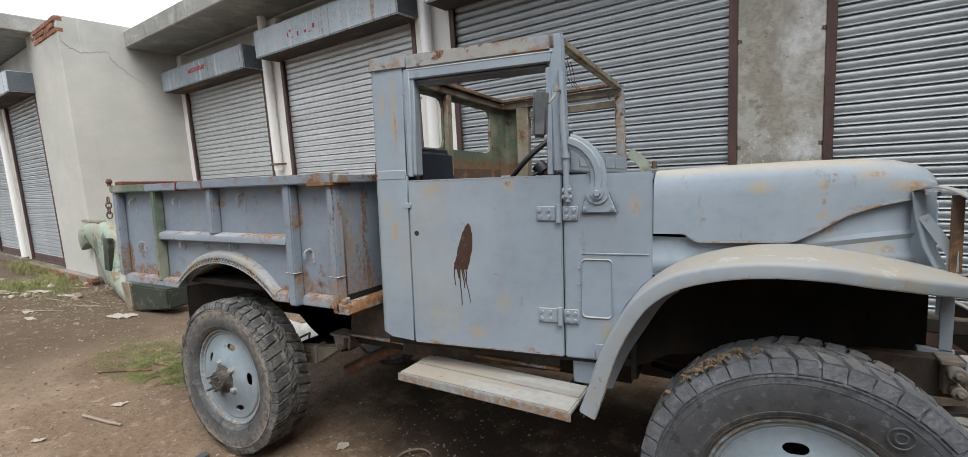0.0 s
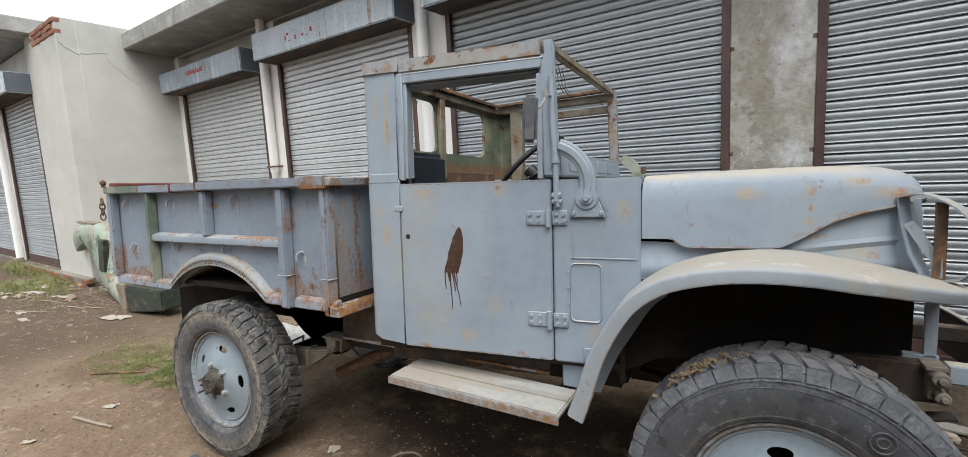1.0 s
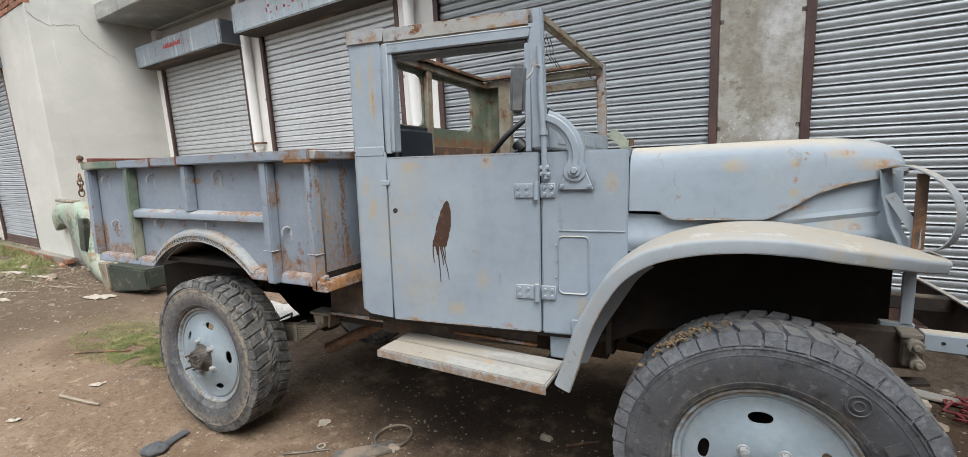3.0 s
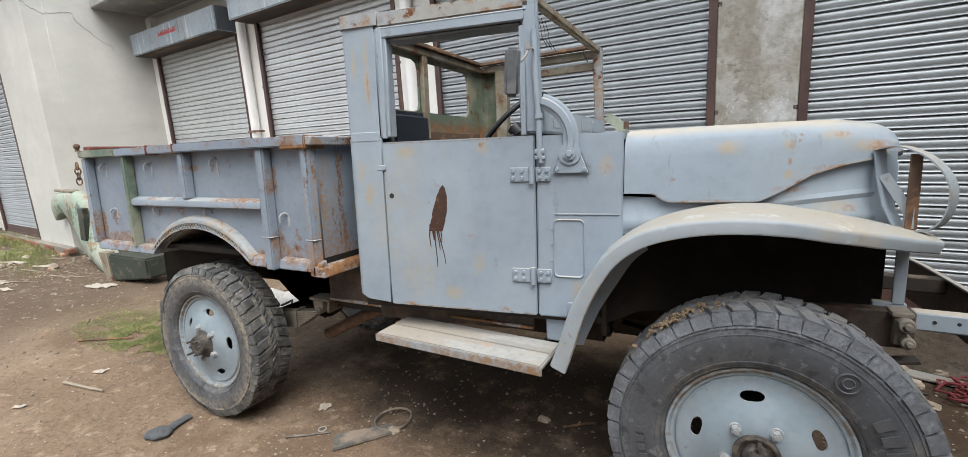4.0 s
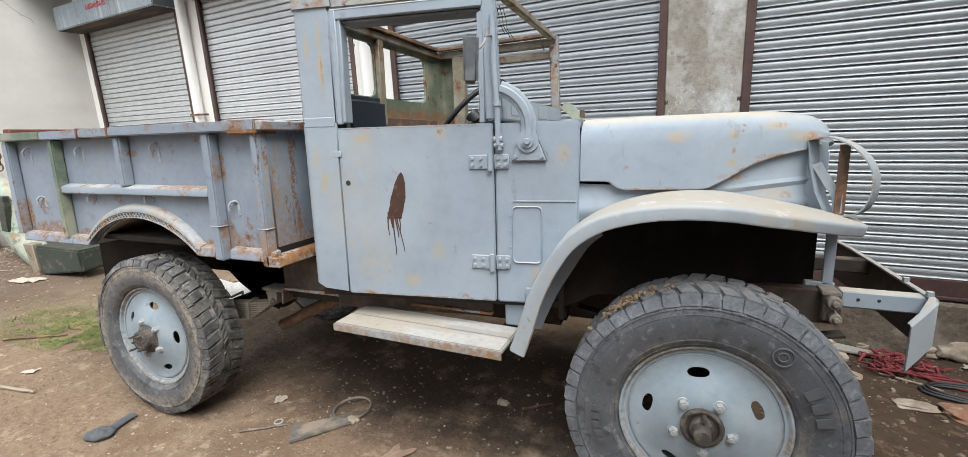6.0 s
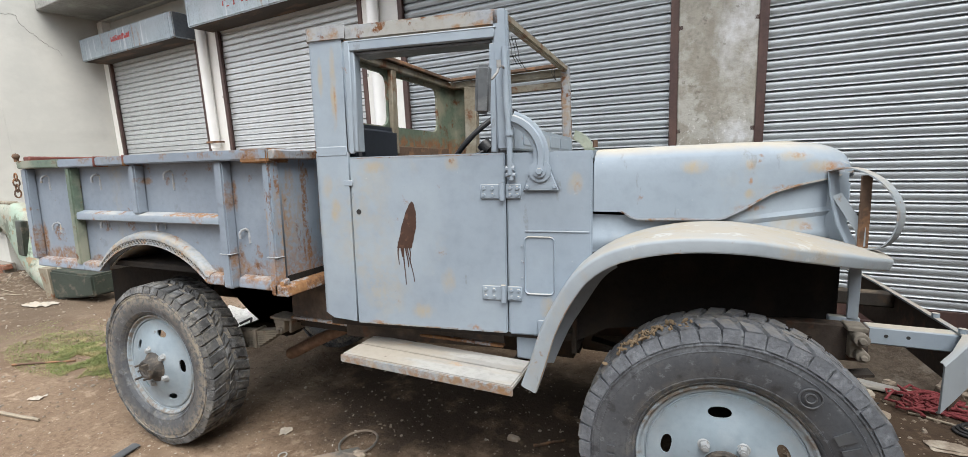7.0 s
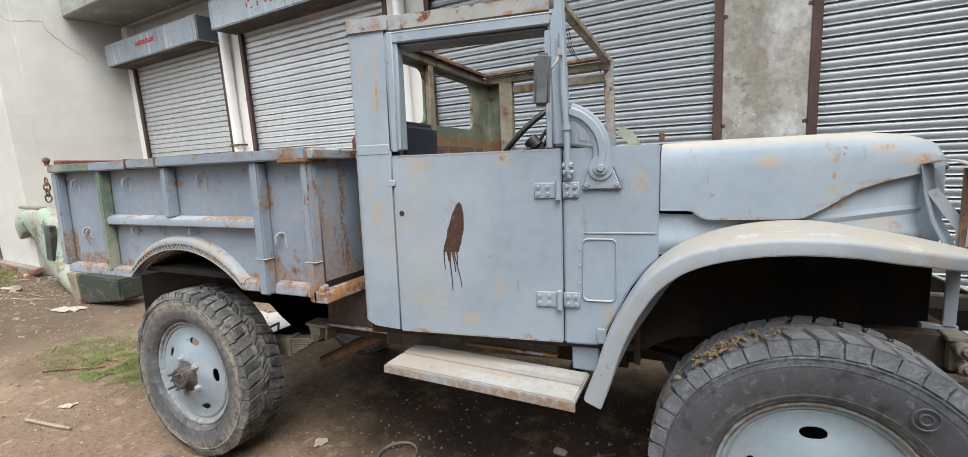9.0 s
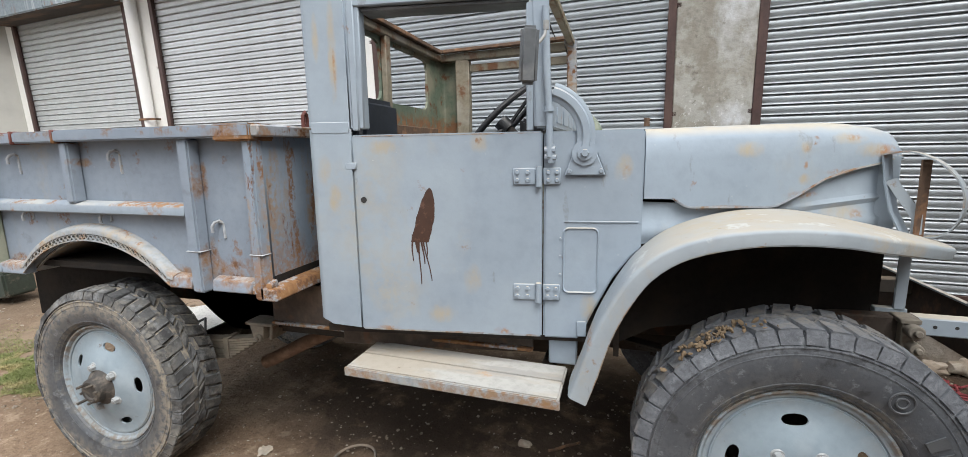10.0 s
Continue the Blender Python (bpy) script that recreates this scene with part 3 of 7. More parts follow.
def finish(name, bm, material, sharp=38, smooth=True, fix=True):
    if fix:
        bmesh.ops.recalc_face_normals(bm, faces=bm.faces)
    if smooth:
        for f in bm.faces:
            f.smooth = True
        for e in bm.edges:
            if len(e.link_faces) < 2 or e.calc_face_angle(0) > radians(sharp):
                e.smooth = False
    me = bpy.data.meshes.new(name)
    bm.to_mesh(me)
    bm.free()
    me.materials.append(material)
    return me


def part(name, bm, material, parent, label="", sharp=38, smooth=True, fix=True):
    """Links a bmesh as one mesh object under a thing or a part."""
    ob = new(name, finish(name, bm, material, sharp, smooth, fix) if isinstance(bm, bmesh.types.BMesh) else bm)
    ob.parent = parent
    if parent is not None and parent.type == "EMPTY" and "base" in parent:
        ob.matrix_parent_inverse = Matrix.Translation(parent["base"]).inverted()
    if label:
        ob["label"] = label
    return ob


def thing(name, label, category, base=(0, 0, 0), group="", kind="", matrix=None):
    """An Empty that holds the parts of a thing; its parts are given in world places, or in those of matrix."""
    ob = new(name)
    ob.empty_display_size = 0.1
    if matrix is None:
        ob.location = base
        ob["base"] = base
    else:
        ob.matrix_basis = matrix
    return tagged(ob, label, category, group, kind)


def solo(name, bm, material, label, category, group="", kind="", matrix=None, sharp=38, smooth=True):
    """A thing that is one mesh."""
    ob = new(name, finish(name, bm, material, sharp, smooth))
    if matrix is not None:
        ob.matrix_basis = matrix
    return tagged(ob, label, category, group, kind)


def thicken(ob, t, offset=-1.0):
    md = ob.modifiers.new("thickness", "SOLIDIFY")
    md.thickness, md.offset = t, offset
    return ob


# ---- ground ----
def smooth01(v):
    v = min(1.0, max(0.0, v))
    return v * v * (3 - 2 * v)


def ground_z(x, y):
    """The ground: level beside the truck, rising a little behind it, rough all over."""
    far = max(0.0, 1 - max(abs(x + 1) / 14, abs(y) / 10))
    z = 0.22 * smooth01((-2.4 - x) / 4.6)
    v = Vector((x, y, 0))
    z += (0.018 * noise.noise(v * 0.9) + 0.010 * noise.noise(v * 3.1) + 0.004 * noise.noise(v * 11)) * min(1, far * 3)
    return z - 0.004


def spread(lo, hi, step, reach, ratio):
    """Even lines from lo to hi, then ever wider ones out to reach."""
    out = list(np.arange(lo, hi + step / 2, step))
    d, a, b = step, lo, hi
    while b < reach:
        d *= ratio
        a, b = a - d, b + d
        out = [a] + out + [b]
    return out


gx, gy = spread(-7.5, 4.2, 0.055, 600, 1.25), spread(-1.7, 3.2, 0.055, 600, 1.25)
bm = bmesh.new()
grid_faces(bm, [[(x, y, ground_z(x, y)) for y in gy] for x in gx])
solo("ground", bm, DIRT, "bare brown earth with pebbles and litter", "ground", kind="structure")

# ---- the row of shops: s along its front, q into it, z up ----
FM = pose(1.85, 2.21, 0, 2.63, 0, -6.0)
FRONT, SIDE_S, NEAR_Q = 0.0, -8.78, -1.545


def slab(name, s0, s1, q0, q1, z0, z1, material, label, category, bevel=0.008):
    bm = bmesh.new()
    rim_box(bm, s0, s1, q0, q1, z0, z1)
    bevelled(bm, bevel)
    return solo(name, bm, material, label, category, kind="structure", matrix=FM)


PITCH = 0.0705
SLAT_PROFILE = ((0.014, 0.0), (0.010, 0.0035), (-0.010, 0.0045), (-0.0145, 0.0065), (-0.0145, 0.0085), (-0.0110, 0.0135), (-0.0030, 0.0175), (-0.0040, 0.0215),
                (-0.0078, 0.030), (-0.0100, 0.040), (-0.0100, 0.047), (-0.0078, 0.056), (-0.0035, 0.0630), (0.001, 0.0670), (0.014, 0.0705))
# Less bulge, so that the left shutters' slats come out brighter.
FLAT_PROFILE = tuple((y * 0.55 if 0.019 < z < 0.066 else y, z) for y, z in SLAT_PROFILE)


def rolling_shutter(s0, s1, z0, z1, q, box_z, box_h, box_out, label, box_over=0.1, coat=None, lit=False):
    t = thing("rolling_shutter", label, "rolling shutter", group="rolling shutters of the shops", matrix=FM)
    bm = bmesh.new()
    grid_faces(bm, [[(s, y, z) for y, z in (FLAT_PROFILE if lit else SLAT_PROFILE)] for s in (s0, s1)])
    me = finish("slat", bm, LITGALV if lit else GALV, sharp=50)
    n = int((z1 - z0 - 0.13) / PITCH)
    for k in range(n):
        ob = part("slat", me, None, t)
        ob.location = (0, q + random.uniform(-0.0015, 0.0015), z0 + 0.13 + PITCH * k)
    bm = bmesh.new()
    rim_box(bm, s0, s1, q - 0.02, q + 0.02, z0, z0 + 0.132)
    rim_box(bm, s0, s1, q - 0.045, q - 0.021, z0, z0 + 0.022)
    part("bottom_bar", bevelled(bm, 0.003), BROWNSTEEL, t, "brown steel bottom rail")
    for side, a, b in ((0, s0 - 0.045, s0 + 0.012), (1, s1 - 0.012, s1 + 0.045)):
        bm = bmesh.new()
        rim_box(bm, a, b, q - 0.055, q - 0.022, z0 - 0.02, z1)
        rim_box(bm, a if side == 0 else b - 0.012, a + 0.012 if side == 0 else b, q - 0.022, q + 0.05, z0 - 0.02, z1)
        g = part("guide", bevelled(bm, 0.003), BROWNSTEEL, t, "brown painted steel guide channel")
        for zz in (z0 + 0.6, z0 + 1.35, z0 + 2.1):
            bm = bmesh.new()
            e = a - 0.03 if side == 0 else b
            rim_box(bm, e, e + 0.03, q - 0.05, q - 0.03, zz, zz + 0.035)
            part("lug", bevelled(bm, 0.003), BROWNSTEEL, g)
    bm = bmesh.new()
    b0, b1 = s0 - box_over, s1 + box_over
    rim_box(bm, b0, b1, q - box_out, q + 0.06, box_z, box_z + box_h)
    box = part("housing", bevelled(bm, 0.012, 2), coat or BOXPAINT, t, "grey-blue sheet steel housing with streaks of rust")
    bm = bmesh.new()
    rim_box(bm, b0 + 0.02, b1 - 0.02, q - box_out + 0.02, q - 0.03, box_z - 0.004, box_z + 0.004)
    part("underside", bm, BOXUNDER, box, "rusted underside plate, dark for the shade of the opening")
    for e in (b0 - 0.003, b1 - 0.001):
        bm = bmesh.new()
        rim_box(bm, e, e + 0.004, q - box_out + 0.012, q + 0.05, box_z + 0.012, box_z + box_h - 0.012)
        part("end_plate", bm, BOXEND, box, "dark grey steel end plate")
    for s in (b0 + 0.02, (b0 + b1) / 2 + 0.2, b1 - 0.12):
        bm = bmesh.new()
        rim_box(bm, s, s + 0.035, q - box_out - 0.004, q - box_out + 0.01, box_z + 0.005, box_z + box_h - 0.005)
        part("seam", bevelled(bm, 0.002), coat or BOXPAINT, box)
    return t, box


SH = [(-8.58, -6.27), (-5.76, -3.36), (-2.80, -0.29), (0.32, 2.85)]
BOXES = [(3.265, 0.315), (3.325, 0.335), (3.33, 0.36), (3.33, 0.36)]
for (a, b), (bz, bh) in zip(SH, BOXES):
    t, box = rolling_shutter(a, b, 0.40, bz + 0.05, 0.05, bz, bh, 0.36, "closed galvanised rolling shutter with brown guides and a grey box above", coat=DARKBOX if a < -7 else None, lit=a < -5)
    if a < -7:
        for k in range(9):
            bm = bmesh.new()
            c = -7.74 + 0.061 * k
            for d, z0, z1 in ((0.0, 3.420, 3.482), (0.028, 3.424, 3.455 + 0.028 * (k % 2))):
                rim_box(bm, c + d, c + d + 0.016, 0.05 - 0.3635, 0.05 - 0.357, z0, z1)
            rim_box(bm, c, c + 0.048, 0.05 - 0.3632, 0.05 - 0.357, 3.440 + 0.02 * (k % 3), 3.452 + 0.02 * (k % 3))
            part("sign_mark", bm, REDINK, box, "faded red painted mark")
    elif a < -5:
        for k, (c, z) in enumerate(((-5.12, 3.45), (-5.08, 3.50), (-5.05, 3.43), (-4.92, 3.43), (-4.78, 3.44), (-4.70, 3.43), (-4.62, 3.46))):
            bm = bmesh.new()
            w = (0.016, 0.03, 0.045, 0.02, 0.03, 0.04, 0.035)[k]
            rim_box(bm, c, c + w, 0.05 - 0.3635, 0.05 - 0.357, z, z + 0.05 - 0.02 * (k % 3))
            part("sign_mark", bm, REDINK, box, "faded red painted mark")

PIERS = [(-8.78, -8.625, WHITEWASH), (-6.225, -5.805, WHITEWASH), (-3.315, -2.845, WHITEWASH), (-0.245, 0.275, PIERCONCRETE), (2.895, 3.6, CONCRETE)]
for k, (a, b, mt) in enumerate(PIERS):
    slab("wall_pier_%d" % (k + 1), a, b, FRONT, 0.35, -0.2, 3.9, mt, "stained plastered pier between two shutters", "wall")
for k, (a, b) in enumerate(SH):
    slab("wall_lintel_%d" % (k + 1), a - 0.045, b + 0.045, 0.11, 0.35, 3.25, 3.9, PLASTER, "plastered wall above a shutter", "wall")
    slab("threshold_%d" % (k + 1), a - 0.045, b + 0.045, -0.01, 0.35, -0.2, 0.385, PLINTH, "rough concrete threshold below a shutter", "threshold", 0.02)
slab("ceiling", -8.9, 7.0, -0.72, 5.0, 3.93, 4.18, GREYCONCRETE, "grey concrete roof slab with an overhang", "roof slab", 0.015)
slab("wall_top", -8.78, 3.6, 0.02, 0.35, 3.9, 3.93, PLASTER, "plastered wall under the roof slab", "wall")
slab("wall_north", -8.9, 7.0, 4.8, 5.0, -0.2, 3.93, PLASTER, "plain back wall of the shops", "wall")
slab("wall_east", 3.6, 7.0, 0.0, 0.3, -0.2, 3.93, PLASTER, "plain plastered front wall", "wall")

# side wall of the projecting shop and its own front
slab("wall_west", -9.03, SIDE_S, NEAR_Q + 0.25, 0.34, -0.2, 4.26, PLASTER, "cracked plastered side wall of a shop", "wall", 0.003)
slab("wall_pier_6", -10.33, SIDE_S, NEAR_Q, NEAR_Q + 0.25, -0.2, 4.26, PLASTER, "plastered corner pier of a shop", "wall", 0.003)
slab("wall_lintel_6", -15.4, -10.33, NEAR_Q + 0.1, NEAR_Q + 0.3, 3.30, 4.2, PLASTER, "plastered wall above a shutter", "wall")
slab("roof_west", -16.0, -9.95, NEAR_Q - 0.50, 3.0, 4.24, 4.48, GREYCONCRETE, "grey concrete roof slab with an overhang", "roof slab", 0.015)
slab("threshold_6", -15.4, -10.33, NEAR_Q - 0.02, NEAR_Q + 0.3, -0.2, 0.44, PLINTH, "rough concrete threshold below a shutter", "threshold", 0.02)
slab("wall_pier_7", -12.70, -12.42, NEAR_Q + 0.01, NEAR_Q + 0.3, -0.2, 4.0, WHITEWASH, "whitewashed pier between two shutters", "wall")
slab("wall_pier_8", -15.6, -15.05, NEAR_Q + 0.01, NEAR_Q + 0.3, -0.2, 4.1, PLASTER, "plastered pier of a shop", "wall")
rolling_shutter(-12.37, -10.38, 0.45, 3.4, NEAR_Q + 0.05, 3.36, 0.33, 0.38, "closed galvanised rolling shutter with brown guides beside the plastered pier")
rolling_shutter(-15.0, -12.75, 0.45, 3.4, NEAR_Q + 0.05, 3.36, 0.33, 0.38, "closed galvanised rolling shutter with brown guides, partly in view")
# unseen walls, added to block low light under the truck and at the right
slab("wall_south", -3.5, 10.0, -9.4, -9.1, -0.3, 4.6, DARKBRICK, "plain unseen wall added to block low light from the south", "wall")
slab("wall_east_end", 4.5, 4.8, -9.1, -0.02, -0.3, 6.6, DARKBRICK, "plain unseen wall added to block light from the east", "wall")

# ---- the truck ----
truck = thing("truck", "old rusty grey-painted pickup truck with open cab and no glass", "truck", base=(0.4, 0.6, 0.0))
YC = 0.62
SHEAR = 0.02


def far(y):
    return 2 * YC - y


def skew(bm):
    """The cab stands a little askew across the frame."""
    for v in bm.verts:
        if v.co.y > 0:
            v.co.x -= SHEAR * v.co.y
    return bm


def dp(x, z, off=0.0):
    """A point on the cab's side, off metres outside it."""
    return Vector((x + 0.1362 * off, (x - 1) * 0.1375 - 0.9907 * off, z))


def side_box(bm, x0, x1, z0, z1, o0, o1):
    hull8(bm, [dp(x, z, o) for z in (z0, z1) for x, o in ((x0, o0), (x0, o1), (x1, o1), (x1, o0))])


def tpart(name, bm, material, parent=truck, label="", **kw):
    return part(name, skew(bm), material, parent, label, **kw)


def bolt(parent, p, r=0.009, h=0.008, axis="door", material=PAINT):
    bm = bmesh.new()
    n = Vector((0.1362, -0.9907, 0))
    u, v = Vector((0.9907, 0.1362, 0)), Vector((0, 0, 1))
    ring = [Vector(p) + (u * math.cos(a) + v * math.sin(a)) * r for a in (math.pi * k / 3 for k in range(6))]
    lo = [bm.verts.new(q) for q in ring]
    hi = [bm.verts.new(q + n * h - (q - Vector(p)) * 0.2) for q in ring]
    for k in range(6):
        bm.faces.new((lo[k], lo[(k + 1) % 6], hi[(k + 1) % 6], hi[k]))
    bm.faces.new(hi)
    return part("bolt", bm, material, parent)


# cab: lower side and back as one bent sheet
plan = [(0.289, -0.0978), (0.17, -0.1141), (0.148, -0.1172), (0.142, -0.1178), (0.130, -0.113), (0.120, -0.098), (0.112, -0.07), (0.108, -0.02), (0.108, 0.3), (0.108, 0.62)]
plan = plan + [(x, far(y)) for x, y in plan[-2::-1]]


def plan_wall(z0, z1, steps=2, pts=plan):
    bm = bmesh.new()
    grid_faces(bm, [[(x, y, z0 + (z1 - z0) * k / steps) for x, y in pts] for k in range(steps + 1)])
    return bm


bm = plan_wall(0.835, 1.612, 8)
for v in bm.verts:
    if v.co.z < 0.84 and v.co.x < 0.2:
        v.co.z += 0.035 * smooth01((0.2 - v.co.x) / 0.08)
thicken(tpart("cab_back", bm, PAINT, sharp=60), 0.02, 0.0)
# belt lip at the near rear corner
bm = bmesh.new()
side_box(bm, 0.135, 0.288, 1.595, 1.640, -0.004, 0.012)
tpart("belt_lip", bevelled(bm, 0.004), PAINT)
# upper rear corners
for k in (0, 1):
    pts = plan[:8] if k == 0 else plan[-8:]
    thicken(tpart("upper_corner", plan_wall(1.62, 2.10, 2, pts), PAINT if k == 0 else CABGREEN, sharp=60), 0.018, 0.0)
# rear wall above the belt, with two windows
bm = bmesh.new()
X0, X1 = 0.100, 0.116
rim_box(bm, X0, X1, -0.02, far(-0.02), 1.612, 1.775)
rim_box(bm, X0, X1, -0.02, far(-0.02), 2.062, 2.10)
for y0, y1 in ((-0.02, 0.06), (0.500, 0.558), (1.105, far(-0.02))):
    rim_box(bm, X0 + 0.0005, X1 - 0.0005, y0, y1, 1.774, 2.063)
for y0, y1 in ((0.06, 0.500), (0.558, 1.105)):
    for yy, s in ((y0, 1), (y1, -1)):
        for zz, tz in ((1.775, 1), (2.062, -1)):
            c = [bm.verts.new((x, yy, zz)) for x in (X0, X1)]
            a1 = [bm.verts.new((x, yy + s * 0.05, zz)) for x in (X0, X1)]
            a2 = [bm.verts.new((x, yy + s * 0.015, zz + tz * 0.015)) for x in (X0, X1)]
            a3 = [bm.verts.new((x, yy, zz + tz * 0.05)) for x in (X0, X1)]
            bm.faces.new((c[1], a1[1], a2[1], a3[1]))
            bm.faces.new((c[0], a3[0], a2[0], a1[0]))
            bm.faces.new((a1[0], a2[0], a2[1], a1[1]))
            bm.faces.new((a2[0], a3[0], a3[1], a2[1]))
tpart("rear_window_wall", bm, CABGREEN, label="faded green rear wall with two window openings and rust")
bm = bmesh.new()
rim_box(bm, 0.116, 0.146, 0.503, 0.555, 1.62, 2.10)
tpart("rear_post", bevelled(bm, 0.004), TAN)
# top rails, the roof skin is gone
bm = bmesh.new()
side_box(bm, 0.30, 0.985, 2.085, 2.150, -0.05, 0.006)
tpart("roof_rail", bevelled(bm, 0.008, 2), RUSTY, label="roof rail with flaking paint and rust")
bm = bmesh.new()
grid_faces(bm, [[(x, y, z) for x, y in [dp(0.31, 0)[:2]] + [(px, py - 0.004) for px, py in plan[1:8]]] for z in (2.095, 2.125, 2.150)])
thicken(tpart("roof_corner", bm, RUSTY, sharp=60), 0.03, 0.0)
bm = bmesh.new()
rim_box(bm, 0.09, 0.15, -0.04, far(-0.04), 2.085, 2.125)
tpart("rear_rail", bevelled(bm, 0.006), TAN)
bm = bmesh.new()
hull8(bm, [(0.12, far(-0.11), 2.085), (1.0, far(0.0), 2.085), (1.0, far(0.05), 2.085), (0.12, far(-0.05), 2.085),
           (0.12, far(-0.11), 2.135), (1.0, far(0.0), 2.135), (1.0, far(0.05), 2.135), (0.12, far(-0.05), 2.135)])
tpart("roof_rail", bevelled(bm, 0.006), TAN, label="far roof rail with tan paint and rust")
# pillar behind the door, and the door's window frame
bm = bmesh.new()
side_box(bm, 0.288, 0.345, 1.612, 2.085, -0.05, 0.004)
side_box(bm, 0.300, 0.328, 1.605, 2.085, 0.003, 0.012)
tpart("door_pillar", bevelled(bm, 0.005), PAINT)
bm = bmesh.new()
side_box(bm, 0.300, 0.965, 2.040, 2.080, -0.045, 0.010)
side_box(bm, 0.300, 0.972, 2.074, 2.084, -0.02, 0.0115)
tpart("window_head", bevelled(bm, 0.004), PAINT)
bm = bmesh.new()
hull8(bm, [(0.245, far(-0.10), 1.60), (0.335, far(-0.09), 1.60), (0.335, far(-0.03), 1.60), (0.245, far(-0.03), 1.60),
           (0.245, far(-0.10), 2.09), (0.335, far(-0.09), 2.09), (0.335, far(-0.03), 2.09), (0.245, far(-0.03), 2.09)])
tpart("door_pillar", bevelled(bm, 0.005), TAN, label="tan and rusty far door post")
bm = bmesh.new()
hull8(bm, [(0.335, far(-0.075), 2.015), (0.96, far(0.0), 2.015), (0.96, far(0.03), 2.015), (0.335, far(-0.045), 2.015),
           (0.335, far(-0.075), 2.060), (0.96, far(0.0), 2.060), (0.96, far(0.03), 2.060), (0.335, far(-0.045), 2.060)])
tpart("window_head", bevelled(bm, 0.004), TAN, label="rusty head of the far door window")
bm = bmesh.new()
rim_box(bm, 0.118, 0.128, 0.05, far(0.0), 1.60, 1.665)
tpart("rear_ledge", bevelled(bm, 0.003), RUSTIRON, label="rusted ledge below the rear windows")
# dark grey here paints in the shade under the window head
bm = bmesh.new()
side_box(bm, 0.345, 0.945, 2.024, 2.039, -0.105, -0.008)
side_box(bm, 0.345, 0.945, 2.0395, 2.084, -0.105, -0.046)
tpart("head_lining", bevelled(bm, 0.004), MIRRORBACK, label="inner edge of the cut roof, darkened for its shaded underside")
bm = bmesh.new()
hull8(bm, [(0.13, far(-0.02), 2.136), (0.98, far(0.10), 2.136), (0.98, far(0.05), 2.136), (0.13, far(-0.06), 2.136),
           (0.13, far(-0.02), 2.156), (0.98, far(0.10), 2.156), (0.98, far(0.05), 2.156), (0.13, far(-0.06), 2.156)])
tpart("roof_edge", bevelled(bm, 0.003), RUSTIRON, label="torn rusty edge where the roof was cut away")
bm = bmesh.new()
rim_box(bm, 0.12, 0.17, 0.0, far(0.0), 2.126, 2.148)
tpart("roof_edge", bevelled(bm, 0.003), RUSTIRON, label="torn rusty edge where the roof was cut away")
# near door
bm = bmesh.new()
side_box(bm, 0.2905, 0.997, 0.826, 1.590, -0.035, 0.004)
door = tpart("door", bevelled(bm, 0.005, 2), PAINT, label="grey door with a brown paint smear and no window glass")
for z0, z1 in ((1.402, 1.462), (0.972, 1.034)):
    bm = bmesh.new()
    side_box(bm, 0.893, 0.975, z0, z1, 0.004, 0.012)
    side_box(bm, 1.000, 1.062, z0, z1, 0.002, 0.010)
    h = tpart("hinge", bevelled(bm, 0.003), PAINT, door)
    bm = bmesh.new()
    tube(bm, [dp(0.985, z0 - 0.006, 0.016), dp(0.985, z1 + 0.006, 0.016)], 0.011, 10)
    tpart("hinge_pin", bm, PAINT, door)
    for x in (0.908, 0.945, 1.018, 1.048):
        for z in (z0 + 0.016, z1 - 0.016):
            bolt(door, dp(x, z, 0.011), 0.0085, 0.007)
bm = bmesh.new()
rows = []
for k in range(36):
    x = 0.300 + 0.688 * k / 35
    h = 0.004 + 0.007 * abs(noise.noise(Vector((x * 14, 3.1, 0)))) + 0.004 * abs(noise.noise(Vector((x * 47, 1.0, 0))))
    rows.append([dp(x, 0.8275, 0.0048), dp(x, 0.8275 + h, 0.0050)])
grid_faces(bm, rows)
part("worn_edge", bm, RUSTY, door, "chipped rusty lower edge")
bm = bmesh.new()
rows = []
for k in range(30):
    x = 0.305 + 0.68 * k / 29
    h = 0.003 + 0.005 * abs(noise.noise(Vector((x * 17, 8.1, 0))))
    rows.append([dp(x, 1.5865 - h, 0.0048), dp(x, 1.5865, 0.0050)])
grid_faces(bm, rows)
part("worn_edge", bm, RUSTY, door, "chipped rusty upper edge")
bm = bmesh.new()
side_box(bm, 0.262, 0.306, 1.462, 1.488, 0.003, 0.012)
tpart("door_catch", bevelled(bm, 0.003), PAINT, door)
bm = bmesh.new()
tube(bm, [dp(0.326, 1.346, 0.001), dp(0.326, 1.346, 0.0055)], 0.012, 10)
tpart("keyhole", bm, VOID, door, "dark round hole where the handle was")
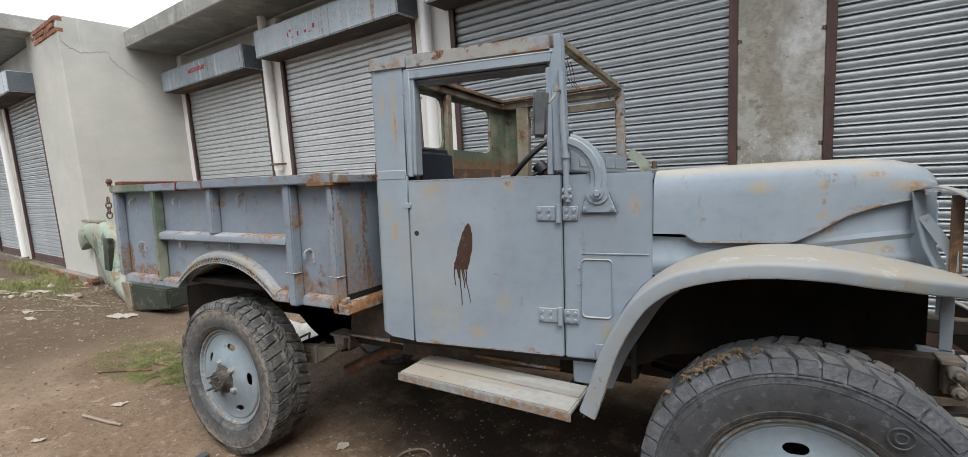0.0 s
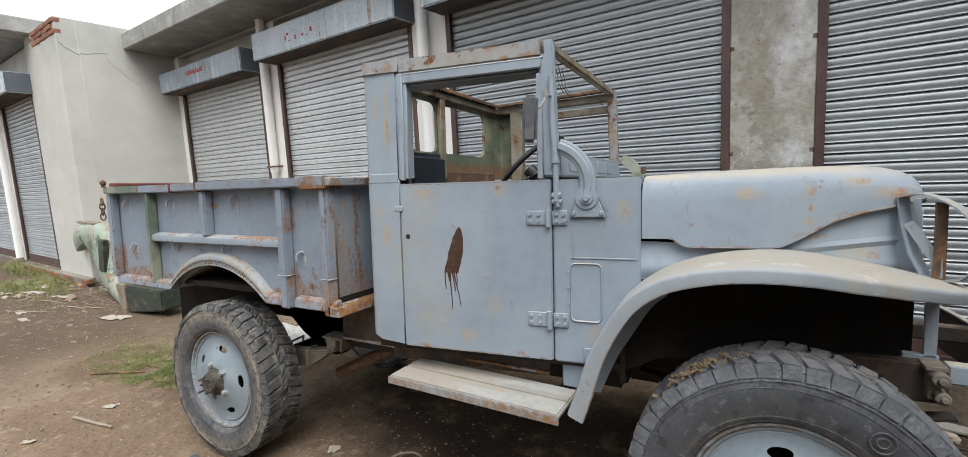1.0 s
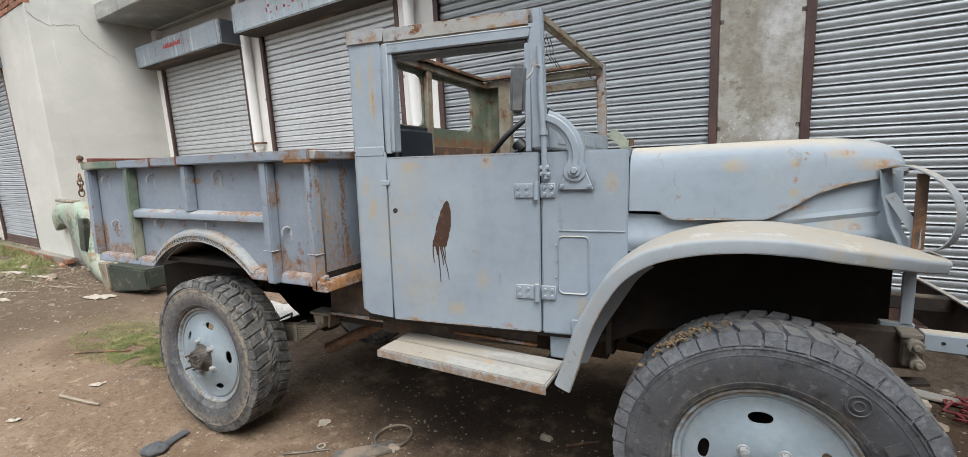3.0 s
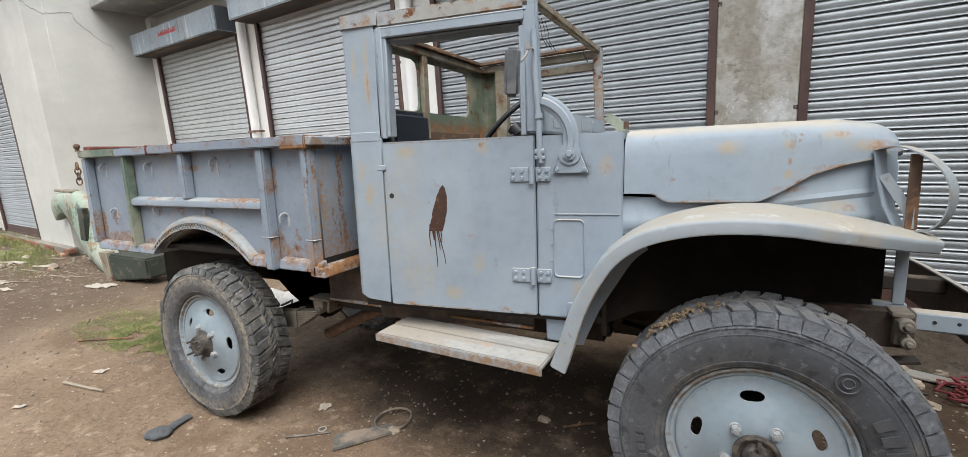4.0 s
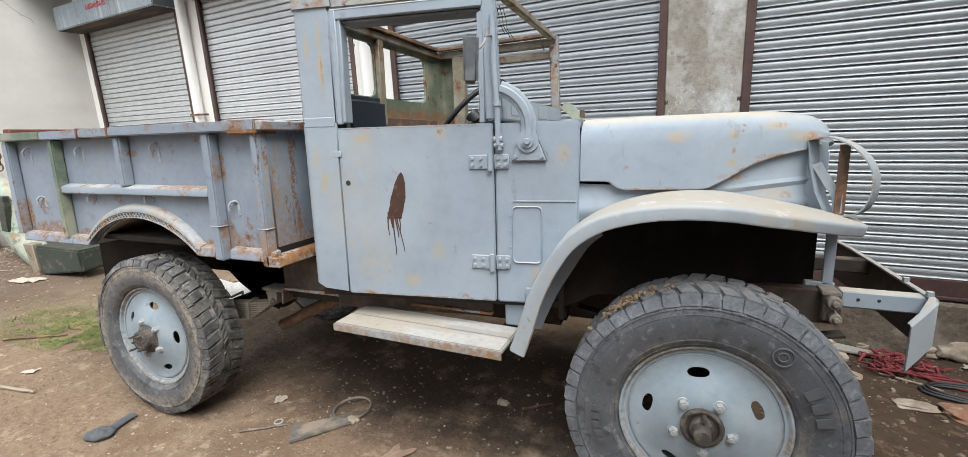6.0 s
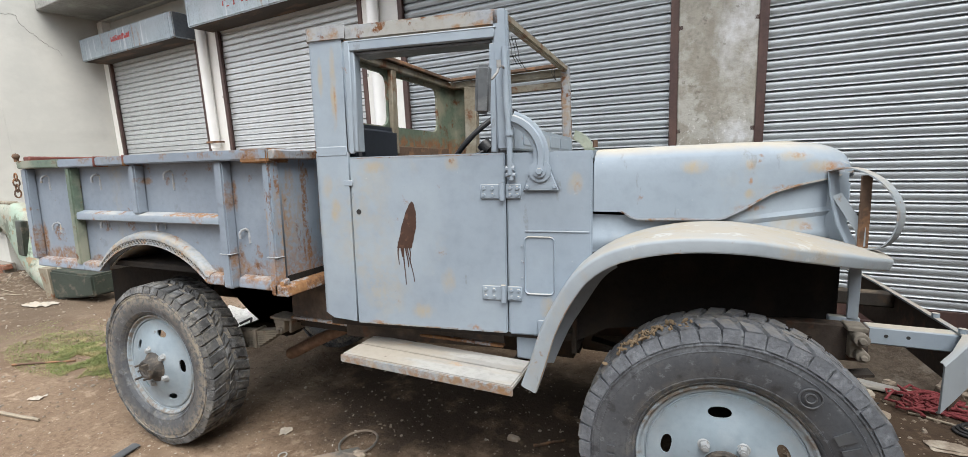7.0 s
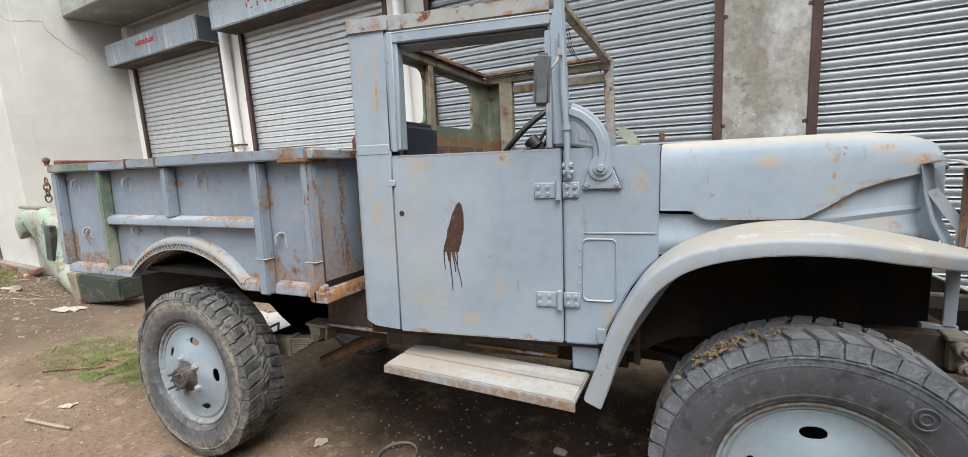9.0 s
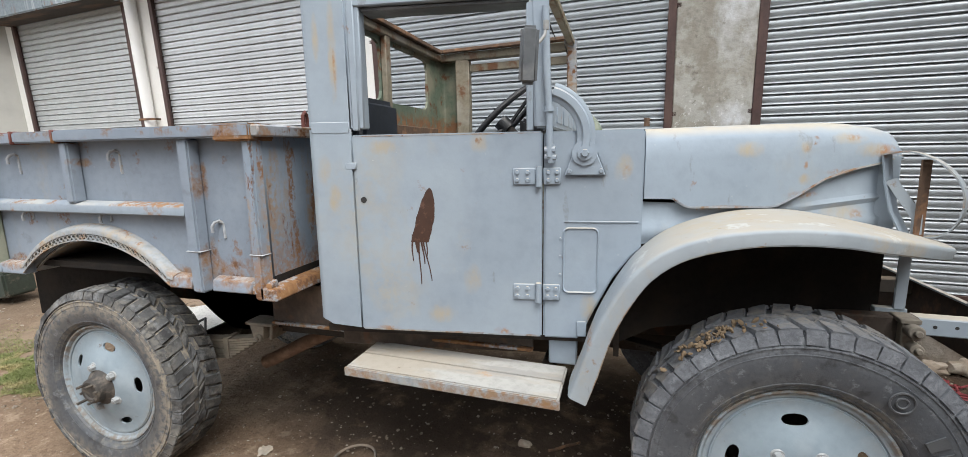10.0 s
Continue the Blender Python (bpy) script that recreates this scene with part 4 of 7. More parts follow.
# brown smear with runs
random.seed(4)
bm = bmesh.new()
top, low = 1.392, 1.185
rows = []
for k in range(29):
    f = k / 28
    w = 0.038 * min(1, math.sqrt(max(0.0, f * 5.0 + 0.01)) * 0.62) * (1.0 if f < 0.8 else 1.0)
    w = min(w, 0.037) + random.uniform(-0.0015, 0.0015)
    mid = 0.584 - 0.043 * f + 0.006 * math.sin(3 * f)
    z = top - (top - low) * f
    rows.append([dp(mid - w, z, 0.0052), dp(mid, z, 0.0060), dp(mid + w * 0.85, z, 0.0052)])
grid_faces(bm, rows)
for x, ln, w, lean in ((0.510, 0.075, 0.0035, 0.0), (0.528, 0.040, 0.0075, 0.0), (0.535, 0.165, 0.0035, 0.004), (0.545, 0.085, 0.004, 0.01), (0.549, 0.150, 0.0032, 0.032), (0.564, 0.055, 0.0030, 0.002)):
    strip = []
    for j in range(11):
        f = j / 10
        cx = x + lean * f + 0.002 * math.sin(6 * f + 40 * x)
        ww = w * (1 - 0.5 * f)
        z = low + 0.03 - (ln + 0.03) * f
        strip.append([dp(cx - ww, z, 0.0052), dp(cx, z, 0.0060), dp(cx + ww, z, 0.0052)])
    grid_faces(bm, strip)
part("paint_smear", bm, BROWNPAINT, door, "dark brown paint smear with runs")
# cowl between door and bonnet
bm = bmesh.new()
ol = [(1.002, 0.822), (1.135, 0.822), (1.185, 0.93), (1.25, 1.06), (1.31, 1.14), (1.345, 1.17), (1.345, 1.588), (1.002, 1.588)]
fr, bk = [bm.verts.new(dp(x, z, 0.0)) for x, z in ol], [bm.verts.new(dp(x, z, -0.03)) for x, z in ol]
bm.faces.new(fr), bm.faces.new(bk[::-1])
for k in range(len(ol)):
    bm.faces.new((fr[k - 1], fr[k], bk[k], bk[k - 1]))
cowl = tpart("cowl", bevelled(bm, 0.007, 2), PAINT)
bm = bmesh.new()
pts = []
for cx, cz, a0 in ((1.172, 1.222, 0), (1.096, 1.222, 90), (1.096, 1.026, 180), (1.172, 1.026, 270)):
    for k in range(5):
        a = radians(a0 + 22.5 * k)
        pts.append((cx + 0.018 * math.cos(a), cz + 0.018 * math.sin(a)))
grid_faces(bm, [[dp(1.134 + (x - 1.134) * f, 1.124 + (z - 1.124) * f2, o) for x, z in pts] for f, f2, o in ((1.14, 1.06, 0.0005), (1.08, 1.035, 0.007), (1.0, 1.0, 0.0015), (0.0, 0.0, 0.0012))], closed_v=True)
tpart("cowl_hatch", bm, PAINT, cowl, "shallow rounded panel pressed into the cowl")
for z in (1.205, 1.14, 1.07):
    bolt(cowl, dp(1.062, z, 0.0), 0.005, 0.004)
bm = bmesh.new()
side_box(bm, 1.075, 1.332, 1.264, 1.271, 0.0, 0.004)
tpart("cowl_seam", bevelled(bm, 0.002), PAINT, cowl)
bm = bmesh.new()
hull8(bm, [dp(1.0, 1.555), dp(1.345, 1.555), (1.345, far(0.05), 1.555), (1.0, far(0.0), 1.555),
           dp(1.0, 1.588), dp(1.345, 1.590), (1.345, far(0.05), 1.590), (1.0, far(0.0), 1.588)])
for v in bm.verts:
    v.co.y += 0.004 if v.co.y < 0.5 else -0.004
tpart("cowl_top", bevelled(bm, 0.006, 2), PAINT)
# firewall and cab floor
bm = bmesh.new()
rim_box(bm, 1.26, 1.28, 0.06, far(0.06), 0.75, 1.55)
tpart("firewall", bm, CHASSIS)
bm = bmesh.new()
hull8(bm, [dp(0.13, 0.80, -0.03), dp(1.27, 0.80, -0.03), (1.27, far(0.06), 0.80), (0.13, far(-0.08), 0.80),
           dp(0.13, 0.83, -0.03), dp(1.27, 0.83, -0.03), (1.27, far(0.06), 0.83), (0.13, far(-0.08), 0.83)])
tpart("cab_floor", bm, CHASSIS)
# far side of the cab
bm = bmesh.new()
hull8(bm, [(0.13, far(-0.12), 0.83), (1.345, far(0.048), 0.83), (1.345, far(0.08), 0.83), (0.13, far(-0.09), 0.83),
           (0.13, far(-0.12), 1.59), (1.345, far(0.048), 1.59), (1.345, far(0.08), 1.59), (0.13, far(-0.09), 1.59)])
tpart("far_door", bevelled(bm, 0.006), OLDGREEN, label="far door with green paint inside")
# windscreen frame
bm = bmesh.new()
hull8(bm, [dp(0.968, 1.60, -0.04), dp(0.968, 1.60, 0.006), dp(1.030, 1.60, 0.006), dp(1.030, 1.60, -0.04),
           dp(0.950, 2.15, -0.04), dp(0.950, 2.15, 0.006), dp(1.012, 2.15, 0.006), dp(1.012, 2.15, -0.04)])
rim_box(bm, 0.972, 1.026, 0.03, far(0.03), 1.600, 1.705)
ws = tpart("windscreen_frame", bevelled(bm, 0.008, 2), PAINT, label="grey windscreen frame with no glass")
bm = bmesh.new()
rim_box(bm, 0.962, 1.002, 0.03, far(0.048), 2.108, 2.147)
tpart("header", bevelled(bm, 0.008, 2), TAN, ws, "header bar with tan paint and rust")
bm = bmesh.new()
hull8(bm, [(0.970, far(0.0), 1.60), (0.970, far(0.05), 1.60), (1.025, far(0.05), 1.60), (1.025, far(0.0), 1.60),
           (0.952, far(0.0), 2.15), (0.952, far(0.05), 2.15), (1.008, far(0.05), 2.15), (1.008, far(0.0), 2.15)])
tpart("far_post", bevelled(bm, 0.008, 2), RUSTY, ws, "far post, grey with rust")
for k in range(4):
    bm = bmesh.new()
    y = 0.16 + 0.24 * k
    rim_box(bm, 1.0255, 1.030, y, y + 0.19, 1.625, 1.685)
    tpart("louvre_panel", bevelled(bm, 0.003), PAINT, ws)
bm = bmesh.new()
side_box(bm, 0.940, 0.966, 1.592, 2.022, -0.03, 0.002)
tpart("quarter_post", bevelled(bm, 0.004), PAINT)
bm = bmesh.new()
tube(bm, [dp(1.005, 2.00, 0.016), dp(1.010, 1.80, 0.020), dp(1.020, 1.66, 0.020), dp(1.022, 1.50, 0.020)], 0.012, 10)
tube(bm, [dp(1.019, 1.675, 0.020), dp(1.020, 1.655, 0.020)], 0.017, 10)
tpart("windscreen_rod", bm, PAINT)
bm = bmesh.new()
tube(bm, [dp(1.005, 1.525, 0.016), dp(1.042, 1.525, 0.022)], 0.012, 8)
tube(bm, [dp(1.005, 1.500, 0.016), dp(1.045, 1.498, 0.022)], 0.010, 8)
tube(bm, [dp(1.028, 1.480, 0.018), dp(1.028, 1.545, 0.018)], 0.011, 8)
tpart("rod_clamp", bm, PAINT)


# curved stay of the folding windscreen
def stay(m=None, mt=PAINT):
    bm = bmesh.new()
    cx, cz, r0, r1 = 0.985, 1.568, 0.131, 0.192
    rows = []
    for k in range(15):
        a = radians(-20 + 93 * k / 14)
        c, s = math.cos(a), math.sin(a)
        prof = []
        for r, o in ((r0, 0.002), (r0, 0.014), (r0 + 0.008, 0.018), (r0 + 0.014, 0.018), (r0 + 0.020, 0.028), (r1 - 0.020, 0.028), (r1 - 0.014, 0.018), (r1 - 0.008, 0.018), (r1, 0.014), (r1, 0.002)):
            prof.append(dp(cx + r * c, cz + r * s, o))
        rows.append(prof)
    vs = grid_faces(bm, rows, closed_v=True)
    bm.faces.new(vs[0][::-1]), bm.faces.new(vs[-1])
    plate = bmesh.new()
    hull8(plate, [dp(1.068, 1.430, 0.001), dp(1.068, 1.430, 0.015), dp(1.220, 1.430, 0.015), dp(1.220, 1.430, 0.001),
                  dp(1.105, 1.530, 0.001), dp(1.105, 1.530, 0.015), dp(1.180, 1.530, 0.015), dp(1.180, 1.530, 0.001)])
    bevelled(plate, 0.010, 3, 60)
    tube(plate, [dp(1.141, 1.512, 0.004), dp(1.141, 1.512, 0.022)], 0.044, 20)
    me = bpy.data.meshes.new("plate")
    plate.to_mesh(me)
    plate.free()
    bm.from_mesh(me)
    bpy.data.meshes.remove(me)
    if m is not None:
        for v in bm.verts:
            v.co = m @ v.co
    return bm


st = part("windscreen_stay", stay(), PAINT, truck, "curved ribbed stay of the folding windscreen")
bm = bmesh.new()
tube(bm, [dp(1.141, 1.512, 0.020), dp(1.141, 1.512, 0.031)], 0.025, 16)
part("pivot_washer", bm, PAINT, st)
bolt(st, dp(1.141, 1.512, 0.031), 0.015, 0.011)
bolt(st, dp(1.090, 1.450, 0.015), 0.009), bolt(st, dp(1.198, 1.450, 0.015), 0.009)
mir = Matrix.Translation((0, 2 * YC, 0)) @ Matrix.Diagonal((1, -1, 1, 1))
tpart("windscreen_stay", stay(mir), PALEGREEN, label="far curved stay in faded pale green")

# bonnet
HT = [(1.348, 0.050), (1.455, 0.105), (1.83, 0.283), (2.05, 0.375), (2.22, 0.445), (2.29, 0.495), (2.312, 0.53)]


def hood_y(x):
    for (a, ya), (b, yb) in zip(HT, HT[1:]):
        if x <= b:
            return ya + (yb - ya) * (x - a) / (b - a)
    return HT[-1][1]


def interp(tab, x):
    if x <= tab[0][0]:
        return tab[0][1]
    for (a, ya), (b, yb) in zip(tab, tab[1:]):
        if x <= b:
            return ya + (yb - ya) * (x - a) / (b - a)
    return tab[-1][1]


H_LOW = [(1.348, 1.350), (1.45, 1.345), (1.475, 1.325), (1.50, 1.310), (1.82, 1.300), (1.90, 1.340), (2.00, 1.400), (2.10, 1.432), (2.20, 1.452), (2.29, 1.478)]
H_TOP = [(1.348, 1.603), (1.6, 1.613), (1.9, 1.618), (2.1, 1.616), (2.2, 1.604), (2.26, 1.588), (2.295, 1.562), (2.312, 1.525)]
xs = [1.348, 1.40, 1.445, 1.46, 1.475, 1.49, 1.51, 1.58, 1.66, 1.74, 1.80, 1.83, 1.86, 1.90, 1.95, 2.0, 2.05, 2.10, 2.15, 2.20, 2.235, 2.262, 2.282, 2.297, 2.308, 2.312]
rows = []
for x in xs:
    y, lo, hi = hood_y(x), interp(H_LOW, x), interp(H_TOP, x)
    yc = 0.66
    half = yc - y
    sh = hi - 0.045
    row = [(0.0, lo), (0.0, lo + (sh - lo) * 0.35 - 0.0), (0.004, lo + (sh - lo) * 0.7), (0.012, sh - 0.018), (0.030, sh + 0.008), (0.060, hi - 0.020), (0.12, hi - 0.010), (half, hi)]
    row = [(x, y + min(d, half), z) for d, z in row]
    row = row + [(px, 2 * yc - py, pz) for px, py, pz in row[-2::-1]]
    rows.append(row)
bm = bmesh.new()
grid_faces(bm, rows)
hood = thicken(tpart("bonnet", bm, PAINT, sharp=55, label="grey bonnet with rust patches and dust on top"), 0.012, -1.0)
bm = bmesh.new()
edge = [x for x in xs if x > 1.44]
strap(bm, [(x, hood_y(x) + 0.002, interp(H_LOW, x) + 0.0035) for x in edge], 0.009, 0.007, (0, 1, 0))
part("bonnet_edge", skew(bm), RUSTY, hood, "rusty folded lower edge")
# engine side panel under the bonnet
bm = bmesh.new()
rows = []
for x in (1.338, 1.455, 1.47, 1.6, 1.83, 2.0, 2.12, 2.2, 2.26):
    y = hood_y(x) + 0.034
    rows.append([(x, y, 1.185), (x, y, 1.20), (x, y - 0.012, 1.215), (x, y - 0.012, 1.245), (x, y, 1.26), (x, y, interp(H_LOW, x) + (0.03 if x > 1.46 else -0.012))])
grid_faces(bm, rows)
thicken(tpart("engine_side", bm, PAINT, sharp=50), 0.008, 1.0)
bm = bmesh.new()
rows = [[(px, 1.32 - py, pz) for px, py, pz in r] for r in rows]
grid_faces(bm, rows)
thicken(tpart("engine_side", bm, PAINT, sharp=50), 0.008, -1.0)
bm = bmesh.new()
rows = []
for x in (1.80, 1.90, 2.0, 2.1, 2.2, 2.245):
    y, z, d = hood_y(x) + 0.031, 1.285 + 0.10 * (x - 1.8), 0.014 * smooth01((x - 1.78) / 0.2)
    rows.append([(x, y, z - 0.03), (x, y - d, z), (x, y - d * 0.8, z + 0.006), (x, y, z + 0.028)])
grid_faces(bm, rows)
part("side_crease", skew(bm), PAINT, truck, "dusty pressed ridge on the engine side", sharp=30)
bm = bmesh.new()
tube(bm, [(1.347, 0.075, 1.600), (1.347, 0.075, 1.628)], 0.010, 8)
part("bonnet_knob", bm, RUSTIRON, truck)
bm = bmesh.new()
rim_box(bm, 2.20, 2.285, 0.47, 0.85, 1.19, 1.49)
grille = tpart("grille_shell", bevelled(bm, 0.01, 2), PAINT)
for k in range(6):
    bm = bmesh.new()
    rim_box(bm, 2.2855, 2.297, 0.50 + 0.055 * k, 0.525 + 0.055 * k, 1.21, 1.44)
    tpart("grille_bar", bevelled(bm, 0.003), PAINT, grille)

# front fender
F_PATH = [(1.121, 0.702), (1.157, 0.800), (1.201, 0.936), (1.266, 1.065), (1.333, 1.161), (1.427, 1.231), (1.545, 1.272), (1.69, 1.294), (1.85, 1.291), (2.00, 1.264), (2.15, 1.230), (2.27, 1.198), (2.375, 1.168)]
F_OUT = [(1.09, -0.200), (1.70, -0.200), (1.85, -0.180), (2.0, -0.115), (2.15, 0.0), (2.27, 0.130), (2.375, 0.285)]


def smooth_path(pts, k=3):
    out = []
    for i in range(len(pts) - 1):
        p0, p1, p2, p3 = (Vector(pts[min(max(j, 0), len(pts) - 1)]) for j in (i - 1, i, i + 1, i + 2))
        for j in range(k):
            f = j / k
            out.append(tuple(0.5 * (2 * p1 + (p2 - p0) * f + (2 * p0 - 5 * p1 + 4 * p2 - p3) * f * f + (3 * p1 - p0 - 3 * p2 + p3) * f ** 3)))
    return out + [tuple(pts[-1])]


F_PATH = smooth_path(F_PATH)


def fender(m=None):
    rows = []
    n = len(F_PATH)
    for i, (x, z) in enumerate(F_PATH):
        (xa, za), (xb, zb) = F_PATH[max(i - 1, 0)], F_PATH[min(i + 1, n - 1)]
        t = Vector((xb - xa, 0, zb - za)).normalized()
        nv = Vector((-t.z, 0, t.x))
        yo = interp(F_OUT, x)
        yi = dp(x, 0).y + 0.01 if x < 1.35 else hood_y(x) + 0.01
        if x > 2.3:
            yi = 0.52
        lip = interp([(1.09, 0.060), (1.25, 0.048), (1.9, 0.041), (2.375, 0.036)], x)
        base = Vector((x, 0, z))
        row = []
        for f in (0.0, 0.25, 0.5, 0.75):
            row.append(base + Vector((0, yi + (yo + 0.016 - yi) * f, 0)) + nv * 0.006 * math.sin(f * math.pi))
        for dy, dn in ((0.016, 0.0), (0.008, -0.002), (0.002, -0.006), (0.0, -0.012), (0.0, -lip)):
            row.append(base + Vector((0, yo + dy, 0)) + nv * dn)
        row.append(base + Vector((0, yo + 0.012, 0)) - nv * (lip + 0.004))
        rows.append(row)
    bm = bmesh.new()
    grid_faces(bm, rows)
    if m is not None:
        for v in bm.verts:
            v.co = m @ v.co
    return bm


fen = thicken(part("fender", fender(), FENDERPAINT, truck, "grey front fender with dusty top and chipped lip", sharp=50), 0.006, 0.0)
bm = bmesh.new()
pts = []
for i, (x, z) in enumerate(F_PATH):
    (xa, za), (xb, zb) = F_PATH[max(i - 1, 0)], F_PATH[min(i + 1, len(F_PATH) - 1)]
    t = Vector((xb - xa, 0, zb - za)).normalized()
    lip = interp([(1.09, 0.060), (1.25, 0.048), (1.9, 0.041), (2.375, 0.036)], x)
    pts.append(Vector((x, interp(F_OUT, x) + 0.004, z)) - Vector((-t.z, 0, t.x)) * (lip + 0.003))
strap(bm, pts, 0.010, 0.005, (0, 1, 0))
part("fender_edge", bm, ARCHPAINT, fen, "chipped and rusty lower edge")
bm = bmesh.new()
rows = []
for i, (x, z) in enumerate(F_PATH):
    if 0.72 < z and x < 1.40:
        (xa, za), (xb, zb) = F_PATH[max(i - 1, 0)], F_PATH[min(i + 1, len(F_PATH) - 1)]
        t = Vector((xb - xa, 0, zb - za)).normalized()
        nv = Vector((-t.z, 0, t.x))
        c = Vector((x, -0.02, z))
        rows.append([c - nv * 0.004, c - nv * (0.06 + 0.03 * smooth01((z - 0.75) / 0.3)) + Vector((0, 0.06, 0))])
grid_faces(bm, rows)
thicken(part("splash_apron", bm, PAINT, fen, "grey splash apron inside the fender", sharp=60), 0.004, 0.0)
mirf = Matrix.Translation((0, 1.32, 0)) @ Matrix.Diagonal((1, -1, 1, 1))
thicken(tpart("fender", fender(mirf), PAINT, sharp=50), 0.006, 0.0)
bm = bmesh.new()
side_box(bm, 1.125, 1.160, 0.835, 0.895, 0.001, 0.010)
tpart("fender_bracket", bevelled(bm, 0.003), PAINT)
# inner wheel arch
bm = bmesh.new()
grid_faces(bm, [[(x, hood_y(max(x, 1.35)) + 0.03, 0.86 if x > 1.3 else 0.8), (x, hood_y(max(x, 1.35)) + 0.03, interp([(p[0], p[1]) for p in F_PATH], x) - 0.02)] for x in (1.28, 1.4, 1.6, 1.8, 2.0, 2.2, 2.29)])
thicken(tpart("inner_arch", bm, SHADEBLACK), 0.01)

# ---- load bed ----
BX0, BX1, BZ0, BZ1 = -2.13, -0.055, 0.985, 1.632
BY, PY = -0.232, -0.168
ARCH = (-0.995, 0.452, 0.175)


def arch_z(x, grow=0.0):
    cx, half, rise = ARCH
    r = (half * half + rise * rise) / (2 * rise)
    d = x - cx
    rr = r + grow
    if abs(d) >= rr:
        return 0.0
    return 0.995 + rise - r + math.sqrt(rr * rr - d * d)


bm = bmesh.new()
xs = sorted(set([BX0, BX1] + [ARCH[0] + ARCH[1] * k / 12 for k in range(-12, 13)]))
rows = [[(x, PY, max(1.0, arch_z(x)) if abs(x - ARCH[0]) <= ARCH[1] + 1e-6 else 1.0), (x, PY, 1.45), (x, PY, BZ1 - 0.02)] for x in xs]
grid_faces(bm, rows)
side = thicken(part("bed_side", bm, BEDPAINT, truck, "grey bed side with hooks, ribs and rust along its foot", sharp=60), 0.012, 1.0)
bm = bmesh.new()
rows = [[(x, far(PY), 1.0), (x, far(PY), BZ1 - 0.02)] for x in (BX0, BX1)]
grid_faces(bm, rows)
thicken(tpart("bed_side", bm, BEDPAINT), 0.012, -1.0)
for y0, y1 in ((BY - 0.012, PY + 0.05), (far(PY) - 0.05, far(BY))):
    for a, b, h in ((BX0 - 0.01, -1.702, 0.002), (-1.70, -1.332, 0.0), (-1.33, -1.072, 0.003), (-1.07, BX1 + 0.01, 0.005)):
        bm = bmesh.new()
        rim_box(bm, a, b, y0 - h, y1, 1.584 + h, BZ1 + h)
        tpart("bed_rail", bevelled(bm, 0.006, 2), (OLDGREEN if a < -2 else BEDPAINT) if y0 < 0 else RUSTY)
for x in (-1.335, -1.075):
    bm = bmesh.new()
    rim_box(bm, x - 0.005, x + 0.006, BY - 0.020, PY + 0.052, 1.582, BZ1 + 0.0075)
    part("rail_weld", bevelled(bm, 0.003), REDBROWN, truck, "red-brown weld across the rail")
bm = bmesh.new()
rim_box(bm, -0.215, BX1 + 0.012, BY - 0.016, PY + 0.052, 1.575, BZ1 + 0.008)
part("rail_corner", bevelled(bm, 0.006, 2), CORNERRUST, truck, "rusted corner of the bed rail")
# ribs, folded with raised edges
for x0, x1, z0, mt in ((-2.14, -2.080, 1.02, BEDPAINT), (-1.668, -1.606, 1.01, OLDGREEN), (-1.078, -1.012, 1.325, BEDPAINT), (-0.422, -0.350, 0.965, BEDPAINT), (-0.108, -0.046, 0.955, STREAKED)):
    bm = bmesh.new()
    rim_box(bm, x0, x1, BY, PY - 0.013, z0, 1.585)
    if x0 > -2.1:
        for v in bm.verts:
            if v.co.y < -0.2:
                v.co.x += 0.008 if v.co.x < (x0 + x1) / 2 else -0.008
    rib = part("bed_rib", bevelled(bm, 0.007, 2), mt, truck, "rib with old green paint" if mt is OLDGREEN else "")
    if x0 > -0.5:
        bm = bmesh.new()
        rim_box(bm, x0 - 0.002, x1 + 0.002, BY - 0.003, PY - 0.014, 1.136, 1.140)
        part("weld_seam", bevelled(bm, 0.0015), HOOKPAINT, rib, "pale thin weld line")
bm = bmesh.new()
hull8(bm, [(-1.61, BY + 0.004, 1.278), (-0.41, BY + 0.004, 1.278), (-0.41, PY - 0.012, 1.278), (-1.61, PY - 0.012, 1.278),
           (-1.61, BY + 0.004, 1.320), (-0.41, BY + 0.004, 1.320), (-0.41, PY - 0.012, 1.335), (-1.61, PY - 0.012, 1.335)])
part("bed_waist_rail", bevelled(bm, 0.006), WAISTPAINT, truck, "horizontal waist rail with dust and rust on top")
for a, b, mt in ((-2.10, -1.60, BEDPAINT), (-1.60, -1.44, BEDPAINT), (-0.548, -0.42, BEDPAINT), (-0.32, -0.12, BEDPAINT), (-0.12, -0.03, CORNERRUST)):
    bm = bmesh.new()
    hull8(bm, [(a, BY + 0.006, 0.975), (b, BY + 0.006, 0.975), (b, PY, 0.975), (a, PY, 0.975),
               (a, BY + 0.010, 1.022), (b, BY + 0.010, 1.022), (b, PY - 0.012, 1.035), (a, PY - 0.012, 1.035)])
    part("bed_foot_rail", bevelled(bm, 0.005), mt, truck)
